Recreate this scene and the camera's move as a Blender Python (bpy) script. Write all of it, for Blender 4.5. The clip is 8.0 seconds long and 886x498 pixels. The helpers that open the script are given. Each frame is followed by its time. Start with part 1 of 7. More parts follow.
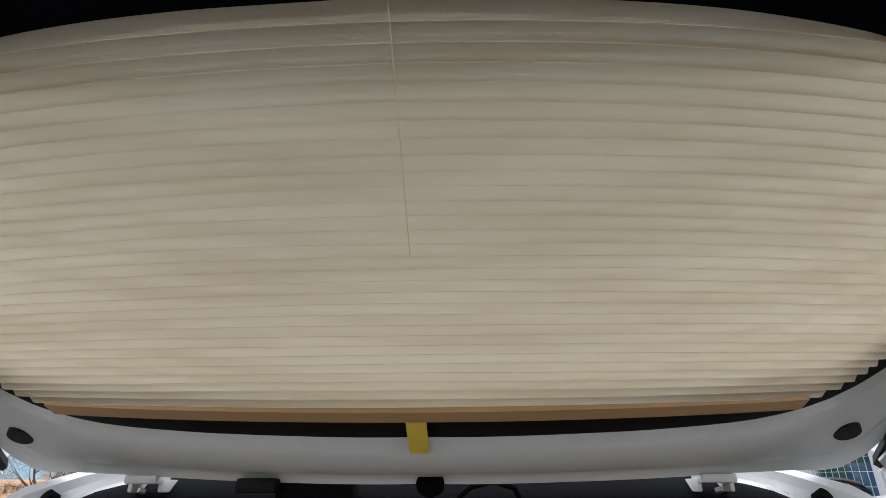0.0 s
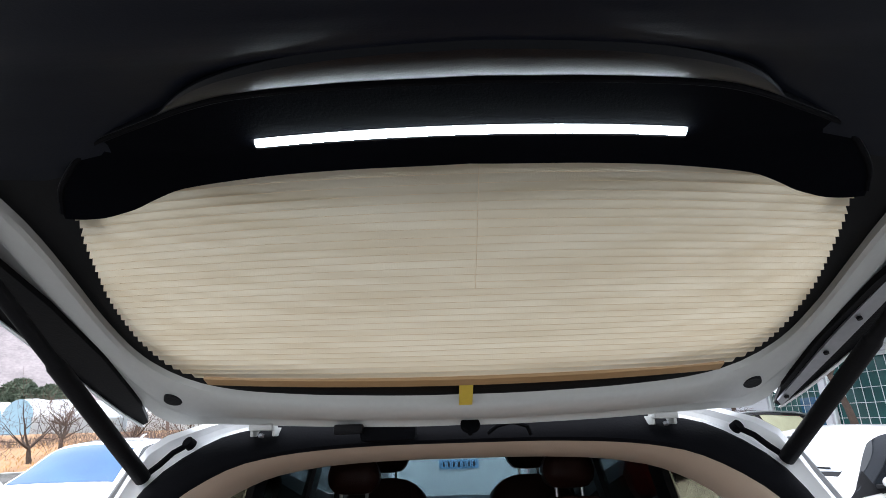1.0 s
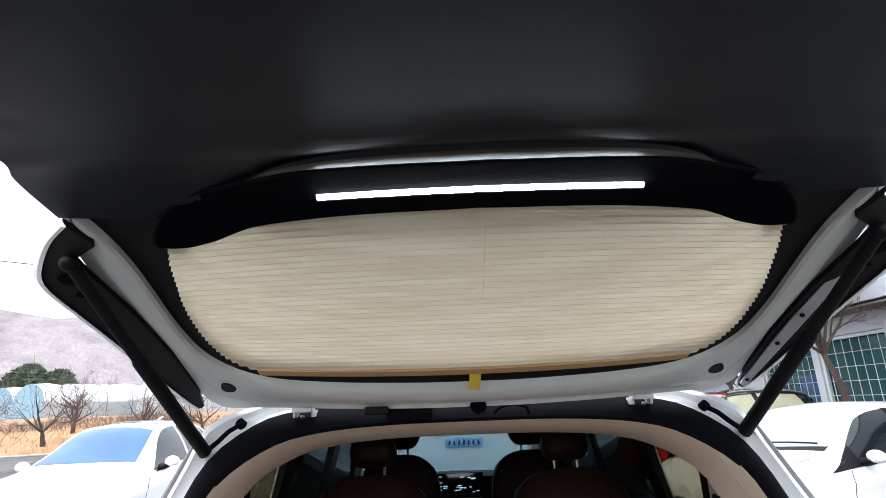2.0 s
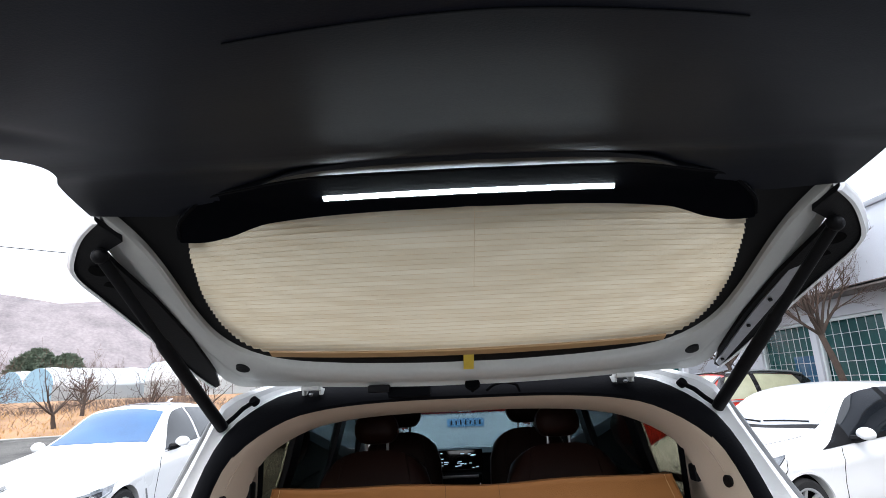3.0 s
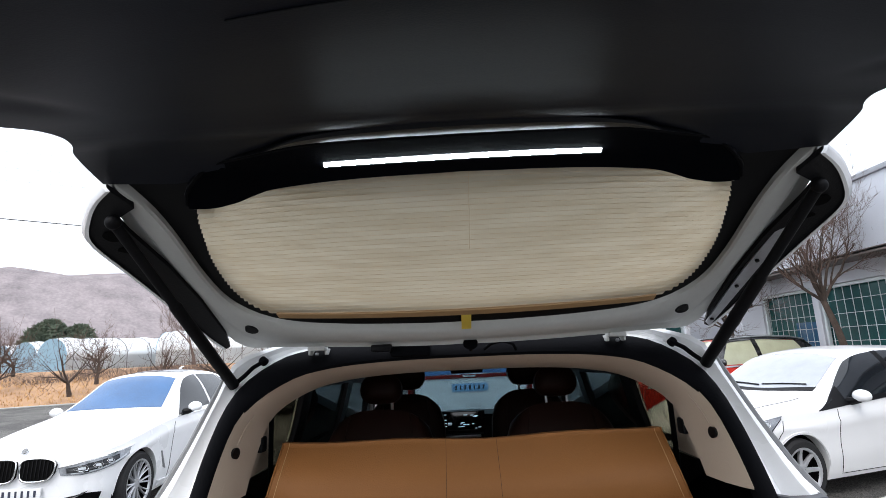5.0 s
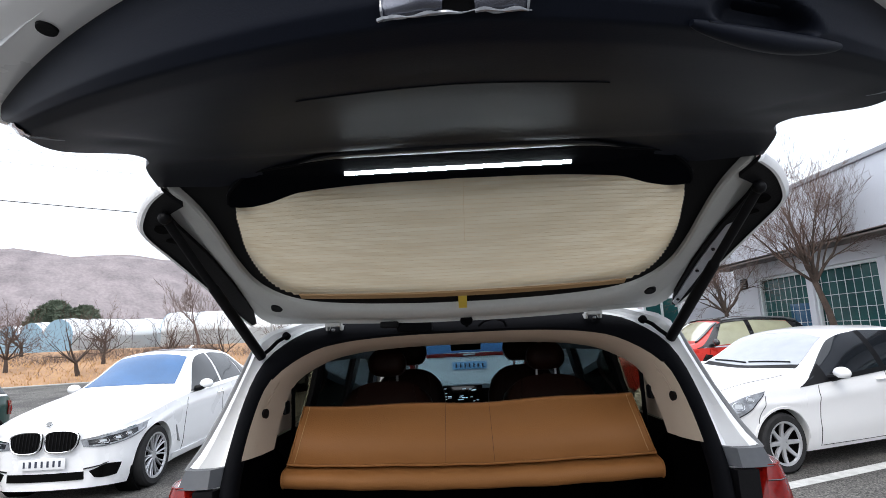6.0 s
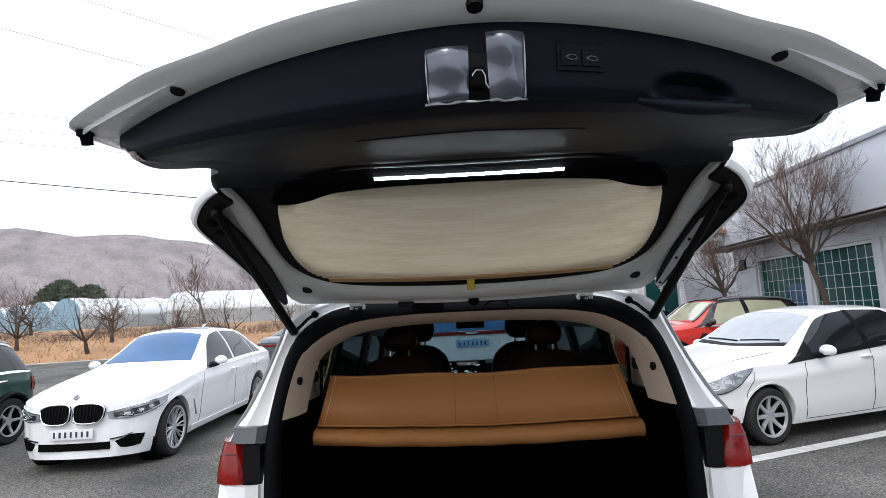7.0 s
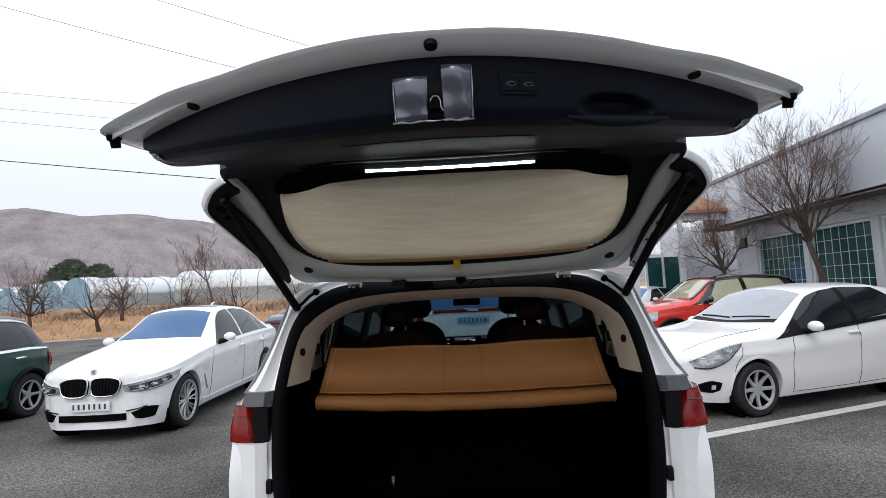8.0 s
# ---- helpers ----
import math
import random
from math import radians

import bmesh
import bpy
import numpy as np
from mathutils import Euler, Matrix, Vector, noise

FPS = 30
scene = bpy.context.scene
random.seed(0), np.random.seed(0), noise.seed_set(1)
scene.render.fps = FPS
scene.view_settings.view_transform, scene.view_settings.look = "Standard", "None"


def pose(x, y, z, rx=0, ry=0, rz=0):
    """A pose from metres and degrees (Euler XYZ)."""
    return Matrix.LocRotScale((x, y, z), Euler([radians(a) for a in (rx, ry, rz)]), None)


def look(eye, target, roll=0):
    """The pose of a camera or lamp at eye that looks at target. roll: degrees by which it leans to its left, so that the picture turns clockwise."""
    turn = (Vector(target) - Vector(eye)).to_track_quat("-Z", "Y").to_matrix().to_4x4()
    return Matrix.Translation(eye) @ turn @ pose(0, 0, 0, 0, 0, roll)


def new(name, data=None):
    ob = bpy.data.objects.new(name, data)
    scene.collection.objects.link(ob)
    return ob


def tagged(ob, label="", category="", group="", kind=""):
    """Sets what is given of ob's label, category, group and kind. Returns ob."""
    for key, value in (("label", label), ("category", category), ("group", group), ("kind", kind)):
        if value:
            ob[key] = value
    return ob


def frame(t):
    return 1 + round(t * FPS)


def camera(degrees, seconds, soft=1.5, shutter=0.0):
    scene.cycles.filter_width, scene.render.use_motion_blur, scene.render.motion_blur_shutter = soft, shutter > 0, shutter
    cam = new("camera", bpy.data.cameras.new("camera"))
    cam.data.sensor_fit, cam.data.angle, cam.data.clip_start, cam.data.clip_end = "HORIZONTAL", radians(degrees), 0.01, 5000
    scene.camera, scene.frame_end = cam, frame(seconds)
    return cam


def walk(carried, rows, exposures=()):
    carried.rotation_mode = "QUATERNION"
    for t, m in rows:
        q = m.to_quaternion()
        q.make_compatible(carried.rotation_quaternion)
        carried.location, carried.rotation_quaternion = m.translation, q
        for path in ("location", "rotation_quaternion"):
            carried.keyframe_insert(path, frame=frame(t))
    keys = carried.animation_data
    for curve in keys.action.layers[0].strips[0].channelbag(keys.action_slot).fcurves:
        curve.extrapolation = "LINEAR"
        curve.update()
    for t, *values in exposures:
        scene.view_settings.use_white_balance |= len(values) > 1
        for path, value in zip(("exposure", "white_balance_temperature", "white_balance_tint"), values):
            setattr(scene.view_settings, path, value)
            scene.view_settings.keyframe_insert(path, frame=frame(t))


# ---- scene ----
cam = camera(79.2, 8.0, soft=0.6)
ROWS = [
    (0.0, 0.0651, -0.6200, 1.6316, 113.20, 0.124, 2.132),
    (0.5, 0.0083, -0.8100, 1.6437, 109.848, 1.024, 0.810),
    (1.0, -0.0431, -0.9811, 1.6322, 107.870, 1.695, 0.248),
    (1.5, -0.0729, -1.1050, 1.6387, 106.889, 1.981, 0.355),
    (3.0, -0.0467, -1.3266, 1.6260, 104.203, 2.413, 0.954),
    (3.5, -0.0479, -1.3268, 1.6195, 103.521, 2.474, 1.105),
    (4.0, -0.0491, -1.3256, 1.6168, 102.809, 2.569, 1.320),
    (4.5, -0.0395, -1.3326, 1.6070, 101.965, 2.652, 1.468),
    (6.0, -0.0163, -1.6206, 1.5805, 99.017, 2.670, 1.702),
    (6.5, -0.0412, -1.7934, 1.5700, 98.071, 2.643, 1.745),
    (7.0, -0.0413, -1.8822, 1.5788, 96.870, 2.616, 1.922),
    (7.5, -0.0004, -1.9760, 1.5722, 95.761, 2.706, 2.182),
    (8.0, 0.0343, -2.0714, 1.5720, 94.595, 2.718, 2.506),
]
EXPOSURES = [(0.0, 0.56, 6500, 10), (0.4, 0.66, 6450, 10), (1.0, 0.90, 6250, 10), (1.5, 0.96, 6250, 10), (3.5, 0.68, 6300, 10), (4.5, 0.44, 6350, 10), (6.0, 0.37, 6350, 10), (7.0, 0.12, 6350, 10), (8.0, -0.24, 6400, 10)]
walk(cam, [(t, pose(x, y, z, rx, ry, rz)) for t, x, y, z, rx, ry, rz in ROWS], EXPOSURES)

# ---- world and sun: a bright overcast day ----
SUN_ELEV, SUN_AZ = 50.0, 200.0
world = bpy.data.worlds.new("sky")
scene.world = world
world.use_nodes = True
wn, wl = world.node_tree.nodes, world.node_tree.links
sky = wn.new("ShaderNodeTexSky")
sky.sky_type, sky.sun_disc = "NISHITA", False
sky.sun_elevation, sky.sun_rotation = radians(SUN_ELEV), radians(SUN_AZ)
sky.dust_density, sky.air_density = 6.0, 1.0
mixn = wn.new("ShaderNodeMix")
mixn.data_type = "RGBA"
mixn.inputs[0].default_value = 0.75
tcw, sep, mr, cloud = wn.new("ShaderNodeTexCoord"), wn.new("ShaderNodeSeparateXYZ"), wn.new("ShaderNodeMapRange"), wn.new("ShaderNodeMix")
cloud.data_type = "RGBA"
cloud.inputs[6].default_value, cloud.inputs[7].default_value = (7.5, 7.8, 8.3, 1), (14.8, 15.4, 16.5, 1)
mr.inputs[1].default_value, mr.inputs[2].default_value = 0.0, 0.9
wl.new(tcw.outputs["Generated"], sep.inputs[0])
wl.new(sep.outputs["Z"], mr.inputs[0])
wl.new(mr.outputs[0], cloud.inputs[0])
wl.new(cloud.outputs[2], mixn.inputs[7])
wl.new(sky.outputs[0], mixn.inputs[6])
wl.new(mixn.outputs[2], wn["Background"].inputs["Color"])
wn["Background"].inputs["Strength"].default_value = 0.15
sun = new("sun", bpy.data.lights.new("sun", "SUN"))
sun.data.energy, sun.data.angle, sun.data.color = 0.8, radians(25), (1.0, 0.97, 0.92)
a_, e_ = radians(SUN_AZ), radians(SUN_ELEV)
sun.matrix_world = look((0, 0, 30), Vector((0, 0, 30)) - 10 * Vector((math.sin(a_) * math.cos(e_), math.cos(a_) * math.cos(e_), math.sin(e_))))


# ---- materials ----
def mat(name, rgb, rough=0.5, metal=0.0, var=0.12, scale=6.0, bump=0.0, bscale=80.0, coat=0.0, alt=None, rvar=0.1, detail=6.0, spec=0.5, stretch=(1, 1, 1), deep=0.004):
    """A surface with colour and gloss varied at two scales and a fine relief."""
    m = bpy.data.materials.new(name)
    m.use_nodes = True
    n, l = m.node_tree.nodes, m.node_tree.links
    b = n["Principled BSDF"]
    tc = n.new("ShaderNodeTexCoord")
    mp = n.new("ShaderNodeMapping")
    mp.inputs["Scale"].default_value = stretch
    l.new(tc.outputs["Object"], mp.inputs["Vector"])
    big = n.new("ShaderNodeTexNoise")
    big.inputs["Scale"].default_value, big.inputs["Detail"].default_value = scale, detail
    fine = n.new("ShaderNodeTexNoise")
    fine.inputs["Scale"].default_value, fine.inputs["Detail"].default_value = bscale, 3.0
    l.new(mp.outputs[0], big.inputs["Vector"])
    l.new(mp.outputs[0], fine.inputs["Vector"])
    addn = n.new("ShaderNodeMath")
    addn.operation = "MULTIPLY_ADD"
    addn.inputs[1].default_value = 0.35
    l.new(fine.outputs["Fac"], addn.inputs[0])
    sc = n.new("ShaderNodeMath")
    sc.operation = "MULTIPLY"
    sc.inputs[1].default_value = 0.65
    l.new(big.outputs["Fac"], sc.inputs[0])
    l.new(sc.outputs[0], addn.inputs[2])
    ramp = n.new("ShaderNodeValToRGB")
    ramp.color_ramp.elements[0].position, ramp.color_ramp.elements[1].position = 0.3, 0.7
    lo = alt if alt else [c * (1 - var) for c in rgb]
    hi = rgb if alt else [min(1, c * (1 + var)) for c in rgb]
    ramp.color_ramp.elements[0].color = (*lo, 1)
    ramp.color_ramp.elements[1].color = (*hi, 1)
    l.new(addn.outputs[0], ramp.inputs[0])
    l.new(ramp.outputs[0], b.inputs["Base Color"])
    rr = n.new("ShaderNodeMapRange")
    rr.inputs[3].default_value, rr.inputs[4].default_value = max(0.02, rough - rvar), min(1, rough + rvar)
    l.new(big.outputs["Fac"], rr.inputs[0])
    l.new(rr.outputs[0], b.inputs["Roughness"])
    b.inputs["Metallic"].default_value = metal
    b.inputs["Specular IOR Level"].default_value = spec
    b.inputs["Coat Weight"].default_value = coat
    b.inputs["Coat Roughness"].default_value = 0.03
    if bump:
        bn = n.new("ShaderNodeBump")
        bn.inputs["Strength"].default_value, bn.inputs["Distance"].default_value = bump, deep
        l.new(fine.outputs["Fac"], bn.inputs["Height"])
        l.new(bn.outputs[0], b.inputs["Normal"])
    return m


def glass(name, rgb, rough=0.0, mix=0.5, gloss=(1, 1, 1), ior=1.45):
    """Thin tinted pane: clear tint with a mirror sheen that grows at grazing angles."""
    m = bpy.data.materials.new(name)
    m.use_nodes = True
    n, l = m.node_tree.nodes, m.node_tree.links
    n.remove(n["Principled BSDF"])
    tr, gl, mx, fr = n.new("ShaderNodeBsdfTransparent"), n.new("ShaderNodeBsdfGlossy"), n.new("ShaderNodeMixShader"), n.new("ShaderNodeFresnel")
    tr.inputs[0].default_value = (*rgb, 1)
    gl.inputs[0].default_value, gl.inputs["Roughness"].default_value = (*gloss, 1), rough
    fr.inputs[0].default_value = ior
    cap_ = n.new("ShaderNodeMath")
    cap_.operation = "MINIMUM"
    cap_.inputs[1].default_value = 0.16
    l.new(fr.outputs[0], cap_.inputs[0])
    l.new(cap_.outputs[0], mx.inputs[0])
    l.new(tr.outputs[0], mx.inputs[1])
    l.new(gl.outputs[0], mx.inputs[2])
    l.new(mx.outputs[0], n["Material Output"].inputs[0])
    return m


def glow(name, rgb, strength):
    m = bpy.data.materials.new(name)
    m.use_nodes = True
    b = m.node_tree.nodes["Principled BSDF"]
    b.inputs["Base Color"].default_value = (*rgb, 1)
    b.inputs["Emission Color"].default_value = (*rgb, 1)
    b.inputs["Emission Strength"].default_value = strength
    return m


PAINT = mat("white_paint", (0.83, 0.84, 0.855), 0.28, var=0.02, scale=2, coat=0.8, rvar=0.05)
PAINT_PEARL = mat("pearl_paint", (0.76, 0.765, 0.775), 0.3, var=0.02, scale=2, coat=0.8, rvar=0.05)
# darker copy of the white paint, with the tailgate's underside shade in its colour
PAINT_SHADED = mat("shaded_white_paint", (0.54, 0.55, 0.53), 0.42, alt=(0.47, 0.48, 0.465), scale=4, coat=0.2)
PAINT_GREEN = mat("green_paint", (0.004, 0.042, 0.034), 0.35, var=0.05, coat=0.35, spec=0.3)
PAINT_RED = mat("red_paint", (0.55, 0.025, 0.015), 0.3, var=0.05, coat=0.9)
PAINT_GREY = mat("grey_paint", (0.10, 0.11, 0.13), 0.3, metal=0.4, var=0.05, coat=0.9)
TRIM = mat("moulded_trim", (0.0066, 0.0084, 0.0145), 0.50, var=0.15, scale=3, bump=0.06, bscale=420, rvar=0.04, spec=0.07)
SATINTRIM = mat("satin_trim", (0.0045, 0.0058, 0.0088), 0.38, var=0.15, scale=3, bump=0.05, bscale=420, rvar=0.04, spec=0.17)
FRIT = mat("black_border", (0.0032, 0.0034, 0.0042), 0.45, var=0.2, scale=5, bump=0.1, bscale=200, spec=0.07)
VALANCE = mat("cover_board", (0.0022, 0.0026, 0.0042), 0.9, var=0.2, scale=5, bump=0.15, bscale=300, spec=0.02)
RUBBER = mat("rubber", (0.0025, 0.0027, 0.0038), 0.75, var=0.2, scale=12, bump=0.2, bscale=150, spec=0.06)
GLOSSBLACK = mat("gloss_black", (0.008, 0.008, 0.009), 0.12, var=0.2, coat=0.6)
PLASTIC = mat("black_plastic", (0.0045, 0.0045, 0.0055), 0.5, var=0.2, scale=9, bump=0.2, bscale=200, spec=0.13)
CORNERGREY = mat("dark_corner_plastic", (0.065, 0.07, 0.08), 0.45, var=0.15, scale=12)
GREYPLASTIC = mat("grey_plastic", (0.16, 0.165, 0.17), 0.5, var=0.1, scale=9)
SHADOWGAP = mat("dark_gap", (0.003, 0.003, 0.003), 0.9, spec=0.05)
CHROME = mat("chrome", (0.80, 0.81, 0.82), 0.12, metal=1.0, var=0.04, rvar=0.05)
ALLOY = mat("alloy", (0.46, 0.47, 0.49), 0.3, metal=0.5, var=0.06, coat=0.5)
STEEL = mat("steel", (0.42, 0.43, 0.45), 0.38, metal=0.85, var=0.1, scale=20)
TYRE = mat("tyre", (0.022, 0.022, 0.023), 0.78, var=0.25, scale=18, bump=0.4, bscale=120, spec=0.18)
BEIGE = mat("beige_headliner", (0.52, 0.425, 0.335), 0.85, var=0.06, scale=4, bump=0.25, bscale=500, spec=0.18)
LEATHER = mat("tan_leather", (0.27, 0.115, 0.036), 0.5, var=0.07, scale=3, bump=0.3, bscale=260, spec=0.18)
LEATHER_D = mat("brown_leather", (0.022, 0.0065, 0.0040), 0.5, var=0.12, scale=4, bump=0.3, bscale=260, spec=0.18)
STITCH = mat("stitch", (0.62, 0.42, 0.22), 0.7)
# near-zero albedo without sheen: the boot's deep shade is put into the colour
CARPET = mat("shaded_carpet", (0.0010, 0.0010, 0.0012), 0.95, var=0.3, scale=20, bump=0.5, bscale=400, spec=0.0)
YELLOW = mat("yellow_tape", (0.75, 0.56, 0.08), 0.6, var=0.06, scale=25)
REDLENS = mat("red_lens", (0.26, 0.008, 0.005), 0.16, alt=(0.10, 0.003, 0.002), scale=9, coat=0.15, spec=0.35)
LAMPGREY = mat("lamp_reflector", (0.50, 0.53, 0.57), 0.14, alt=(0.14, 0.15, 0.17), scale=16, metal=0.4, coat=1.0)
CLEARLENS = mat("lamp_lens", (0.42, 0.45, 0.48), 0.12, var=0.35, scale=14, coat=1.0)
DARKLENS = mat("lamp_inner", (0.02, 0.022, 0.026), 0.15, var=0.5, scale=18, coat=1.0)
PLATE = mat("plate_white", (0.72, 0.73, 0.74), 0.45, var=0.04)
PLATEBLUE = mat("plate_pale_blue", (0.28, 0.50, 0.78), 0.45, var=0.04)
PLATEINK = mat("plate_ink", (0.03, 0.035, 0.06), 0.6)
FILM = mat("clear_film", (0.082, 0.090, 0.122), 0.26, alt=(0.074, 0.081, 0.110), metal=0.6, scale=3, bump=0.3, bscale=30, rvar=0.10, coat=1.0, spec=0.9)
FILMDARK = mat("smoked_film", (0.035, 0.035, 0.038), 0.22, alt=(0.012, 0.012, 0.013), scale=24, bump=0.5, bscale=60, coat=0.6)
FILMEDGE = mat("creased_film_edge", (0.26, 0.28, 0.31), 0.2, var=0.5, scale=60, coat=1.0)
GLASS_REAR = glass("rear_glass", (0.52, 0.525, 0.52))
# one glass in two tints: doors darkened for the shaded cabin, quarters brightened
GLASS_SIDE = glass("side_glass", (0.07, 0.085, 0.085))
GLASS_QUARTER = glass("quarter_glass", (0.34, 0.33, 0.27))
GLASS_FRONT = glass("windscreen_glass", (0.36, 0.44, 0.47))
PANE_DARK = mat("tinted_glass", (0.008, 0.010, 0.013), 0.05, var=0.1, coat=0.15, rvar=0.02, spec=0.35)
PANE_BLUE = mat("coated_windscreen", (0.040, 0.115, 0.25), 0.06, metal=0.9, var=0.3, scale=1.5, coat=0.4, rvar=0.02, spec=0.9)
# opaque pale pane: the bright reflection is painted as base colour
PANE_PALE = mat("pale_reflection_glass", (0.24, 0.26, 0.29), 0.12, var=0.12, coat=1.0, rvar=0.03)
PANE_WARM = mat("sunshaded_glass", (0.34, 0.345, 0.24), 0.12, var=0.12, coat=1.0, rvar=0.03)


def asphalt():
    """Worn asphalt: pale stones in a dark binder, patches and stains."""
    m = bpy.data.materials.new("asphalt")
    m.use_nodes = True
    n, l = m.node_tree.nodes, m.node_tree.links
    b = n["Principled BSDF"]
    tc = n.new("ShaderNodeTexCoord")
    stone, patch_, grit = n.new("ShaderNodeTexVoronoi"), n.new("ShaderNodeTexNoise"), n.new("ShaderNodeTexNoise")
    stone.inputs["Scale"].default_value = 75.0
    patch_.inputs["Scale"].default_value, patch_.inputs["Detail"].default_value = 0.55, 8.0
    grit.inputs["Scale"].default_value, grit.inputs["Detail"].default_value = 60.0, 6.0
    for q in (stone, patch_, grit):
        l.new(tc.outputs["Object"], q.inputs["Vector"])
    r_s, r_p, r_g = n.new("ShaderNodeValToRGB"), n.new("ShaderNodeValToRGB"), n.new("ShaderNodeValToRGB")
    r_s.color_ramp.elements[0].color, r_s.color_ramp.elements[1].color = (0.050, 0.050, 0.051, 1), (0.225, 0.220, 0.213, 1)
    r_s.color_ramp.elements[0].position, r_s.color_ramp.elements[1].position = 0.15, 0.95
    l.new(stone.outputs["Color"], r_s.inputs[0])
    r_p.color_ramp.elements[0].color, r_p.color_ramp.elements[1].color = (0.50, 0.49, 0.475, 1), (1.20, 1.17, 1.11, 1)
    r_p.color_ramp.elements[0].position, r_p.color_ramp.elements[1].position = 0.36, 0.64
    l.new(patch_.outputs["Fac"], r_p.inputs[0])
    r_g.color_ramp.elements[0].color, r_g.color_ramp.elements[1].color = (0.55, 0.55, 0.55, 1), (1.25, 1.25, 1.25, 1)
    r_g.color_ramp.elements[0].position, r_g.color_ramp.elements[1].position = 0.38, 0.66
    l.new(grit.outputs["Fac"], r_g.inputs[0])
    m1, m2 = n.new("ShaderNodeMix"), n.new("ShaderNodeMix")
    for q in (m1, m2):
        q.data_type, q.blend_type = "RGBA", "MULTIPLY"
        q.inputs[0].default_value = 1.0
    l.new(r_s.outputs[0], m1.inputs[6])
    l.new(r_p.outputs[0], m1.inputs[7])
    l.new(m1.outputs[2], m2.inputs[6])
    l.new(r_g.outputs[0], m2.inputs[7])
    l.new(m2.outputs[2], b.inputs["Base Color"])
    b.inputs["Roughness"].default_value, b.inputs["Specular IOR Level"].default_value = 0.9, 0.3
    bn = n.new("ShaderNodeBump")
    bn.inputs["Strength"].default_value, bn.inputs["Distance"].default_value = 0.8, 0.006
    l.new(stone.outputs["Distance"], bn.inputs["Height"])
    l.new(bn.outputs[0], b.inputs["Normal"])
    return m


ASPHALT = asphalt()
# ridge brush paled towards grey: distance haze painted into the colour
HILLWOOD = mat("hazed_brush", (0.30, 0.268, 0.27), 1.0, alt=(0.23, 0.205, 0.21), scale=0.05, bscale=0.7, spec=0.1)
ROADPAINT = mat("road_paint", (0.62, 0.62, 0.60), 0.8, alt=(0.34, 0.34, 0.33), scale=9, bump=0.5, bscale=130)
CONCRETE = mat("concrete", (0.42, 0.42, 0.40), 0.9, alt=(0.30, 0.30, 0.29), scale=2, bump=0.4, bscale=60)
WALLWHITE = mat("white_render", (0.60, 0.62, 0.66), 0.85, alt=(0.50, 0.52, 0.56), scale=0.9, bump=0.2, bscale=50)
FASCIA = mat("fascia_panel", (0.62, 0.65, 0.71), 0.6, alt=(0.54, 0.57, 0.63), scale=0.7, bump=0.1, bscale=40)
SOFFIT = mat("soffit", (0.17, 0.15, 0.14), 0.9, var=0.2, scale=2)
ROOFTRIM = mat("roof_flashing", (0.36, 0.38, 0.42), 0.5, var=0.1, scale=3)
GREENPANE = mat("green_window", (0.018, 0.105, 0.098), 0.25, alt=(0.007, 0.045, 0.050), scale=0.8, spec=0.25)
BLUEPANE = mat("blue_window", (0.015, 0.10, 0.20), 0.12, alt=(0.008, 0.045, 0.10), scale=0.8, spec=0.3)
BARWHITE = mat("white_bars", (0.60, 0.66, 0.66), 0.5, var=0.08)
BARK = mat("bark", (0.075, 0.052, 0.040), 0.95, alt=(0.035, 0.025, 0.020), scale=9, bump=0.8, bscale=70)
TWIG = mat("twig", (0.105, 0.067, 0.052), 0.95, var=0.25, scale=4)
# paler, greyer copy of the twig colour, standing in for haze over distance
TWIG_FAR = mat("hazed_twig", (0.125, 0.092, 0.080), 0.95, var=0.25, scale=1)
DRYGRASS = mat("dry_grass", (0.44, 0.265, 0.140), 0.95, alt=(0.21, 0.115, 0.058), scale=0.45, bump=0.9, bscale=30, detail=9)
STRAW = mat("straw", (0.48, 0.29, 0.13), 0.95, var=0.3, scale=3)
FILMHOUSE = mat("greenhouse_film", (0.66, 0.69, 0.70), 0.4, alt=(0.54, 0.57, 0.59), scale=0.6, bump=0.15, bscale=12)
FILMBLUE = mat("greenhouse_end_film", (0.22, 0.38, 0.49), 0.45, alt=(0.14, 0.27, 0.37), scale=0.5)
# the hill's haze is part of this pale grey-brown colour
HILL = mat("hazed_hill_wood", (0.305, 0.268, 0.270), 1.0, alt=(0.135, 0.118, 0.124), scale=0.16, bump=0.5, bscale=1.4, deep=0.5, detail=15, spec=0.1)
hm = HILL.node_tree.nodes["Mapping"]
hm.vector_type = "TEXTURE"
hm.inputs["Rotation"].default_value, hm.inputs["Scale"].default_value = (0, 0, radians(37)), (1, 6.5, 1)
NEEDLE = mat("conifer_needles", (0.11, 0.135, 0.09), 0.9, alt=(0.06, 0.08, 0.055), scale=1.5)
ROOFTILE = mat("far_roof", (0.28, 0.15, 0.09), 0.9, var=0.2)
CABLE = mat("cable", (0.05, 0.05, 0.055), 0.8)
LEDGLOW = glow("led_strip", (0.84, 0.95, 1.0), 16.0)


# ---- mesh helpers ----
def put(name, verts, faces, material, parent=None, label="", smooth=True):
    me = bpy.data.meshes.new(name)
    me.from_pydata([tuple(v) for v in verts], [], faces)
    me.validate()
    bm = bmesh.new()
    bm.from_mesh(me)
    bmesh.ops.recalc_face_normals(bm, faces=bm.faces)
    bm.to_mesh(me)
    bm.free()
    if smooth:
        me.polygons.foreach_set("use_smooth", [True] * len(me.polygons))
        me.set_sharp_from_angle(angle=radians(38))
    me.materials.append(material)
    ob = new(name, me)
    ob.parent = parent
    if label:
        ob["label"] = label
    return ob


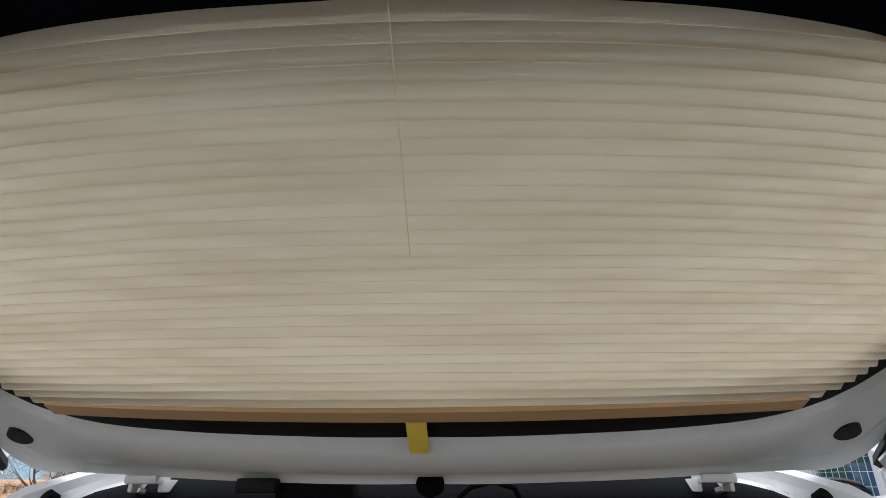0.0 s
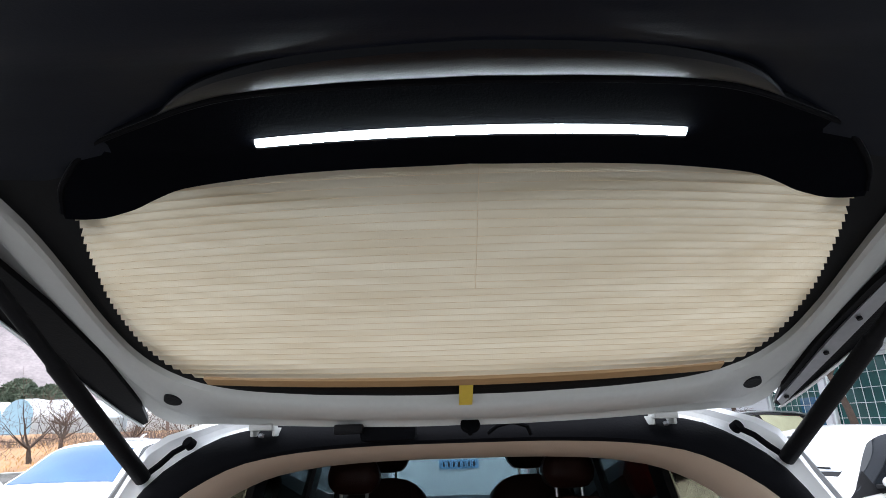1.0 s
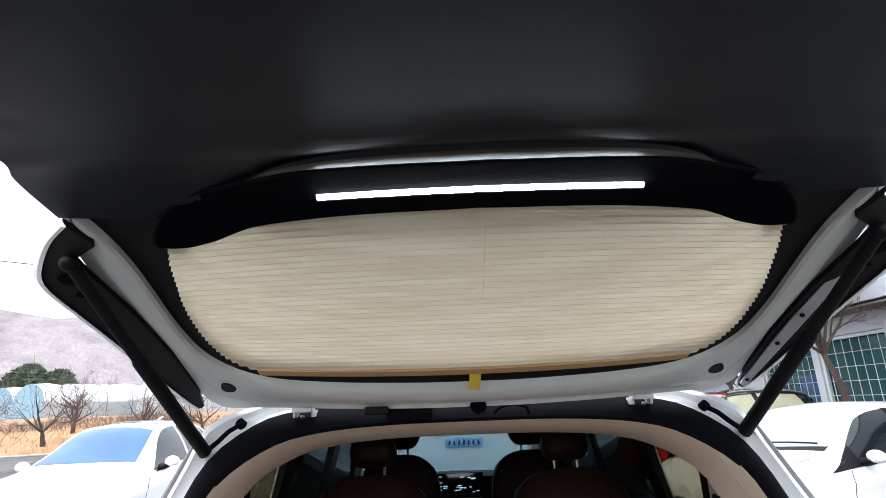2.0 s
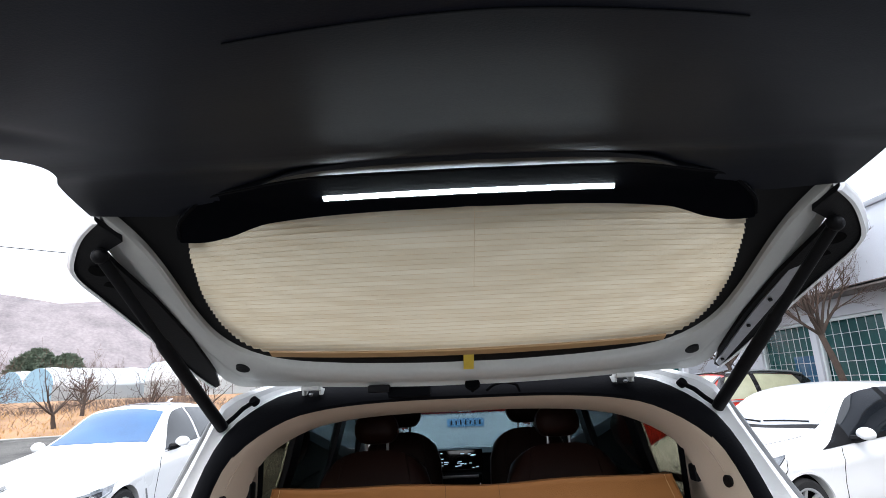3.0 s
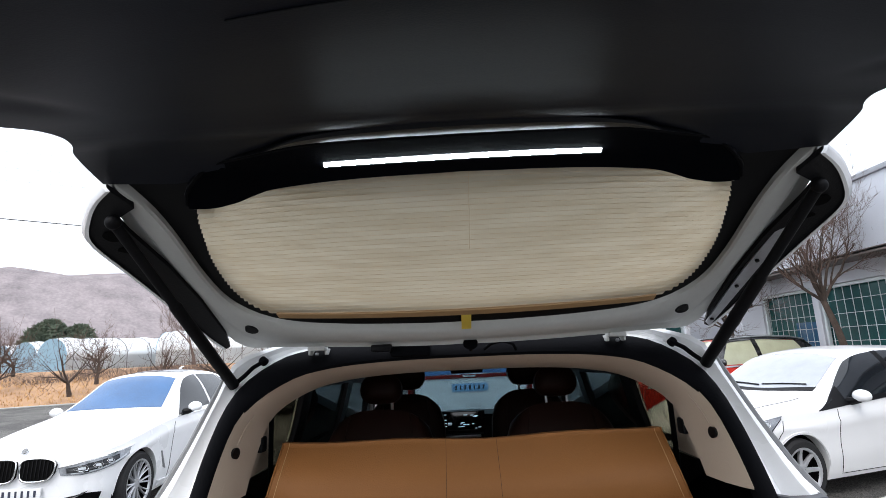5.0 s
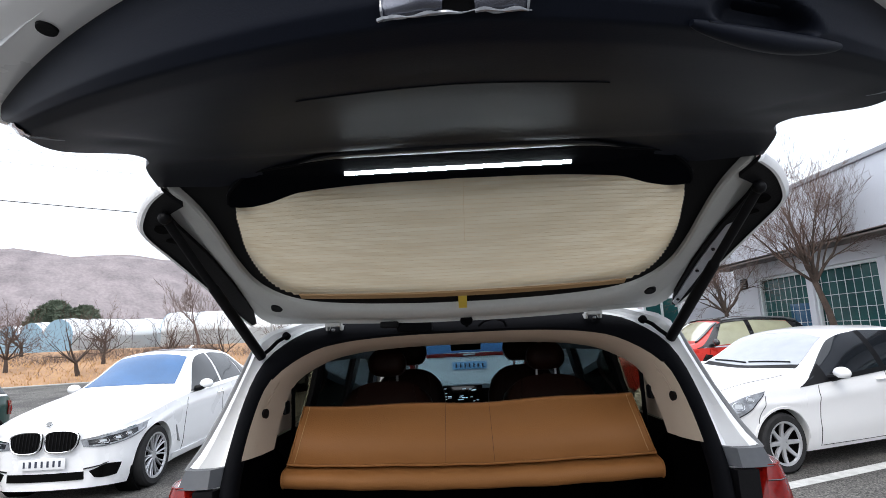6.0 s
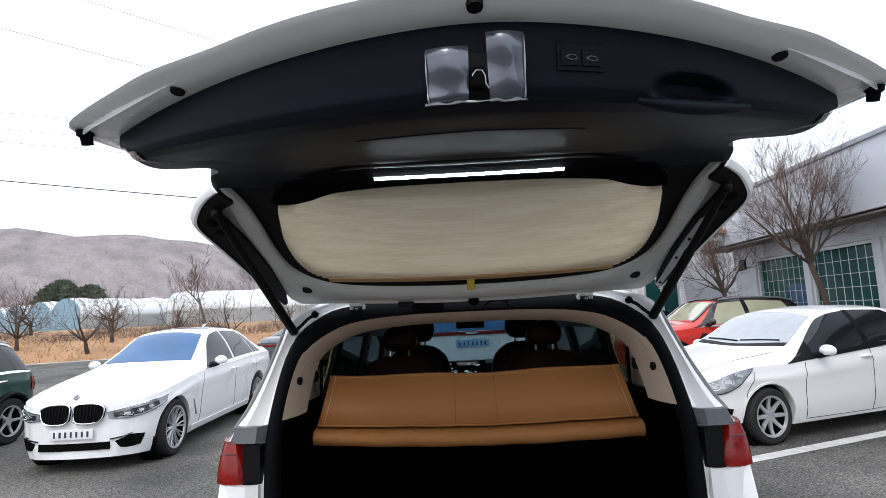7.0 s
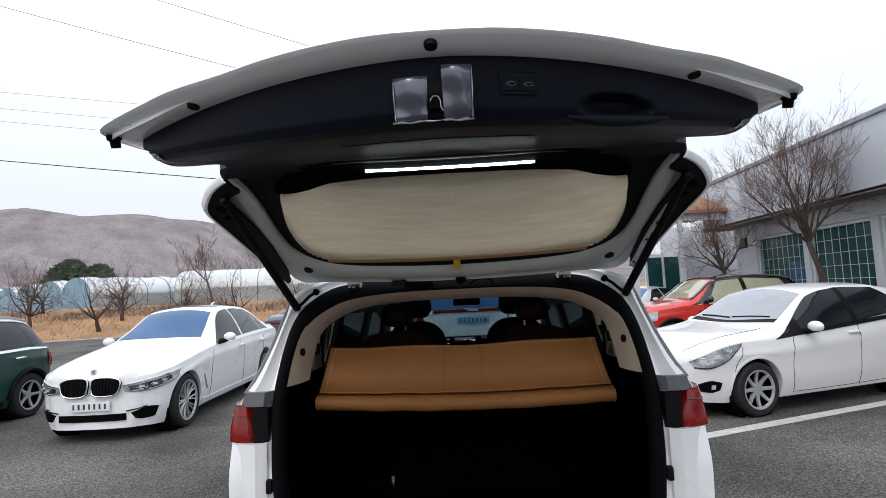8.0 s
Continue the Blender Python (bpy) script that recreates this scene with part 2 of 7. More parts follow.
def part(name, bm, material, parent=None, label="", smooth=True):
    me = bpy.data.meshes.new(name)
    bmesh.ops.recalc_face_normals(bm, faces=bm.faces)
    bm.to_mesh(me)
    bm.free()
    if smooth:
        me.polygons.foreach_set("use_smooth", [True] * len(me.polygons))
        me.set_sharp_from_angle(angle=radians(38))
    me.materials.append(material)
    ob = new(name, me)
    ob.parent = parent
    if label:
        ob["label"] = label
    return ob


def share(ob, m, parent=None):
    """Another part on the same mesh."""
    o = ob.copy()
    scene.collection.objects.link(o)
    o.parent = parent if parent else ob.parent
    o.matrix_basis = m
    return o


def empty(name, m=None, label="", category="", group="", kind=""):
    ob = new(name)
    ob.empty_display_size = 0.2
    if m is not None:
        ob.matrix_basis = m
    return tagged(ob, label, category, group, kind)


def curve(pts, n):
    """n points evenly spaced along a smooth line through pts."""
    p = [Vector((*q, 0)) if len(q) == 2 else Vector(q) for q in pts]
    dense = []
    for i in range(len(p) - 1):
        a, b, c, d = p[max(i - 1, 0)], p[i], p[i + 1], p[min(i + 2, len(p) - 1)]
        for k in range(24):
            t = k / 24
            dense.append(0.5 * (2 * b + (c - a) * t + (2 * a - 5 * b + 4 * c - d) * t * t + (3 * b - a - 3 * c + d) * t ** 3))
    dense.append(p[-1])
    acc = [0.0]
    for a, b in zip(dense, dense[1:]):
        acc.append(acc[-1] + (b - a).length)
    out, j = [], 0
    for k in range(n):
        s = acc[-1] * k / (n - 1)
        while j < len(acc) - 2 and acc[j + 1] < s:
            j += 1
        w = (s - acc[j]) / max(acc[j + 1] - acc[j], 1e-9)
        out.append(dense[j].lerp(dense[j + 1], min(w, 1)))
    return out


def mirrored(half, n):
    """A line from the left end over the middle to the right end; half runs from the middle to the right."""
    h = curve(half, n)
    return [Vector((-v.x, v.y, v.z)) for v in reversed(h[1:])] + h


def grid_faces(ni, nj, base=0, closed=False):
    fs = []
    for i in range(ni - 1 if not closed else ni):
        for j in range(nj - 1):
            a, b = base + i * nj + j, base + ((i + 1) % ni) * nj + j
            fs.append((a, a + 1, b + 1, b))
    return fs


def slab(grid, lift):
    """Vertices and faces of a sheet of points grid[i][j], thickened by the vector lift."""
    ni, nj = len(grid), len(grid[0])
    low = [Vector(p) for row in grid for p in row]
    up = Vector(lift)
    verts = low + [p + up for p in low]
    n = ni * nj
    faces = grid_faces(ni, nj) + [tuple(reversed(f)) for f in grid_faces(ni, nj, n)]
    ring = [j for j in range(nj)] + [i * nj + nj - 1 for i in range(1, ni)] + [(ni - 1) * nj + j for j in range(nj - 2, -1, -1)] + [i * nj for i in range(ni - 2, 0, -1)]
    for a, b in zip(ring, ring[1:] + ring[:1]):
        faces.append((a, b, b + n, a + n))
    return verts, faces


def strip(a, b, m, zf=None, sag=0.0):
    """Rows of points between the lines a and b, put on the surface zf, bulging by sag."""
    g = []
    for p, q in zip(a, b):
        row = []
        for k in range(m):
            w = k / (m - 1)
            v = p.lerp(q, w)
            if zf:
                v.z = zf(v.x, v.y)
            v.z -= sag * math.sin(math.pi * w)
            row.append(v)
        g.append(row)
    return g


def tube_mesh(pts, r, n=8, caps=True):
    """Vertices and faces of a round bar along pts; r a number or one for each point."""
    pts = [Vector(p) for p in pts]
    rs = r if isinstance(r, (list, tuple)) else [r] * len(pts)
    verts, faces = [], []
    side = None
    for i, p in enumerate(pts):
        d = (pts[min(i + 1, len(pts) - 1)] - pts[max(i - 1, 0)]).normalized()
        if side is None:
            side = d.cross(Vector((0.31, 0.17, 0.93))).normalized()
        side = (side - d * side.dot(d)).normalized()
        up = d.cross(side)
        for k in range(n):
            a = 2 * math.pi * k / n
            verts.append(p + rs[i] * (math.cos(a) * side + math.sin(a) * up))
    for i in range(len(pts) - 1):
        for k in range(n):
            a, b = i * n + k, i * n + (k + 1) % n
            faces.append((a, b, b + n, a + n))
    if caps:
        faces += [tuple(range(n - 1, -1, -1)), tuple(range((len(pts) - 1) * n, len(pts) * n))]
    return verts, faces


def tube(name, pts, r, material, parent=None, label="", n=8):
    return put(name, *tube_mesh(pts, r, n), material, parent, label)


def box_bm(size, bevel=0.004, at=(0, 0, 0), m=None, bm=None, seg=2):
    """A box with rounded edges."""
    bm = bm or bmesh.new()
    made = bmesh.ops.create_cube(bm, size=1.0, matrix=(m or Matrix.Identity(4)) @ Matrix.Translation(at) @ Matrix.Diagonal((*size, 1)))
    if bevel:
        es = list({e for v in made["verts"] for e in v.link_edges})
        bmesh.ops.bevel(bm, geom=es, offset=bevel, segments=seg, affect="EDGES", profile=0.6)
    return bm


def box(name, size, at, material, parent=None, label="", bevel=0.004, m=None):
    return part(name, box_bm(size, bevel, at, m), material, parent, label)


def prism(name, outline, depth, material, parent=None, label="", m=None, bevel=0.0):
    """A flat outline in x and z, thickened along y by depth."""
    bm = bmesh.new()
    vs = [bm.verts.new((x, 0, z)) for x, z in outline]
    f = bm.faces.new(vs)
    got = bmesh.ops.extrude_face_region(bm, geom=[f])
    bmesh.ops.translate(bm, verts=[v for v in got["geom"] if isinstance(v, bmesh.types.BMVert)], vec=(0, depth, 0))
    if bevel:
        bmesh.ops.bevel(bm, geom=list(bm.edges), offset=bevel, segments=2, affect="EDGES")
    if m is not None:
        bmesh.ops.transform(bm, matrix=m, verts=bm.verts)
    return part(name, bm, material, parent, label)


def lathe_mesh(profile, n=28, m=None):
    """A closed profile of (radius, along) turned round the x axis."""
    verts, faces = [], []
    k = len(profile)
    for i in range(n):
        a = 2 * math.pi * i / n
        for r, x in profile:
            v = Vector((x, r * math.cos(a), r * math.sin(a)))
            verts.append(m @ v if m else v)
    for i in range(n):
        for j in range(k):
            a, b = i * k + j, i * k + (j + 1) % k
            c, d = ((i + 1) % n) * k + j, ((i + 1) % n) * k + (j + 1) % k
            faces.append((a, b, d, c))
    return verts, faces


def joined(*pieces):
    verts, faces = [], []
    for v, f in pieces:
        o = len(verts)
        verts += v
        faces += [tuple(i + o for i in q) for q in f]
    return verts, faces


def disc(name, r, depth, at, axis, material, parent=None, label="", n=20):
    bm = bmesh.new()
    q = Vector(axis).to_track_quat("Z", "Y").to_matrix().to_4x4()
    bmesh.ops.create_cone(bm, cap_ends=True, segments=n, radius1=r, radius2=r * 0.9, depth=depth, matrix=Matrix.Translation(at) @ q)
    return part(name, bm, material, parent, label)


# ---- the white SUV with its tailgate open ----
SUV_AT = pose(0, -0.0278, -0.0848, -0.97)


def gate(x, y):
    """Height of the inner side of the open tailgate round its window."""
    return 1.787 + 0.52 * (0.15 - y) + 0.07 * (x / 0.62) ** 2


def lip(z):
    """How far forward the rear opening lies at the height z."""
    return float(np.interp(z, [0.3, 0.6, 1.0, 1.24, 1.45, 1.62, 1.72, 1.80], [-0.04, -0.03, -0.02, 0.05, 0.20, 0.33, 0.41, 0.46]))


suv = empty("car", SUV_AT, "white SUV with its tailgate raised, parked on asphalt", "car")

# rear opening: seal, pillars, painted shell
SEAL_OUT = [(0, 1.745), (0.20, 1.744), (0.36, 1.738), (0.50, 1.722), (0.60, 1.698), (0.694, 1.632), (0.735, 1.56), (0.752, 1.45), (0.756, 1.305), (0.745, 1.148), (0.722, 0.9), (0.71, 0.72)]
SEAL_IN = [(0, 1.674), (0.20, 1.673), (0.357, 1.666), (0.46, 1.654), (0.543, 1.633), (0.630, 1.582), (0.683, 1.52), (0.702, 1.42), (0.705, 1.29), (0.692, 1.11), (0.668, 0.88), (0.66, 0.72)]
SHELL_OUT = [(0, 1.772), (0.22, 1.771), (0.42, 1.766), (0.56, 1.755), (0.665, 1.730), (0.755, 1.690), (0.775, 1.585), (0.80, 1.46), (0.835, 1.345), (0.885, 1.24), (0.895, 1.0), (0.88, 0.70)]


def on_lip(half, n, off):
    return [Vector((v.x, lip(v.y) + off, v.y)) for v in mirrored(half, n)]


NS = 40
so, si, sh = on_lip(SEAL_OUT, NS, 0.0), on_lip(SEAL_IN, NS, 0.0), on_lip(SHELL_OUT, NS, 0.0)
rows = []
for a, b in zip(so, si):
    row = []
    for k in range(9):
        w = k / 8
        v = a.lerp(b, w)
        v.y -= 0.022 * math.sin(math.pi * w) ** 0.6
        row.append(v)
    rows.append(row)
put("seal", *slab(rows, (0, 0.03, 0)), RUBBER, suv, "black rubber seal round the opening")
rows = []
for a, b in zip(sh, so):
    rows.append([a, a.lerp(b, 0.25) + Vector((0, -0.004, 0)), a.lerp(b, 0.5) + Vector((0, 0.02, 0)), a.lerp(b, 0.75) + Vector((0, 0.03, 0)), b + Vector((0, 0.012, 0))])
put("rear_frame", *slab(rows, (0, 0.05, 0)), PAINT, suv)

# body shell ahead of the opening: sides, roof, bonnet
Y_FRONT = 4.62
SIDE = [  # y, belt z, half width at the belt, roof z at the middle, half width of the roof
    (0.02, 1.10, 0.90, 1.775, 0.70), (0.45, 1.10, 0.93, 1.78, 0.69), (1.0, 1.09, 0.95, 1.79, 0.68), (2.0, 1.07, 0.955, 1.79, 0.67),
    (2.75, 1.06, 0.955, 1.75, 0.66), (3.25, 1.05, 0.955, 1.42, 0.68), (3.6, 1.05, 0.955, 1.16, 0.72), (4.2, 1.02, 0.94, 1.10, 0.72), (4.5, 0.95, 0.88, 1.0, 0.66), (4.62, 0.85, 0.80, 0.9, 0.6)]


def suv_at(y, k):
    t = [float(np.interp(y, [r[0] for r in SIDE], [r[j] for r in SIDE])) for j in range(1, 5)]
    belt, w, roof, rw = t
    sect = [(w - 0.06, 0.28), (w - 0.01, 0.42), (w, 0.75), (w - 0.005, belt - 0.06), (w - 0.025, belt), (w - 0.05 - 0.33 * (w - rw), belt + 0.35 * (roof - belt)),
            (rw + 0.06, roof - 0.14 * min(1, (roof - belt) / 0.5)), (rw + 0.02, roof - 0.06 * min(1, (roof - belt) / 0.5)), (rw * 0.8, roof - 0.015), (0, roof)]
    i = min(int(k), len(sect) - 2)
    f = k - i
    return Vector((sect[i][0] * (1 - f) + sect[i + 1][0] * f, y, sect[i][1] * (1 - f) + sect[i + 1][1] * f))


def suv_patch(y0, y1, k0, k1, side, ny=12, nk=6, out=0.0, thick=0.02, top=None):
    """A panel of the shell between two places along the car and two heights; top: the places at its upper edge."""
    t0, t1 = top if top else (y0, y1)
    g = []
    for i in range(ny + 1):
        row = []
        for j in range(nk + 1):
            w = j / nk
            ya, yb = y0 + (t0 - y0) * w, y1 + (t1 - y1) * w
            p = suv_at(ya + (yb - ya) * i / ny, k0 + (k1 - k0) * w)
            row.append(Vector((side * (p.x + out), p.y, p.z)))
        g.append(row)
    return slab(g, (-side * thick, 0, 0))


WINDOWS = [(0.52, 1.12, 0.72, 1.10), (1.22, 2.05, 1.20, 2.03), (2.15, 3.12, 2.13, 2.75)]
for s in (-1, 1):
    put("side_panel", *suv_patch(0.5, Y_FRONT, 0, 4, s, 40, 10, thick=0.012), PAINT, suv)
    put("quarter_panel", *suv_patch(0.06, 0.5, 0, 4, s, 8, 10, thick=0.03), PAINT, suv)
    put("roof_rail_panel", *suv_patch(0.5, 2.8, 6, 7, s, 20, 2, thick=0.03), PAINT, suv)
    edges = [(0.30, 0.52, 0.40, 0.72)] + [(WINDOWS[i][1], WINDOWS[i + 1][0], WINDOWS[i][3], WINDOWS[i + 1][2]) for i in range(2)] + [(3.12, 3.55, 2.75, 2.95)]
    for y0, y1, t0, t1 in edges:
        put("pillar", *suv_patch(y0, y1, 4, 6, s, 3, 5, thick=0.010, top=(t0, t1)), PAINT, suv)
        put("pillar_lining", *suv_patch(y0 - 0.015, y1 + 0.015, 3.9, 6.2, s, 3, 5, out=-0.013, thick=0.025, top=(t0 - 0.015, t1 + 0.015)), PLASTIC, suv)
    put("rail_lining", *suv_patch(0.5, 2.85, 5.75, 7.4, s, 12, 3, out=-0.034, thick=0.02), PLASTIC, suv)
    put("quarter_lining", *suv_patch(0.46, 1.2, 3.8, 4.85, s, 6, 4, out=-0.036, thick=0.02), PLASTIC, suv)
    put("door_lining", *suv_patch(0.3, 3.5, 0.5, 4.05, s, 12, 6, out=-0.016, thick=0.03), PLASTIC, suv)
    for y0, y1, t0, t1 in WINDOWS:
        w = put("side_window", *suv_patch(y0 + 0.004, y1 - 0.004, 4.03, 5.97, s, 8, 6, out=-0.012, thick=0.005, top=(t0 + 0.004, t1 - 0.004)), GLASS_QUARTER if y0 < 1 else GLASS_SIDE, suv, "pale tinted quarter window" if y0 < 1 else "dark tinted side window")
        w.visible_shadow = False
roof = []
for i in range(26):
    y = 0.44 + (2.80 - 0.44) * i / 25
    row = [suv_at(y, 7 + 2 * j / 5) for j in range(6)]
    roof.append([Vector((-p.x, p.y, p.z)) for p in row] + [p for p in reversed(row[:-1])])
put("roof", *slab(roof, (0, 0, -0.02)), PAINT, suv)
hood = []
for i in range(12):
    y = 3.58 + (Y_FRONT - 3.58) * i / 11
    row = [suv_at(y, 4 + 5 * j / 9) for j in range(10)]
    hood.append([Vector((-p.x, p.y, p.z)) for p in row] + [p for p in reversed(row[:-1])])
put("bonnet", *slab(hood, (0, 0, -0.02)), PAINT, suv)
wind = []
for i in range(9):
    y = 2.83 + (3.56 - 2.83) * i / 8
    row = [suv_at(y, 7 + 2 * j / 5) for j in range(6)]
    wind.append([Vector((-p.x, p.y, p.z)) for p in row] + [p for p in reversed(row[:-1])])
w = put("windscreen", *slab(wind, (0, 0, -0.006)), GLASS_FRONT, suv, "clear curved windscreen")
w.visible_shadow = False
box("front_bumper", (1.6, 0.12, 0.62), (0, 4.6, 0.56), PAINT, suv, bevel=0.05)
box("underbody", (1.5, 4.3, 0.08), (0, 2.3, 0.30), PLASTIC, suv, bevel=0.02)

# rear bumper, tail lamps and the grey corner trim
for s in (-1, 1):
    rows = []
    for i in range(10):
        z = 1.118 - 0.64 * i / 9
        rows.append([Vector((s * x, y, z)) for x, y in ((0.742, 0.045), (0.752, -0.012), (0.79, -0.030), (0.84, -0.018), (0.885, 0.02), (0.905, 0.08), (0.915, 0.30))])
    put("bumper_corner", *slab(rows, (-s * 0.012, 0.02, 0)), PAINT, suv)
    rows = []
    for i in range(8):
        z = 1.120 + 0.132 * i / 7
        pull = 0.035 * (i / 7) ** 2
        cut = 0.040 * (i / 7) ** 2
        rows.append([Vector((s * (x - 0.3 * pull + cut * max(0.0, (0.90 - x) / 0.09)), y + pull, z)) for x, y in ((0.812, 0.008), (0.825, -0.004), (0.872, -0.002), (0.908, 0.022), (0.926, 0.08), (0.930, 0.30))])
    lamp = put("tail_lamp", *slab(rows, (-s * 0.01, 0.03, 0)), REDLENS, suv, "red tail lamp wrapping the corner")
    tube("lens_seam", [rows[5][k] + Vector((s * 0.001, -0.002, 0)) for k in range(1, 6)], 0.0018, GLOSSBLACK, lamp, "dark seam across the lens", n=5)
    tube("lens_rim", [rows[7][k] + Vector((0, -0.001, 0)) for k in range(1, 6)], 0.0026, REDLENS, lamp, n=6)
    rows = []
    for i in range(6):
        z = 1.113 + 0.13 * i / 5
        rows.append([Vector((s * x, y, z)) for x, y in ((0.745, 0.055), (0.757, 0.016), (0.79, 0.012), (0.816, 0.014))])
    put("lamp_surround", *slab(rows, (0, 0.03, 0)), PLASTIC, suv)
    rows = []
    for i in range(5):
        z = 1.248 + 0.050 * i / 4
        rows.append([Vector((s * x, y + 0.35 * (z - 1.248), z)) for x, y in ((0.750, 0.055), (0.775, 0.022), (0.82, 0.020), (0.868 - 0.3 * (z - 1.25), 0.03), (0.890 - 0.6 * (z - 1.25), 0.08))])
    put("corner_trim", *slab(rows, (0, 0.03, 0)), CORNERGREY, suv, "dark grey trim above the tail lamp")
    box("bump_stop", (0.022, 0.03, 0.05), (s * 0.742, -0.012, 0.96), PLASTIC, suv, bevel=0.006)
    # edge moulding of the pillar, gas strut, cable and grommet
    tube("pillar_edge", [(s * x, lip(z) + 0.012, z) for x, z in ((0.872, 1.285), (0.842, 1.345), (0.806, 1.46), (0.782, 1.585), (0.768, 1.66))], 0.011, GREYPLASTIC, suv)
bumper = []
for i in range(8):
    z = 0.72 - 0.30 * i / 7
    bumper.append([Vector((0.88 * u, -0.09 + 0.10 * u * u + (0.05 if i == 0 else 0), z)) for u in np.linspace(-1, 1, 15)])
put("rear_bumper", *slab(bumper, (0, 0.05, 0)), PAINT, suv)
put("load_sill", *slab([[Vector((x, y, 0.70 + 0.02 * math.sin(y * 9))) for y in np.linspace(-0.06, 0.14, 5)] for x in np.linspace(-0.72, 0.72, 9)], (0, 0, -0.03)), PLASTIC, suv)

# inside: headliner, pillar trim, floor, side walls
ring = []
for a in si:
    row = []
    for k, (dy, shrink) in enumerate(((0.0, 1.0), (0.03, 0.985), (0.10, 0.965), (0.20, 0.955))):
        low_ = (0.0, 0.006, 0.015, 0.024)[k] * max(0.0, min(1.0, (a.z - 1.50) / 0.15))
        row.append(Vector((a.x * shrink, a.y + dy, 1.25 + (a.z - 1.25) * (shrink if a.z > 1.25 else 1) - low_)))
    if a.z > 1.30:
        ring.append(row)
put("rear_trim", *slab(ring, (0, 0.0, 0.006)), BEIGE, suv, "beige trim lining the opening")
head = []
for i in range(14):
    y = 0.55 + (2.85 - 0.55) * i / 13
    head.append([Vector((0.66 * u, y, 1.645 + 0.03 * math.sin(math.pi * i / 13) - 0.05 * abs(u) ** 4 - (0.0 if i else 0.01))) for u in np.linspace(-1, 1, 15)])
put("headliner", *slab(head, (0, 0, 0.02)), BEIGE, suv, "beige woven headliner")
for s in (-1, 1):
    # quarter trim with the seat-belt guide
    g = []
    for i in range(7):
        z = 1.335 + 0.31 * i / 6
        xi = float(np.interp(z, [1.30, 1.42, 1.52, 1.60, 1.66], [0.690, 0.690, 0.668, 0.62, 0.55]))
        y0 = lip(z) + 0.05
        g.append([Vector((s * (xi + 0.004 * k), y0 + (0.62 - 0.45 * (i / 6) * 0.3 - y0) * k / 4, z)) for k in range(5)])
    put("quarter_trim", *slab(g, (s * 0.015, 0, 0)), BEIGE, suv, "beige quarter trim")
    disc("hook_recess", 0.016, 0.01, (s * 0.683, 0.235, 1.432), (s, 0.25, 0), PLASTIC, suv)
    disc("yellow_dot", 0.011, 0.004, (s * 0.660, 0.356, 1.546), (s, 0.5, 0.2), YELLOW, suv, "round yellow sticker")
    box("belt_anchor", (0.02, 0.05, 0.05), (s * 0.672, 0.42, 1.43), PLASTIC, suv, bevel=0.01)
    put("seat_belt", *slab([[Vector((s * 0.655, 0.44 + 0.04 * j, 1.54 - 0.24 * i / 5)) for j in range(2)] for i in range(6)], (s * 0.003, 0, 0)), RUBBER, suv)
    wallg = [[Vector((s * x, y, z)) for z, x in ((0.70, 0.66), (1.0, 0.69), (1.25, 0.70), (1.335, 0.70))] for y in (0.06, 0.3, 0.8, 1.4, 2.2, 3.0)]
    for row in wallg:
        row[-1].y = max(row[-1].y, 0.14)
        row[-2].y = max(row[-2].y, 0.09)
    for row in wallg[2:]:
        row[-1].z, row[-2].z = 1.10, 1.02
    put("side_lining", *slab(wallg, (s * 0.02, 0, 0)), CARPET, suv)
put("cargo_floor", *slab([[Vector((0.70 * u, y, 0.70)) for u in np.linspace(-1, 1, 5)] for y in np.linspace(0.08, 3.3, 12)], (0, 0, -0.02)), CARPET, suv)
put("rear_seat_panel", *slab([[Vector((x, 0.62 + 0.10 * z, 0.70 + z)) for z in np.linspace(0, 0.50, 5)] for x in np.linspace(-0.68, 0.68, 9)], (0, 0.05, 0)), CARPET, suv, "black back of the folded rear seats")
dash = [[Vector((0.80 * u, y, z + 0.02 * math.cos(u * 2))) for y, z in ((2.72, 0.75), (2.68, 1.16), (2.72, 1.26), (2.90, 1.28), (3.40, 1.20))] for u in np.linspace(-1, 1, 17)]
put("dashboard", *slab(dash, (0, 0.0, -0.03)), PLASTIC, suv, "black dashboard")
screen = box("touch_screen", (0.34, 0.012, 0.14), (-0.03, 2.62, 1.245), GLOSSBLACK, suv, "lit touch screen", bevel=0.004)
SCREEN_ICON = glow("screen_icon", (0.55, 0.75, 0.9), 0.5)
rng = random.Random(4)
for i in range(22):
    box("screen_icon", (rng.uniform(0.008, 0.03), 0.002, 0.004), (-0.02 + rng.uniform(-0.15, 0.15), 2.611, 1.245 + rng.uniform(-0.055, 0.055)), SCREEN_ICON, screen, bevel=0)
console = box("centre_console", (0.30, 0.09, 0.34), (-0.02, 2.60, 0.99), PLASTIC, suv, bevel=0.01)
for x in (-0.155, 0.115):
    box("console_trim", (0.018, 0.02, 0.26), (x, 2.545, 0.98), CHROME, console, bevel=0.005)
for z in (1.15, 1.08, 1.02, 0.94):
    box("console_bar", (0.25, 0.02, 0.016), (-0.02, 2.545, z), STEEL, console, bevel=0.003)
mirror = box("rear_view_mirror", (0.24, 0.03, 0.060), (0.03, 2.72, 1.605), PLASTIC, suv, bevel=0.012)
tube("mirror_stem", [(0.03, 2.74, 1.62), (0.03, 2.84, 1.68)], 0.012, PLASTIC, mirror)


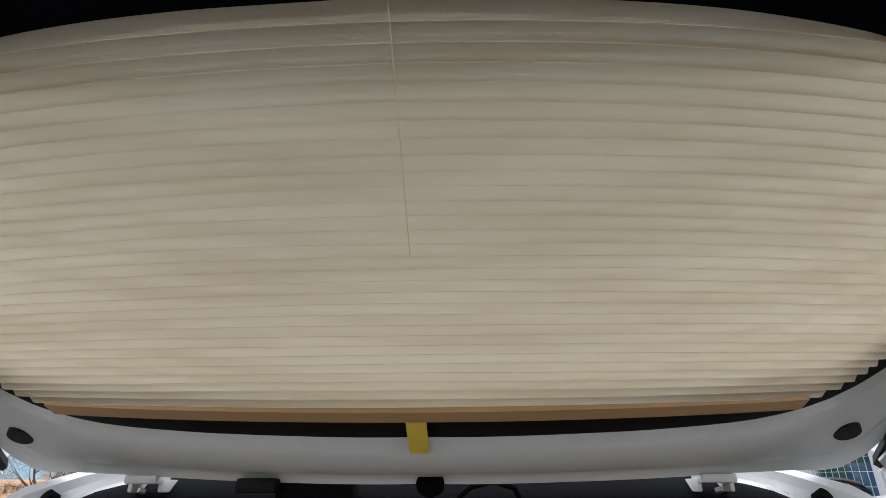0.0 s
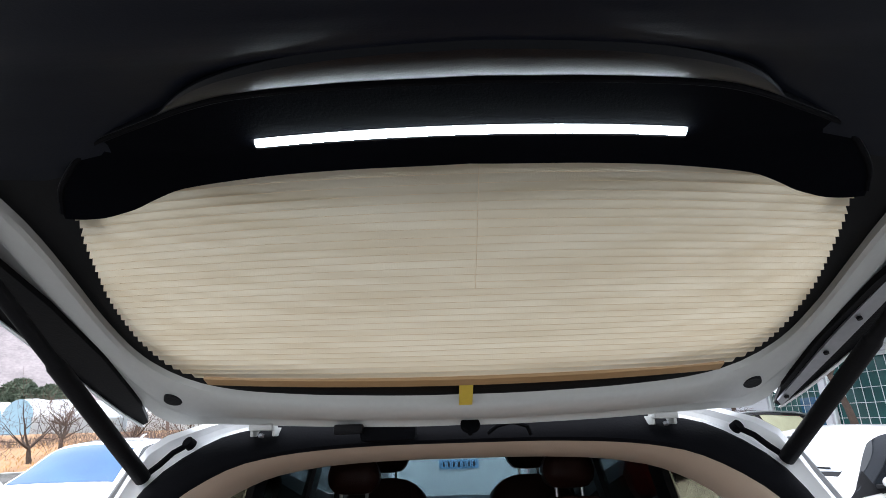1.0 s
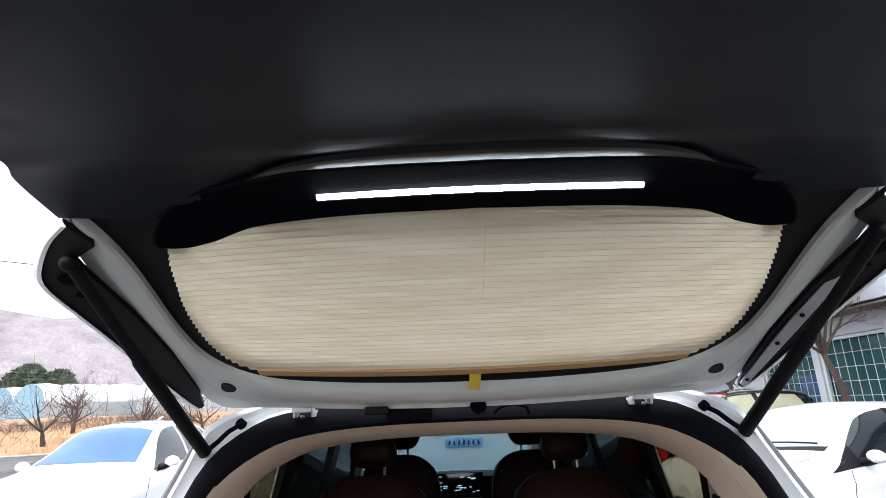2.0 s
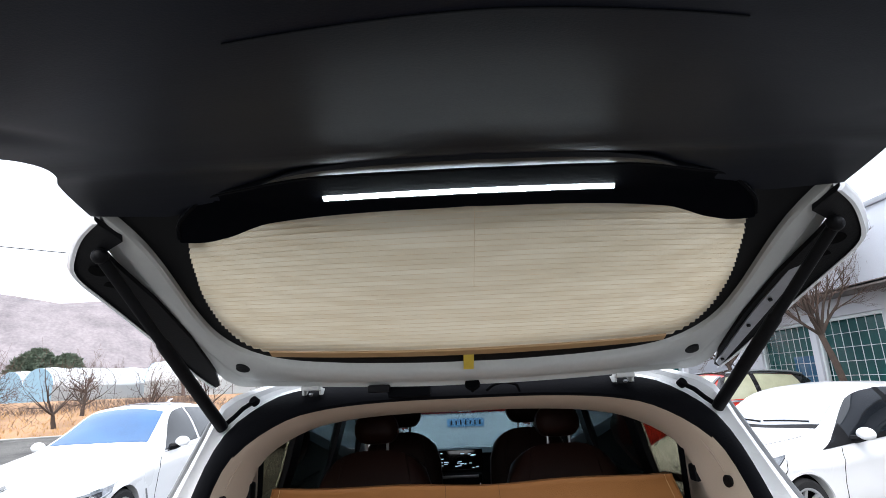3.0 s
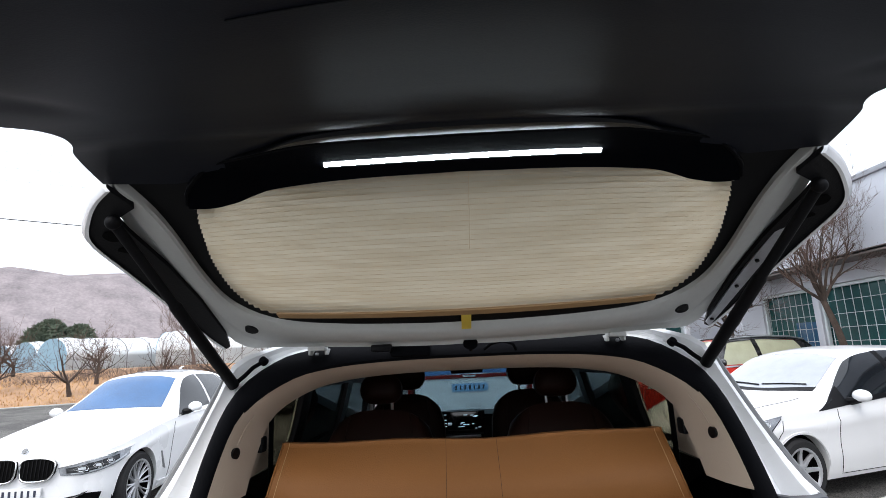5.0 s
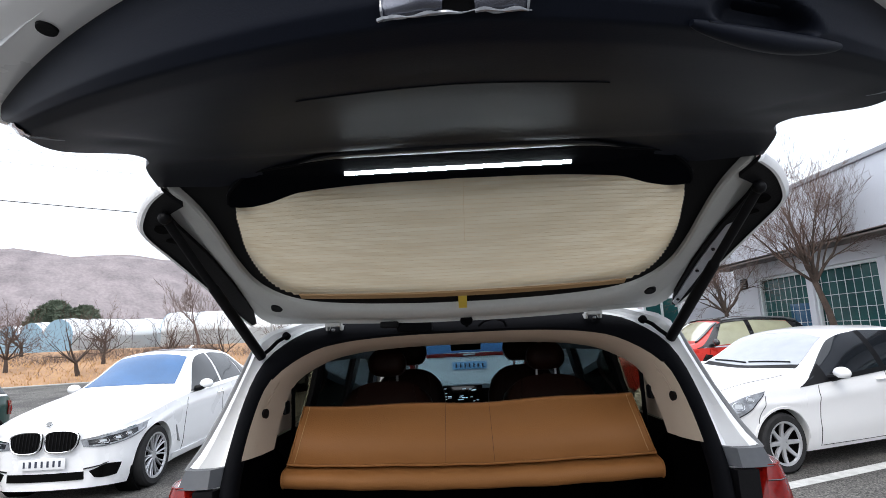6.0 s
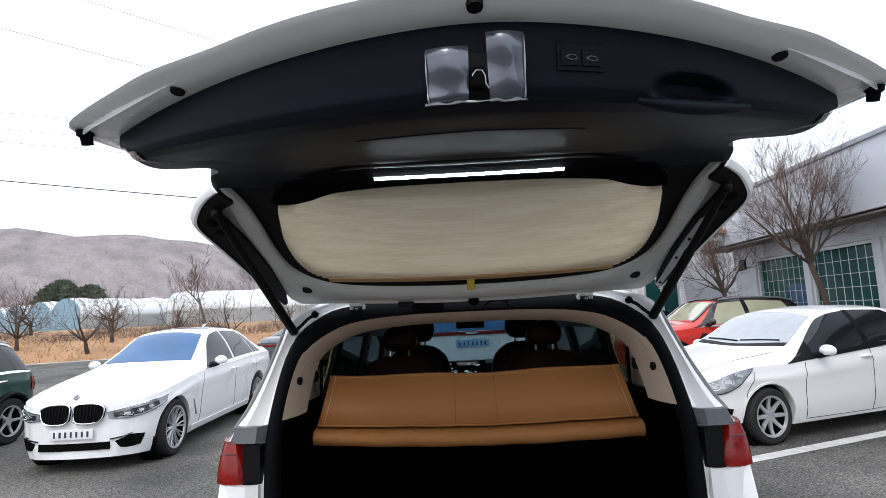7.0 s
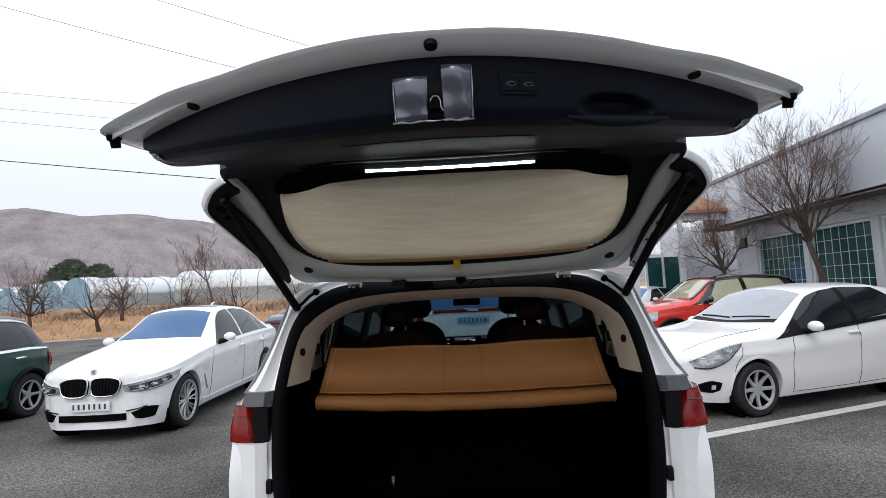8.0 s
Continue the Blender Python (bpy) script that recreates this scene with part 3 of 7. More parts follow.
def seat(x, y, z0, wide, tall, lean=10, head=(0.25, 0.15), lift=0.07):
    """A car seat: backrest with side bolsters and rounded shoulders, headrest on two pins."""
    g = []
    for i in range(15):
        w = i / 14
        row = []
        for j in range(17):
            u = -1 + j / 8
            half = wide / 2 * (1 - 0.08 * w ** 2)
            bol = 0.05 * max(0, abs(u) - 0.6) / 0.4
            drop = 0.085 * abs(u) ** 3.2 * max(0.0, (w - 0.6) / 0.4) ** 1.5
            row.append(Vector((half * u * (1 - 0.10 * max(0.0, w - 0.85) / 0.15), -0.06 * (1 - 0.35 * w) * (1 - abs(u) ** 6) - bol * 0.4 + 0.03 * max(0.0, w - 0.9) / 0.1, tall * w - drop)))
        g.append(row)
    m = pose(x, y, z0, -lean)
    v, f = slab(g, (0, 0.12, 0))
    b = put("seat_back", [m @ p for p in v], f, LEATHER_D, suv, "brown leather seat")
    for u in (3, 13):
        tube("seat_piping", [m @ (g[i][u] + Vector((0, -0.003, 0))) for i in range(3, 15)], 0.003, LEATHER_D, b, n=5)
    if head:
        hw, hh = head
        g = []
        for i in range(9):
            a = -1 + i / 4
            row = []
            for j in range(11):
                u = -1 + j / 5
                shrink = (1 - 0.30 * abs(a) ** 3) * (1 if a < 0 else 1 - 0.10 * a)
                row.append(Vector((hw / 2 * u * shrink, 0.018 - 0.035 * (1 - abs(a) ** 3) * (1 - u ** 4), tall + lift + hh / 2 + hh / 2 * a * (1 - 0.10 * u ** 4))))
            g.append(row)
        v, f = slab(g, (0, 0.075, 0))
        put("headrest", [m @ p for p in v], f, LEATHER_D, b, "brown leather headrest")
        for px in (-0.05, 0.05):
            v, f = tube_mesh([m @ Vector((px, 0.05, tall - 0.05)), m @ Vector((px, 0.05, tall + lift + 0.02))], 0.007)
            put("headrest_pin", v, f, STEEL, b)
    return b


for x in (-0.37, 0.40):
    seat(x, 2.02, 0.62, 0.50, 0.86, 6, (0.24, 0.19), 0.03)
for x in (-0.41, 0.435):
    seat(x, 1.16, 0.62, 0.54, 0.84, 7, (0.20, 0.14), 0.03)
seat(0.0, 1.18, 0.62, 0.22, 0.66, 7, None)

# tailgate: painted frame, black window border, glass
FR_IN = [(0, 0.199), (0.20, 0.207), (0.36, 0.222), (0.52, 0.238), (0.62, 0.226), (0.69, 0.175), (0.717, 0.08), (0.724, -0.02), (0.729, -0.09), (0.740, -0.15), (0.762, -0.20), (0.786, -0.234)]
FR_OUT = [(0, 0.290), (0.24, 0.305), (0.47, 0.342), (0.62, 0.385), (0.72, 0.425), (0.768, 0.40), (0.792, 0.28), (0.815, 0.14), (0.838, 0.04), (0.852, -0.06), (0.850, -0.14), (0.828, -0.185), (0.797, -0.234)]
fi, fo = mirrored(FR_IN, 36), mirrored(FR_OUT, 36)
pressed = []
for a, b in zip(fi, fo):
    row = []
    for w, dz in ((0, 0.0), (0.06, -0.008), (0.25, -0.011), (0.50, -0.010), (0.60, -0.006), (0.66, 0.006), (0.80, 0.009), (0.93, 0.006), (1.0, 0.0)):
        v = a.lerp(b, w)
        v.z = gate(v.x, v.y) + dz
        row.append(v)
    pressed.append(row)
tailgate = put("tailgate", *slab(pressed, (0, 0, 0.045)), PAINT_SHADED, suv, "raised white tailgate with black trim")
BORDER_IN = [(0, 0.10), (0.20, 0.10), (0.36, 0.11), (0.48, 0.12), (0.56, 0.13), (0.62, 0.08), (0.645, 0.0), (0.65, -0.08), (0.635, -0.15), (0.60, -0.22), (0.57, -0.34), (0.52, -0.44)]
FR_TOP = FR_IN + [(0.790, -0.28), (0.765, -0.36), (0.735, -0.44)]
bi = mirrored(BORDER_IN, 36)
put("window_border", *slab(strip(bi, mirrored(FR_TOP, 36), 5, lambda x, y: gate(x, y) + 0.014), (0, 0, 0.012)), FRIT, tailgate, "black glass border")
pane = [[Vector((0.72 * u, y, gate(0.72 * u, y) + 0.040)) for u in np.linspace(-1, 1, 17)] for y in np.linspace(0.22, -0.50, 12)]
w = put("rear_glass", *slab(pane, (0, 0, 0.005)), GLASS_REAR, tailgate, "tinted rear window")
w.visible_shadow = False

# lower inner trim of the tailgate: rows from the window to the lower edge
TRIM_ROWS = [  # y and z in the middle, half width, how far the ends lie forward, how far they lie lower
    (-0.222, 2.062, 0.818, 0.00, -0.030), (-0.36, 2.090, 0.764, 0.00, 0.012), (-0.488, 2.070, 0.708, 0.01, 0.010), (-0.540, 2.054, 0.676, 0.015, 0.006),
    (-0.590, 2.0285, 0.640, 0.02, -0.010), (-0.650, 2.0275, 0.635, 0.03, -0.008), (-0.76, 2.010, 0.650, 0.080, -0.008), (-0.88, 1.983, 0.685, 0.155, -0.020),
    (-1.00, 1.953, 0.715, 0.235, -0.040), (-1.125, 1.934, 0.730, 0.310, -0.060), (-1.165, 1.934, 0.735, 0.335, -0.068), (-1.180, 1.950, 0.735, 0.345, -0.060), (-1.190, 1.990, 0.730, 0.350, -0.035), (-1.197, 2.034, 0.720, 0.350, -0.012)]


def trim_at(s, u, pocket=False):
    """A point of the lower trim: s from 0 at the window to 1 at the edge, u from -1 to 1 across."""
    k = s * (len(TRIM_ROWS) - 1)
    idx = list(range(len(TRIM_ROWS)))
    h = 0.55 if k < 8.6 else 0.12
    y, z, w, bow, drop = [float(np.mean(np.interp([k - h, k - h / 2, k, k + h / 2, k + h], idx, [r[j] for r in TRIM_ROWS]))) for j in range(5)]
    end = max(0.0, (abs(u) - 0.86) / 0.14) ** 2 * math.exp(-((k - 9.8) / 1.6) ** 2)
    p = Vector((w * u * (1 - 0.012 * end), y + bow * abs(u) ** 1.7 + 0.008 * end, z - drop * u * u + 0.020 * end))
    if pocket:
        e = math.hypot((u - 0.455) / 0.118, (k - 11.0) / 0.90)
        p += Vector((0, 0.93, 0.36)) * 0.034 * (lambda q: q * q * (3 - 2 * q))(max(0.0, min(1.0, (1.0 - e) / 0.50)))
        # shallow hollows beside the underside, where the flanks begin
        p.z += 0.006 * math.exp(-((abs(u) - 0.80) / 0.05) ** 2 - ((k - 7.2) / 0.9) ** 2)
    return p


tg = [[trim_at(i / 156, -1 + 2 * j / 220, True) for j in range(221)] for i in range(157)]
put("lower_trim", *slab(tg, (0, 0, 0.04)), TRIM, tailgate, "grained black moulded trim")

# added slabs over the window's upper corners, only to stop light leaking through
for s in (-1, 1):
    g = []
    for i in range(6):
        y = -0.165 - 0.125 * i / 5
        row = []
        for j in range(7):
            x = 0.575 + (0.79 - 0.575) * j / 6
            row.append(Vector((s * x, y, gate(x, y) + 0.026 + 0.012 * i / 5)))
        g.append(row)
    put("corner_light_block", *slab(g, (0, 0, 0.004)), FRIT, tailgate)

RIM_IN = [(0.72 * u, -1.192 + 0.35 * u ** 1.7) for u in np.linspace(0, 1, 8)] + [(0.742, -0.80), (0.745, -0.745)]
RIM_OUT = [(0, -1.250), (0.10, -1.243), (0.20, -1.218), (0.30, -1.180), (0.40, -1.130), (0.53, -1.068), (0.635, -1.000), (0.73, -0.935), (0.80, -0.880), (0.825, -0.835), (0.820, -0.775), (0.80, -0.73)]


def rim_z(x, w):
    """Height of the rim at x, w from 0 at the trim to 1 at the edge."""
    q = min(1.0, abs(x) / 0.70)
    return 2.036 + 0.008 * q + 0.014 * max(w, 0) + 0.02 * max(-w, 0) - 0.005 * math.sin(math.pi * max(w, 0))


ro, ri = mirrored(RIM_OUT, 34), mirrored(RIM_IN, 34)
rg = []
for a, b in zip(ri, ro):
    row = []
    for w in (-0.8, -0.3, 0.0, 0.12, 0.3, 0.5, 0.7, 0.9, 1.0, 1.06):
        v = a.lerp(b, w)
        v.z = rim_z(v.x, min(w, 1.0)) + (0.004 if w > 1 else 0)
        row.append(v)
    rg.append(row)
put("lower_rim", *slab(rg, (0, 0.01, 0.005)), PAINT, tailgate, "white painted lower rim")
# outer skin over the trim
sk = []
for i in range(20):
    row = []
    for j in range(25):
        u = -1 + j / 12
        p = trim_at(i / 19, u)
        row.append(Vector((p.x * (1.05 + 0.05 * i / 19), p.y - 0.018 * (i / 19), max(p.z, 2.06 - 0.03 * u * u) + 0.085 - 0.088 * (i / 19) ** 2)))
    sk.append(row)
put("outer_skin", *slab(sk, (0, 0, 0.012)), PAINT, tailgate)

# side spoilers of the tailgate, with the black inner face, strut and cable
SPOILER = [  # inner and outer edge of the black face, from the trim to the hinge side
    ((0.787, -0.204, 2.064), (0.808, -0.230, 2.080)), ((0.770, -0.186, 2.048), (0.835, -0.208, 2.076)), ((0.800, -0.168, 2.042), (0.868, -0.182, 2.068)), ((0.834, -0.148, 2.034), (0.905, -0.146, 2.052)),
    ((0.836, -0.09, 2.014), (0.956, -0.085, 2.004)), ((0.805, 0.04, 1.950), (0.912, 0.03, 1.940)), ((0.785, 0.20, 1.870), (0.868, 0.20, 1.853)), ((0.775, 0.36, 1.780), (0.828, 0.36, 1.770)), ((0.79, 0.43, 1.745), (0.812, 0.445, 1.738))]
for s in (-1, 1):
    inner, outer = [], []
    for (a, b), (c, d) in zip(SPOILER, SPOILER[1:]):
        for k in range(5):
            inner.append(Vector(a).lerp(Vector(c), k / 5))
            outer.append(Vector(b).lerp(Vector(d), k / 5))
    inner.append(Vector(SPOILER[-1][0]))
    outer.append(Vector(SPOILER[-1][1]))
    for _ in range(4):
        outer = [outer[0]] + [(a + 2 * b + c) / 4 for a, b, c in zip(outer, outer[1:], outer[2:])] + [outer[-1]]
    g = [[a.lerp(b, k / 3) for k in range(4)] for a, b in zip(inner, outer)]
    for row in g:
        for v in row:
            v.x *= s
    sp = put("side_spoiler", *slab(g, (0, -0.004, 0.014)), PLASTIC, tailgate, "black inner face of the side spoiler")
    g2 = [[a + Vector(o) for o in ((0.002, -0.003, -0.004), (0.012, -0.002, 0.007), (0.018, 0.003, 0.020), (0.010, 0.022, 0.040), (-0.03, 0.04, 0.060))] for a in outer]
    for row in g2:
        for v in row:
            v.x *= s
    put("spoiler_skin", *slab(g2, (-s * 0.01, 0, 0)), PAINT, sp)
    for k, at in enumerate(((0.885, -0.085, 2.012), (0.878, -0.03, 1.985))):
        disc("recess", 0.02, 0.012, (s * at[0], at[1], at[2]), (0, 0.4, 1), SHADOWGAP, sp)
    if s > 0:
        a1, b1 = curve([(0.835, -0.03, 1.995), (0.80, 0.18, 1.880), (0.786, 0.41, 1.757)], 10), curve([(0.862, -0.02, 1.985), (0.832, 0.19, 1.868), (0.803, 0.425, 1.746)], 10)
        pl = put("bracket_plate", *slab([[a + Vector((0, -0.003, -0.008)), b + Vector((0, -0.003, -0.008))] for a, b in zip(a1, b1)], (0, 0.002, 0.004)), STEEL, sp, "grey metal strip with three screws")
        for at in ((0.797, 0.385, 1.758), (0.809, 0.225, 1.842), (0.822, 0.12, 1.898)):
            disc("screw", 0.006, 0.006, at, (0, -0.4, -1), PLASTIC, pl, n=10)
    low, high = Vector((s * 0.734, 0.335, 1.620)), Vector((s * 0.839, -0.154, 2.026))
    d = high - low
    st = put("gas_strut", *joined(tube_mesh([low, low + d * 0.55], 0.0175, 14), tube_mesh([low + d * 0.55, low + d * 0.57, high], [0.0175, 0.0135, 0.0135], 14)), PLASTIC, suv, "black power strut")
    bm = bmesh.new()
    bmesh.ops.create_uvsphere(bm, u_segments=12, v_segments=8, radius=0.019, matrix=Matrix.Translation(high))
    part("ball_joint", bm, PLASTIC, st)
    tube("cable", [(s * 0.662, 0.386, 1.690), (s * 0.685, 0.360, 1.672), (s * 0.705, 0.345, 1.648), (s * 0.726, 0.338, 1.630)], 0.007, RUBBER, suv)
    disc("grommet", 0.014, 0.018, (s * 0.660, 0.384, 1.692), (s * 0.3, -0.7, 0.5), RUBBER, suv)
    disc("cap", 0.022, 0.008, (s * 0.660, 0.278, gate(0.66, 0.278) - 0.012), (0, -0.52, -1), PLASTIC, tailgate, "black round cap", n=18)
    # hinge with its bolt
    h = box("hinge", (0.055, 0.05, 0.014), (s * 0.474, 0.352, 1.722), PAINT_SHADED, tailgate, "painted hinge bracket", bevel=0.004, m=None)
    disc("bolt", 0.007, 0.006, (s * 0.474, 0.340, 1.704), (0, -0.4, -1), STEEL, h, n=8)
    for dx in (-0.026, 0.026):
        box("hinge_arm", (0.008, 0.075, 0.020), (s * 0.474 + dx, 0.385, 1.712), PAINT_SHADED, h, bevel=0.003)
    # rubber stops and plugs along the lower rim
    stp = put("rubber_stop", *lathe_mesh([(0.001, -0.006), (0.017, -0.006), (0.017, 0.006), (0.012, 0.010), (0.011, 0.026), (0.001, 0.027)], 16, Matrix.Translation((s * 0.790, -0.855, 2.050)) @ Vector((0, 0.35, -1)).to_track_quat("X", "Z").to_matrix().to_4x4()), RUBBER, tailgate, "black rubber stop")
    disc("plug", 0.013, 0.008, (s * 0.503, -1.034, rim_z(0.503, 0.55) - 0.002), (0, -0.2, -1), PLASTIC, tailgate, n=16)
disc("plug", 0.012, 0.008, (-0.004, -1.232, rim_z(0, 0.7) - 0.002), (0, -0.2, -1), PLASTIC, tailgate, n=16)

# pull handle bracket, knob and wire beside the hinges
tb = box("wiring_boot", (0.13, 0.055, 0.042), (-0.175, 0.330, 1.704), RUBBER, tailgate, "black wiring boot", bevel=0.014)
box("boot_clip", (0.065, 0.04, 0.022), (-0.262, 0.300, 1.712), PLASTIC, tb, bevel=0.006)
kb = put("rubber_knob", *lathe_mesh([(0.001, 0), (0.022, 0), (0.022, 0.008), (0.008, 0.012), (0.006, 0.03), (0.001, 0.03)], 16, Matrix.Translation((0.012, 0.275, 1.716)) @ Vector((0, 0.6, -0.6)).to_track_quat("X", "Z").to_matrix().to_4x4()), RUBBER, tailgate)
tube("wire", [(0.055, 0.33, 1.695), (0.075, 0.315, 1.71), (0.11, 0.31, 1.718), (0.145, 0.32, 1.708), (0.155, 0.34, 1.69)], 0.005, RUBBER, tailgate)

# latch cover in clear film, striker lock, buttons, pull pocket


def face_pt(u, s, off=0.0):
    return trim_at(s, u) + Vector((0, -0.93, -0.36)) * off


for u0, u1, top in ((-0.098, -0.022, 12.25 / 13), (0.016, 0.083, 12.62 / 13)):
    crease = random.Random(int(u0 * 1000))
    ph_ = [crease.uniform(0, 6) for _ in range(4)]
    g = []
    for i in range(15):
        s_ = 10.15 + (top * 13 - 10.15) * i / 14
        flare = 0.10 * (i / 14 - 0.3)
        g.append([face_pt(u0 + (u1 - u0) * (j / 12 + flare * (j / 12 - 0.5)), s_ / 13, 0.013 + 0.008 * math.sin(math.pi * j / 12) + 0.006 * math.exp(-((i - 1.5) / 2.5) ** 2) + 0.0025 * math.sin(5 * j / 12 + ph_[0] + i * 0.25) + 0.0010 * math.sin(0.9 * i + ph_[1])) for j in range(13)])
    fw = put("film_wrap", *slab(g, (0, 0.003, 0.006)), FILM, tailgate, "creased clear film over the latch cover")
    tube("film_edge", [v + Vector((0, -0.003, -0.002 + 0.0012 * math.sin(0.8 * k))) for k, v in enumerate(g[0])], [0.0017 + 0.0008 * math.sin(0.9 * k) for k in range(13)], FILMEDGE, fw, n=5)
    tube("film_edge", [row[-1 if u0 > 0 else 0] + Vector((0, -0.002, -0.001)) for row in g], [0.0010 + 0.0006 * math.sin(0.8 * k) for k in range(15)], FILMEDGE, fw, n=5)
tube("film_lip", [face_pt(-0.103 + 0.190 * k / 24, (10.12 + 0.03 * math.sin(0.9 * k)) / 13, 0.022 + 0.003 * math.sin(1.3 * k)) for k in range(25)], [0.0013 + 0.0008 * math.sin(0.7 * k + 1) for k in range(25)], FILMEDGE, tailgate, "creased edge of clear film", n=5)
g = [[face_pt(-0.095 + 0.175 * j / 8, (10.2 + 1.9 * i / 6) / 13, 0.008) for j in range(9)] for i in range(7)]
put("latch_cover", *slab(g, (0, 0.003, 0.006)), PLASTIC, tailgate, "black latch cover")
lt = box("latch", (0.022, 0.022, 0.030), (-0.003, -1.190, 1.958), SHADOWGAP, tailgate, "steel latch", bevel=0.006)
tube("latch_loop", [(-0.009, -1.198, 1.950), (-0.010, -1.200, 1.960), (-0.005, -1.201, 1.966), (0.003, -1.201, 1.965), (0.007, -1.200, 1.957), (0.007, -1.199, 1.948), (0.011, -1.197, 1.941)], 0.0010, STEEL, lt)
bp = put("button_panel", *slab([[face_pt(0.150 + 0.094 * j / 4, (11.55 + 0.85 * i / 4) / 13, 0.003) for j in range(5)] for i in range(5)], (0, 0.003, 0.006)), TRIM, tailgate, "black panel with two push buttons")
for k in range(2):
    bt = put("button", *slab([[face_pt(0.157 + 0.042 * k + 0.038 * j / 3, (11.72 + 0.50 * i / 3) / 13, 0.005) for j in range(4)] for i in range(4)], (0, 0.002, 0.003)), TRIM, bp)
    sy = [(0.0, 0.12), (0.010, 0.20), (0.020, 0.18), (0.024, 0.08), (0.012, 0.04), (0.0, 0.12)]
    tube("button_symbol", [face_pt(0.165 + 0.042 * k + a, (11.86 + b * (1 if k else 1.1)) / 13, 0.0058) for a, b in sy], 0.0007, GREYPLASTIC, bt, n=4)
lipline = [(0.315 + 0.295 * w, 10.20 - 0.50 * math.sin(math.pi * w) ** 0.8, w) for w in np.linspace(0, 1, 25)]
ph = tube("pull_handle", [face_pt(u, k / 13, 0.004 + 0.008 * math.sin(math.pi * w)) for u, k, w in lipline], [0.0035 + 0.0085 * math.sin(math.pi * w) ** 0.7 for u, k, w in lipline], TRIM, tailgate, "moulded pull handle below a scooped pocket", n=12)
tube("handle_edge", [face_pt(u, (k + 0.22) / 13, 0.006 + 0.007 * math.sin(math.pi * w)) for u, k, w in lipline[2:-2]], 0.0022, SATINTRIM, ph, n=6)
for q in (-1, 1):
    wrap = [[trim_at((8.9 + 1.5 * i / 6) / 13, q * (0.905 + 0.075 * j / 6)) + Vector((0, -0.002, -0.0035 - 0.0012 * math.sin(2.3 * i + 1.7 * j))) for j in range(7)] for i in range(7)]
    fe = put("end_film", *slab(wrap, (0, 0.0008, 0.0015)), FILMDARK, tailgate, "wrinkled protective film at the end of the trim")
    for i in range(11):
        a, b = trim_at((8.3 + 0.10 * i) / 13, q * (0.862 + 0.010 * i)), trim_at((8.75 + 0.06 * i) / 13, q * (0.89 + 0.009 * i))
        tube("film_crease", [a + Vector((0, -0.001, -0.003)), a.lerp(b, 0.5) + Vector((0, -0.001, -0.0045)), b + Vector((0, -0.001, -0.003))], 0.0007, FILMEDGE, fe, n=4)

# hairline tube added along the crease to imitate the LED's thin highlight
tube("highlight_line", [trim_at(8 / 13, u) + Vector((0, 0, -0.0006)) for u in np.linspace(-0.30, 0.27, 30)], 0.0011, SATINTRIM, tailgate, "fine moulded edge across the trim", n=6)

# wheels of the SUV
def wheel_meshes(r_tyre, r_rim, width, spokes, twin):
    """Meshes of a tyre and of a rim with its spokes, lying with the axle along x, the outer face at +x."""
    w = width / 2
    tyre = lathe_mesh([(r_rim, -w), (r_tyre - 0.03, -w), (r_tyre - 0.006, -w + 0.02), (r_tyre, -w + 0.05), (r_tyre, w - 0.05), (r_tyre - 0.006, w - 0.02), (r_tyre - 0.03, w), (r_rim + 0.004, w - 0.004), (r_rim - 0.004, w - 0.02)], 40)
    ringm = lathe_mesh([(r_rim + 0.003, w - 0.012), (r_rim + 0.003, w - 0.002), (r_rim - 0.016, w - 0.006), (r_rim - 0.022, w - 0.024)], 40)
    pieces = [ringm, lathe_mesh([(0.001, w - 0.03), (0.055, w - 0.03), (0.06, w - 0.045), (0.06, w - 0.08), (0.001, w - 0.08)], 20)]
    for k in range(spokes):
        for off in ((-twin, twin) if twin else (0,)):
            a0, a1 = 2 * math.pi * k / spokes + off * 0.35, 2 * math.pi * k / spokes + off
            wd = 0.5 * (r_rim * (0.070 if twin else 0.21))
            g = []
            for t in range(5):
                q = t / 4
                ang, rad = a0 + (a1 - a0) * q, 0.045 + (r_rim - 0.06) * q
                c = Vector((w - 0.032 + 0.02 * q - 0.012 * math.sin(math.pi * q), rad * math.cos(ang), rad * math.sin(ang)))
                sd = Vector((0, -math.sin(ang), math.cos(ang))) * wd * (1.0 - 0.25 * q)
                g.append([c - sd, c + Vector((0.006, 0, 0)), c + sd])
            pieces.append(slab(g, (-0.022, 0, 0)))
    return tyre, joined(*pieces)


def add_wheels(car, places, r_tyre, r_rim, width, spokes, twin, rim_mat=ALLOY):
    tyre, rim = wheel_meshes(r_tyre, r_rim, width, spokes, twin)
    first = None
    for x, y in places:
        m = Matrix.Translation((x, y, r_tyre)) @ (Matrix.Identity(4) if x > 0 else pose(0, 0, 0, 0, 0, 180))
        if first is None:
            # barrel and disc in near-black: shade behind the spokes given as colour
            hub = put("wheel", *lathe_mesh([(0.001, -0.06), (r_rim, -0.06), (r_rim, width / 2 - 0.035), (r_rim - 0.008, width / 2 - 0.035), (r_rim - 0.012, width / 2 - 0.085), (0.001, width / 2 - 0.085)], 32), SHADOWGAP, car)
            ty = put("tyre", *tyre, TYRE, hub)
            rm = put("rim", *rim, rim_mat, hub, "alloy rim")
            first = (hub, ty, rm)
            hub.matrix_basis = m
        else:
            h = share(first[0], m, car)
            share(first[1], Matrix.Identity(4), h)
            share(first[2], Matrix.Identity(4), h)


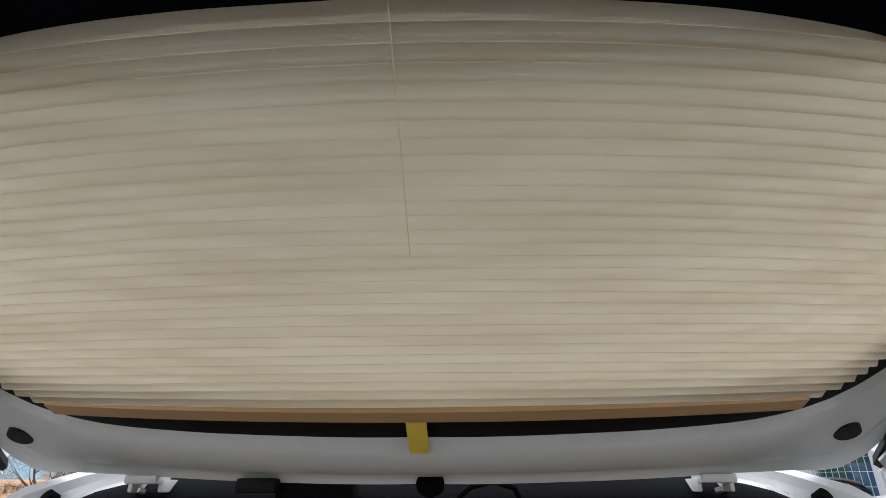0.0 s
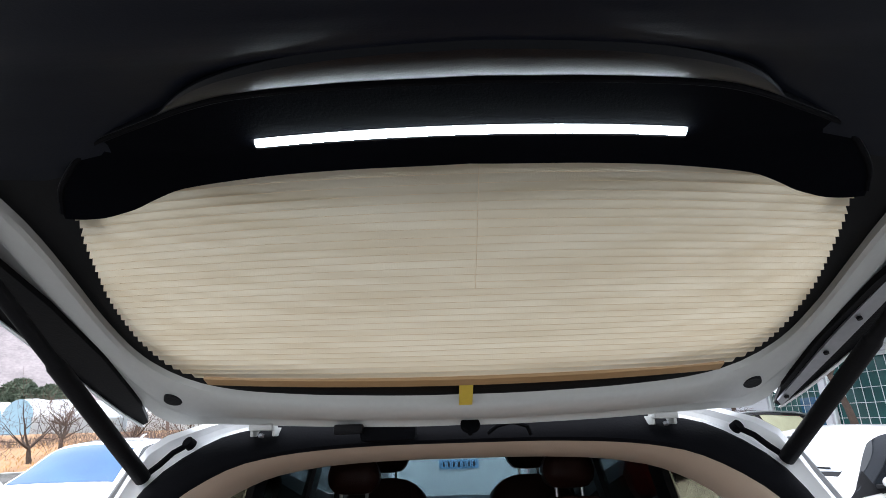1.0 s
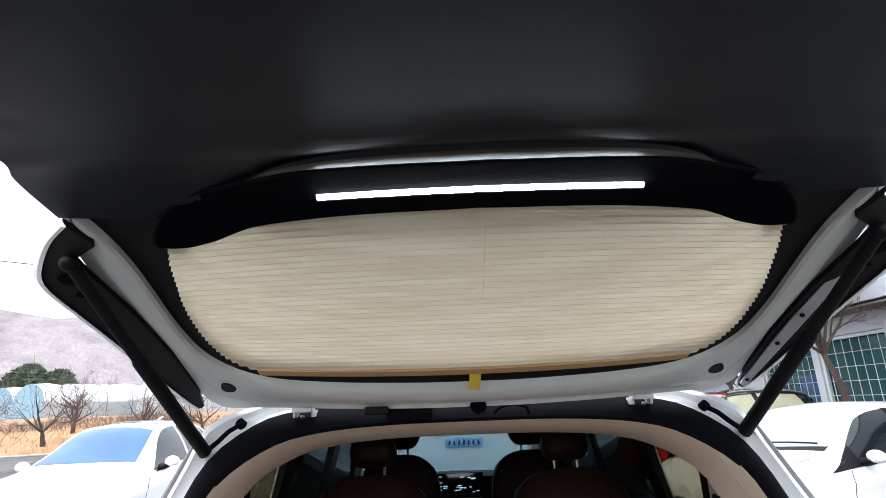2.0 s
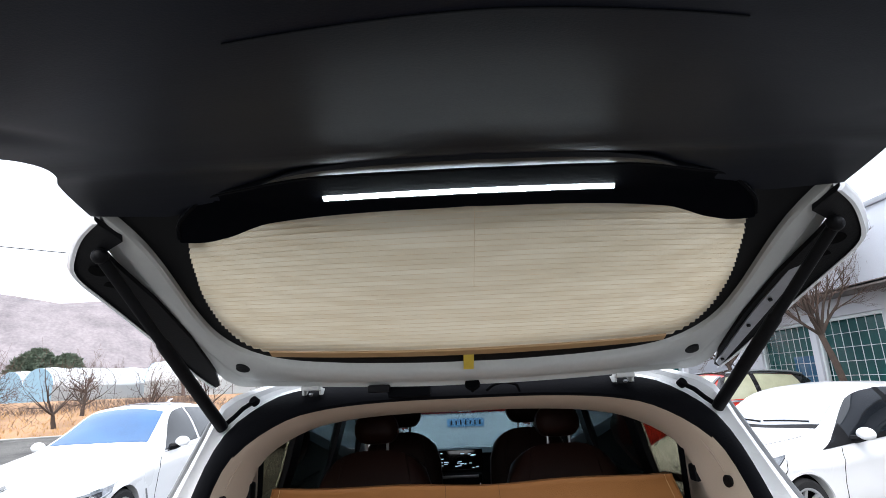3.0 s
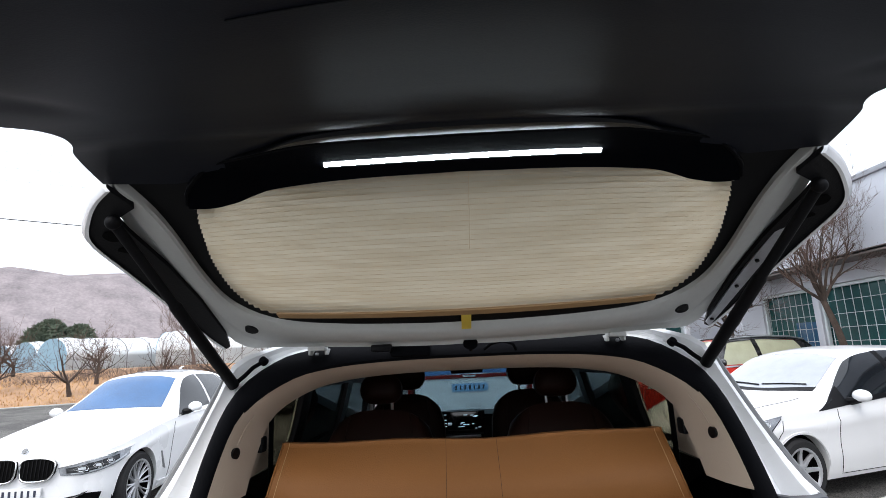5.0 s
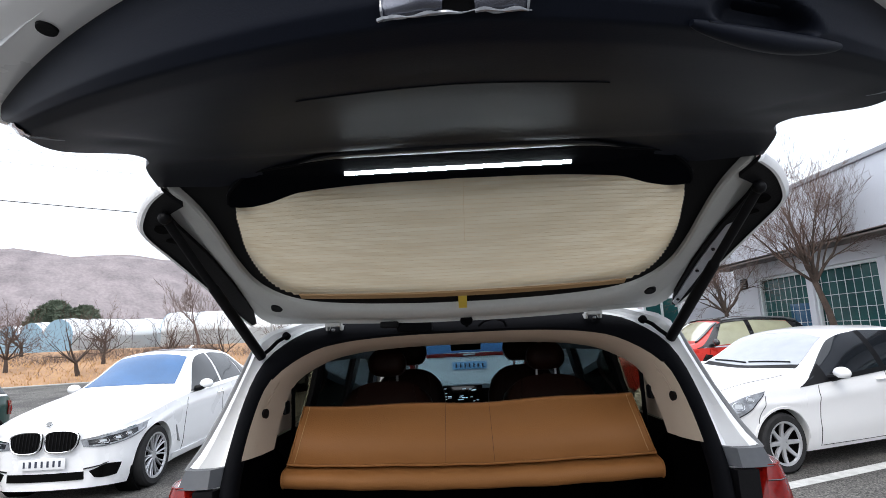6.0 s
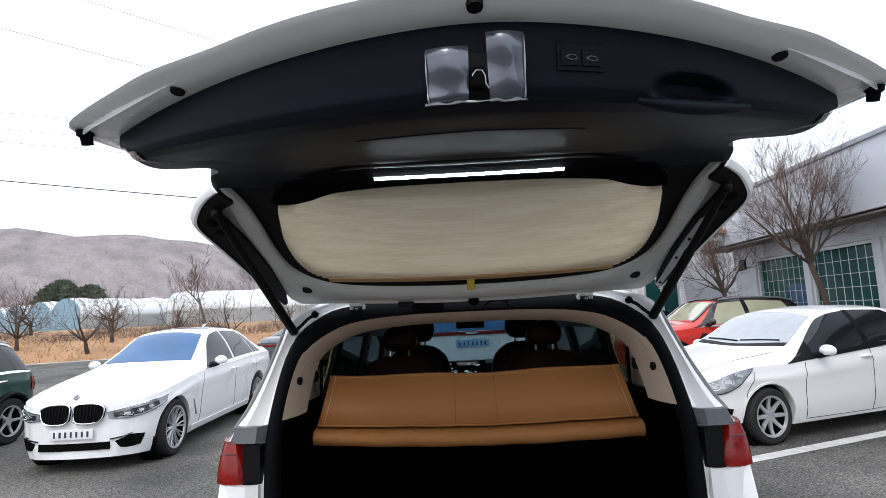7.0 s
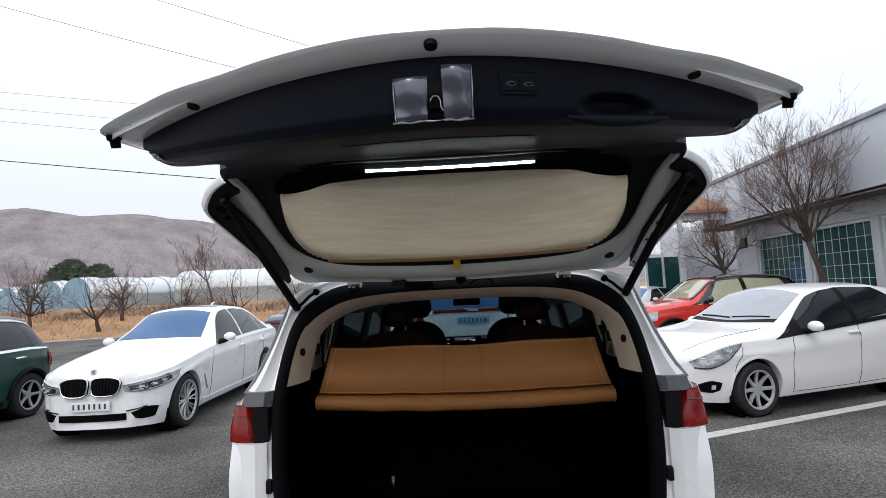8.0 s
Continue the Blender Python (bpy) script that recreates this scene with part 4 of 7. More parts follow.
add_wheels(suv, [(0.86, 0.85), (-0.86, 0.85), (0.86, 3.65), (-0.86, 3.65)], 0.37, 0.24, 0.235, 5, 0.12)

# ---- things hung in the tailgate and lying in the boot ----
SHADE_SIDE = [(0.535, 0.192), (0.560, 0.180), (0.610, 0.145), (0.640, 0.090), (0.656, 0.020), (0.656, -0.050), (0.645, -0.110), (0.630, -0.175), (0.61, -0.215), (0.52, -0.29), (0.40, -0.345), (0.33, -0.37)]


VAL_IN = [(0, -0.335), (0.15, -0.328), (0.28, -0.312), (0.40, -0.285), (0.455, -0.262), (0.50, -0.238), (0.545, -0.220), (0.59, -0.211), (0.628, -0.207)]
VAL_OUT = [(0, -0.515), (0.13, -0.507), (0.25, -0.486), (0.33, -0.455), (0.42, -0.402), (0.50, -0.350), (0.56, -0.300), (0.60, -0.262), (0.62, -0.236), (0.629, -0.212)]


def val_z(x, y):
    w = max(0.0, min(1.0, (-0.20 - y) / 0.12))
    flat = (gate(x, y) - 0.016) * (1 - w) + w * (2.043 + 0.06 * (x / 0.62) ** 2)
    return min(flat, gate(x, y) - 0.0175 + 0.021 * max(0.0, min(1.0, (0.10 - y) / 0.45)))


VIX, VIY = [q[0] for q in VAL_IN], [q[1] for q in VAL_IN]


def shade_pt(x, y, fold):
    """A point of the blind: on the window's plane, tucked behind the cover board at its upper edge."""
    lim = float(np.interp(abs(x), VIX, VIY)) - 0.014
    y = max(y, lim)
    return Vector((x, y, gate(x, y) - 0.008 + fold + 0.021 * max(0.0, min(1.0, (0.10 - y) / 0.45))))


def shade_row(r, n):
    """The middle and end place of the fold line r of n, and its half length."""
    w = min(1.0, (r + (0.40 if r % 2 else 0.0)) / n)
    yc = 0.108 - 0.468 * w
    ys = yc + 0.082 + 0.010 * w
    half = min(SHADE_EDGE, key=lambda v: abs(v.y - ys)).x if ys > -0.18 else 0.624
    return yc, ys, half - (0.0035 if r % 2 else 0.0)


SHADE_EDGE = curve(SHADE_SIDE, 200)
FOLDS = 66


def pleated_shade():
    """Pleated blind: straight folds across the window, stepped at the two curved ends."""
    verts, nx = [], 41
    for r in range(FOLDS + 1):
        yc, ys, half = shade_row(r, FOLDS)
        for j in range(nx):
            x = half * (-1 + 2 * j / (nx - 1))
            wave = 0.0005 * math.sin(x * 9 + r * 2.7)
            verts.append(shade_pt(x, yc + (ys - yc) * (x / 0.6) ** 2, (0.0050 if r % 2 else -0.0050) + wave))
    return verts, grid_faces(FOLDS + 1, nx)


def fold_edges():
    """The pressed edge of each fold on the lower side, a thin ridge."""
    pieces = []
    for r in range(2, FOLDS - 4, 2):
        yc, ys, half = shade_row(r, FOLDS)
        run = []
        for j in range(41):
            x = half * 0.995 * (-1 + j / 20)
            y = yc + (ys - yc) * (x / 0.6) ** 2
            if y > float(np.interp(abs(x), VIX, VIY)) - 0.008:
                run.append(shade_pt(x, y, -0.0050 + 0.0005 * math.sin(x * 9 + r * 2.7)))
        if len(run) > 3:
            pieces.append(tube_mesh(run, 0.0004, 4))
    return joined(*pieces)


def shade_material():
    m = bpy.data.materials.new("pleated_fabric")
    m.use_nodes = True
    n, l = m.node_tree.nodes, m.node_tree.links
    b = n["Principled BSDF"]
    tc, no, fi_, ra = n.new("ShaderNodeTexCoord"), n.new("ShaderNodeTexNoise"), n.new("ShaderNodeTexNoise"), n.new("ShaderNodeValToRGB")
    mp = n.new("ShaderNodeMapping")
    mp.inputs["Scale"].default_value = (1.2, 14, 14)
    no.inputs["Scale"].default_value, fi_.inputs["Scale"].default_value = 3.0, 350
    l.new(tc.outputs["Object"], mp.inputs[0])
    l.new(mp.outputs[0], no.inputs["Vector"])
    l.new(tc.outputs["Object"], fi_.inputs["Vector"])
    ra.color_ramp.elements[0].color, ra.color_ramp.elements[1].color = (0.69, 0.60, 0.44, 1), (0.87, 0.82, 0.70, 1)
    ra.color_ramp.elements[0].position, ra.color_ramp.elements[1].position = 0.35, 0.65
    l.new(no.outputs["Fac"], ra.inputs[0])
    l.new(ra.outputs[0], b.inputs["Base Color"])
    b.inputs["Roughness"].default_value = 0.9
    bn = n.new("ShaderNodeBump")
    bn.inputs["Strength"].default_value, bn.inputs["Distance"].default_value = 0.25, 0.002
    l.new(fi_.outputs["Fac"], bn.inputs["Height"])
    l.new(bn.outputs[0], b.inputs["Normal"])
    tr, mx = n.new("ShaderNodeBsdfTranslucent"), n.new("ShaderNodeMixShader")
    tr.inputs[0].default_value = (0.93, 0.83, 0.645, 1)
    mx.inputs[0].default_value = 0.52
    l.new(b.outputs[0], mx.inputs[1])
    l.new(tr.outputs[0], mx.inputs[2])
    l.new(mx.outputs[0], n["Material Output"].inputs[0])
    return m


FABRIC = shade_material()
FOLDTAN = mat("fold_tan", (0.90, 0.72, 0.50), 0.8, var=0.15, scale=30)
WOODBAR = mat("tan_bar", (0.44, 0.28, 0.135), 0.6, var=0.08, scale=20, stretch=(0.2, 4, 4))
shade = put("sunshade", *pleated_shade(), FABRIC)
shade.matrix_basis = SUV_AT
put("fold_edges", *fold_edges(), FOLDTAN, shade, "tan pressed fold edges")["kind"] = "stuff"
tube("cord", [shade_pt(0.013, y, -0.006) for y in np.linspace(-0.12, -0.33, 30)], 0.0004, FOLDTAN, shade, "thin tan draw cord", n=5)
tagged(shade, "cream pleated blind covering the raised rear window", "sunshade")
ba = [Vector((0.545 * u, 0.112 + 0.062 * u * u, 0)) for u in np.linspace(-1, 1, 31)]
g = [[Vector((v.x, v.y + d, gate(v.x, v.y + d) - 0.017 + 0.002 * k)) for k, d in enumerate((-0.014, 0.0, 0.012))] for v in ba]
put("bottom_bar", *slab(g, (0, 0, 0.008)), WOODBAR, shade, "tan bottom bar of the blind")
tape = []
for i in range(6):
    y = 0.122 + 0.078 * i / 5
    tape.append([Vector((x, y, gate(x, y) - 0.012 + 0.004 * (i / 5))) for x in (-0.013, 0.001, 0.015)])
put("pull_tab", *slab(tape, (0, 0, 0.0015)), YELLOW, shade, "yellow pull tab")
cover = put("window_cover", *slab(strip(mirrored(VAL_IN, 40), mirrored(VAL_OUT, 40), 9, val_z), (0, 0, 0.010)), VALANCE)
cover.matrix_basis = SUV_AT
tagged(cover, "black board shaped round the top of the blind", "cover board")
vo = mirrored(VAL_OUT, 60)
ledge = []
for i, v in enumerate(vo):
    d = (vo[min(i + 1, len(vo) - 1)] - vo[max(i - 1, 0)]).normalized()
    o = Vector((d.y, -d.x, 0))
    o = o if o.y < 0 else -o
    zc = val_z(v.x, v.y)
    thin = 0.82 * max(0.02, 1 - (abs(v.x) / 0.37) ** 2.2)
    ledge.append([v + o * (0.004 + w * thin) + Vector((0, 0, zc + h * (thin if h < 0 else 1))) for w, h in ((0.0, 0.006), (0.002, 0.001), (0.007, -0.0022), (0.014, -0.0056), (0.026, -0.0102), (0.044, -0.0145), (0.060, -0.0164), (0.074, -0.0166), (0.084, -0.008))])
put("trim_step", *slab(ledge, (0, 0, 0.004)), SATINTRIM, tailgate, "curved step of the black trim")
tube("edge_piping", [Vector((v.x, v.y, val_z(v.x, v.y) + 0.002)) for v in vo], 0.005, RUBBER, cover)
led = put("light_bar", *slab([[Vector((x, -0.431 + 0.5 * x * x + 0.018 * k, val_z(x, -0.40 + 0.5 * x * x) - 0.0005)) for k in range(2)] for x in np.linspace(-0.276, 0.276, 25)], (0, 0, 0.007)), PLASTIC)
led.matrix_basis = SUV_AT
tagged(led, "lit white LED strip light fixed to the tailgate", "light")
diff = []
for x in np.linspace(-0.272, 0.272, 41):
    yb, zb = -0.422 + 0.5 * x * x, val_z(x, -0.40 + 0.5 * x * x)
    diff.append([Vector((x, yb + 0.0074 * math.cos(a), zb - 0.001 - 0.0058 * math.sin(a))) for a in np.linspace(0.16 * math.pi, math.pi, 9)])
tube("housing_lip", [Vector((x, -0.416 + 0.5 * x * x, val_z(x, -0.40 + 0.5 * x * x) - 0.0045)) for x in np.linspace(-0.274, 0.274, 33)], 0.0025, PLASTIC, led)
put("led_strip", *slab(diff, (0, 0, 0.003)), LEDGLOW, led, "glowing white diffuser")

# small ring handle in the cargo panel
ringh = put("ring_handle", *tube_mesh([Vector((0.068 + 0.020 * math.cos(a), 0.655, 0.833 + 0.013 * math.sin(a))) for a in np.linspace(0, 2 * math.pi, 17)], 0.0045, 6), CHROME, suv, "small chrome ring handle")
box("ring_plate", (0.05, 0.008, 0.014), (0.092, 0.650, 0.828), GREYPLASTIC, ringh, bevel=0.002)
for x in (0.026, -0.091):
    disc("panel_screw", 0.007, 0.008, (x, 0.655, 0.833), (0, -1, 0), GREYPLASTIC, suv, n=10)
pin = tube("cargo_hook", [(-0.352, 0.514, 0.715), (-0.352, 0.510, 0.76), (-0.352, 0.514, 0.795)], 0.004, CHROME, suv, "slim metal cargo hook", n=8)
for z in (0.797, 0.812):
    disc("hook_knob", 0.008, 0.008, (-0.352, 0.508, z), (0, -1, 0), GREYPLASTIC, pin, n=10)

# tan padded board behind the seats
pad_rows = []
for i in range(57):
    w = i / 56
    row = []
    for j in range(61):
        u = -1 + j / 30
        z = 1.168 + 0.270 * w
        up = max(0.0, (w - 0.25) / 0.75)
        wide = 0.648 - 0.038 * up ** 0.65 - 0.010 * math.sin(math.pi * up)
        roll = 0.050 * max(0.0, 1 - ((w - 0.115) / 0.135) ** 2) ** 0.5 if w < 0.25 else 0.0
        y = 0.345 + 0.10 * up - 0.046 * math.sin(math.pi * min(1.0, up * 1.05)) - roll + 0.035 * math.exp(-((w - 0.245) / 0.020) ** 2)
        sag = 0.020 * (1 - u * u) * (1 - w) + 0.012 * (1 - u * u) * w + 0.004 * math.sin(7 * u + 1) * w + 0.0012 * math.sin(19 * u) * (1 - w) + 0.012 * (1 - u) / 2 * w + 0.006 * u + 0.003
        row.append(Vector((wide * u, y + 0.002 * math.sin(11 * u + 4 * w), z - sag)))
    pad_rows.append(row)
pad = put("padded_board", *slab(pad_rows, (0, 0.03, 0)), LEATHER)
pad.matrix_basis = SUV_AT
tagged(pad, "tan leather padded board across the boot", "cargo cover")
for u in (-0.12, 0.13):
    tube("seam", [pad_rows[i][round(30 + 30 * u)] + Vector((0, -0.0003, 0)) for i in range(17, 57)], 0.0005, LEATHER_D, pad, n=6)
for u in (-1, 1):
    tube("piping", [pad_rows[i][30 + 30 * u] + Vector((0, -0.002, 0)) for i in range(0, 57)], 0.003, LEATHER, pad, n=6)
    tube("stitching", [pad_rows[i][30 + 29 * u] + Vector((0, -0.0015, 0)) for i in range(17, 57)], 0.0007, STITCH, pad, n=4)
tube("hem", [pad_rows[16][j] + Vector((0, -0.003, 0.0)) for j in range(61)], 0.0045, LEATHER, pad, "folded hem above the roll", n=8)


# ---- parked cars ----
class Shape:
    """A car body from tables along its length: local y grows from the nose to the tail, the nose looks to -y."""

    def __init__(self, length, half, low, belt, top, crown, arches, r_arch):
        self.length, self.tabs, self.arches, self.r_arch = length, (half, low, belt, top, crown), arches, r_arch

    def tab(self, k, s):
        t = self.tabs[k]
        return float(np.interp(s, [q[0] for q in t], [q[1] for q in t]))

    def soft(self, k, s):
        return sum(self.tab(k, s + d) * w for d, w in ((-0.08, 0.2), (-0.03, 0.2), (0, 0.2), (0.03, 0.2), (0.08, 0.2))) if 0.1 < s < self.length - 0.1 else self.tab(k, s)

    def low(self, s):
        z = self.tab(1, s)
        for c, zc in self.arches:
            if abs(s - c) < self.r_arch:
                z = max(z, zc + math.sqrt(self.r_arch ** 2 - (s - c) ** 2))
        return z

    def side(self, s, z):
        """A point of the flank at the height z, below the belt."""
        w, belt = self.soft(0, s), self.soft(2, s)
        tuck = 0.075 * max(0.0, (0.58 - z) / 0.38) ** 2 + 0.020 * max(0.0, (z - belt + 0.16) / 0.16) ** 1.5
        crease = 0.012 * math.exp(-((z - belt + 0.14) / 0.035) ** 2)
        hollow = -0.012 * math.exp(-((z - 0.52) / 0.10) ** 2)
        return Vector((w - tuck + crease + hollow, s - self.length / 2, z))

    def house(self, s, g):
        """A point between the belt (g 0) and the edge of the roof or bonnet (g 1)."""
        belt, top, rw = self.soft(2, s), self.soft(3, s), self.soft(4, s)
        a = self.side(s, belt)
        z1 = top - 0.05 * min(1, max(0.15, (top - belt) / 0.3))
        w = g + 0.12 * math.sin(math.pi * g) * (1 if top - belt > 0.2 else 0.4)
        return Vector((a.x + (rw - a.x) * g, a.y, belt + (z1 - belt) * min(w, 1)))

    def over(self, s, u):
        """A point of the top at u from -1 to 1 across."""
        belt, top, rw = self.soft(2, s), self.soft(3, s), self.soft(4, s)
        d = 0.05 * min(1, max(0.15, (top - belt) / 0.3))
        return Vector((rw * u, s - self.length / 2, top - d * abs(u) ** 2.4))

    def section(self, s):
        lo, belt = self.low(s), self.soft(2, s)
        lo = min(lo, belt - 0.06)
        pts = [Vector((0, s - self.length / 2, lo)), Vector((self.side(s, lo).x * 0.7, s - self.length / 2, lo))]
        pts += [self.side(s, lo + (belt - lo) * f) for f in (0, 0.05, 0.14, 0.26, 0.38, 0.5, 0.62, 0.72, 0.8, 0.86, 0.92, 0.97, 1)]
        pts += [self.house(s, g) for g in (0.2, 0.4, 0.6, 0.8, 1.0)]
        pts += [self.over(s, u) for u in (0.94, 0.8, 0.6, 0.4, 0.2, 0.0)]
        return pts

    def body(self):
        st = set(np.linspace(0, self.length, 90))
        st |= set(np.linspace(0, 0.3, 12))
        for c, _ in self.arches:
            st |= {c + self.r_arch * math.sin(a) for a in np.linspace(-1.57, 1.57, 25)} | {c - self.r_arch - 0.002, c + self.r_arch + 0.002}
        st = sorted(q for q in st if 0 <= q <= self.length)
        rows = []
        for s in st:
            p = self.section(s)
            rows.append(p + [Vector((-v.x, v.y, v.z)) for v in reversed(p[1:-1])])
        n = len(rows[0])
        verts = [v for r in rows for v in r]
        faces = []
        for i in range(len(rows) - 1):
            for j in range(n):
                a, b = i * n + j, i * n + (j + 1) % n
                faces.append((a, b, b + n, a + n))
        m = n // 2
        for base in (0, (len(rows) - 1) * n):
            for j in range(m):
                k0, k1 = (n - j) % n, n - j - 1
                if j == 0:
                    faces.append((base, base + 1, base + n - 1))
                elif j + 1 < n - j - 1:
                    faces.append((base + j, base + j + 1, base + n - j - 1, base + n - j))
                elif j + 1 == n - j - 1:
                    faces.append((base + j, base + j + 1, base + n - j))
        return verts, faces

    def patch(self, fn, a, b, n=10, m=4, out=0.006, thick=0.012, flip=1):
        """A curved plate on the surface fn between two edge lines a and b, each a list of (along, across)."""
        pa, pb = curve(a, n) if len(a) > 2 else [Vector((*a[0], 0)).lerp(Vector((*a[1], 0)), i / (n - 1)) for i in range(n)], curve(b, n) if len(b) > 2 else [Vector((*b[0], 0)).lerp(Vector((*b[1], 0)), i / (n - 1)) for i in range(n)]
        g = []
        for p, q in zip(pa, pb):
            row = []
            for k in range(m):
                v = p.lerp(q, k / (m - 1))
                c = fn(v.x, v.y)
                e = 0.01
                d1, d2 = fn(v.x + e, v.y) - fn(v.x - e, v.y), fn(v.x, v.y + e) - fn(v.x, v.y - e)
                nn = d1.cross(d2)
                nn = nn.normalized() if nn.length > 1e-9 else Vector((0, 0, 1))
                if nn.dot(c - Vector((0, c.y * 0.6, 0.5))) < 0:
                    nn = -nn
                row.append((c + nn * out, nn))
            g.append(row)
        ni, nj = len(g), m
        low = [c - nn * thick for row in g for c, nn in row]
        top = [c for row in g for c, nn in row]
        verts, N = top + low, ni * nj
        faces = grid_faces(ni, nj) + [tuple(reversed(f)) for f in grid_faces(ni, nj, N)]
        ring = [j for j in range(nj)] + [i * nj + nj - 1 for i in range(1, ni)] + [(ni - 1) * nj + j for j in range(nj - 2, -1, -1)] + [i * nj for i in range(ni - 2, 0, -1)]
        for p, q in zip(ring, ring[1:] + ring[:1]):
            faces.append((p, q, q + N, p + N))
        if flip < 0:
            verts = [Vector((-v.x, v.y, v.z)) for v in verts]
        return verts, faces


def both(name, sh, fn, a, b, material, car, label="", n=10, m=4, out=0.006, sides=(1, -1), thick=0.012):
    made = [put(name, *sh.patch(fn, a, b, n, m, out, thick, s), material, car, label) for s in sides]
    return made[0]


def seam(sh, car, pts, fn, sides=(1, -1), r=0.0032):
    """A panel gap: a thin dark line on the surface fn through pts."""
    line = [fn(c.x, c.y) for c in curve(pts, 22)]
    for s in sides:
        put("panel_seam", *tube_mesh([Vector((s * (v.x + 0.0012), v.y, v.z + 0.0005)) for v in line], r, 5), SHADOWGAP, car)


def plate_on(car, m, bars=7, blue=False, seed=1):
    """A number plate with its writing as plain bars."""
    pl = part("number_plate", box_bm((0.52, 0.012, 0.11), 0.004, m=m), PLATEBLUE if blue else PLATE, car, "number plate")
    r = random.Random(seed)
    for i in range(bars):
        x = -0.20 + 0.40 * i / (bars - 1)
        part("plate_bar", box_bm((0.024 * r.uniform(0.8, 1.1), 0.004, 0.060), 0, (x, -0.0075, 0), m=m), PLATEINK, pl, smooth=False)


def wing_mirror(sh, car, s, z, material, size=(0.20, 0.11, 0.13), sides=(1, -1)):
    for k in sides:
        b = sh.side(s, z)
        m = Matrix.Translation((k * (b.x + 0.03 + size[0] / 2), b.y, z + 0.045))
        bm = bmesh.new()
        bmesh.ops.create_uvsphere(bm, u_segments=18, v_segments=12, radius=0.5, matrix=m @ Matrix.Diagonal((*size, 1)))
        for v in bm.verts:
            q = m.inverted() @ v.co
            q.y = min(q.y, size[1] * 0.32)
            q.z = max(q.z, -size[2] * 0.40)
            v.co = m @ q
        mr = part("wing_mirror", bm, material, car)
        put("mirror_foot", *tube_mesh([(k * (b.x - 0.02), b.y - 0.01, z - 0.015), (k * (b.x + 0.05), b.y, z - 0.005), (k * (b.x + 0.09), b.y, z + 0.015)], [0.045, 0.036, 0.042], 8), PLASTIC, mr)


def door_handle(sh, car, s, z, material, sides=(1, -1)):
    for k in sides:
        p, q = sh.side(s - 0.09, z), sh.side(s + 0.09, z + 0.008)
        put("door_handle", *tube_mesh([Vector((k * (p.x + 0.004), p.y, p.z)), Vector((k * (p.x + 0.028), p.y + 0.03, p.z + 0.002)), Vector((k * (q.x + 0.028), q.y - 0.03, q.z)), Vector((k * (q.x + 0.004), q.y, q.z))], [0.012, 0.014, 0.014, 0.012], 8), material, car)


def wells(car, arches, r, half):
    for c, zc, L in arches:
        for k in (-1, 1):
            v, f = lathe_mesh([(0.02, -0.14), (r + 0.02, -0.14), (r + 0.02, 0.10), (r - 0.002, 0.10), (r - 0.002, -0.12), (0.02, -0.12)], 28, Matrix.Translation((k * (half - 0.20), c - L / 2, zc)) @ (Matrix.Identity(4) if k > 0 else pose(0, 0, 0, 0, 0, 180)))
            put("wheel_well", [p for p in v], f, SHADOWGAP, car)


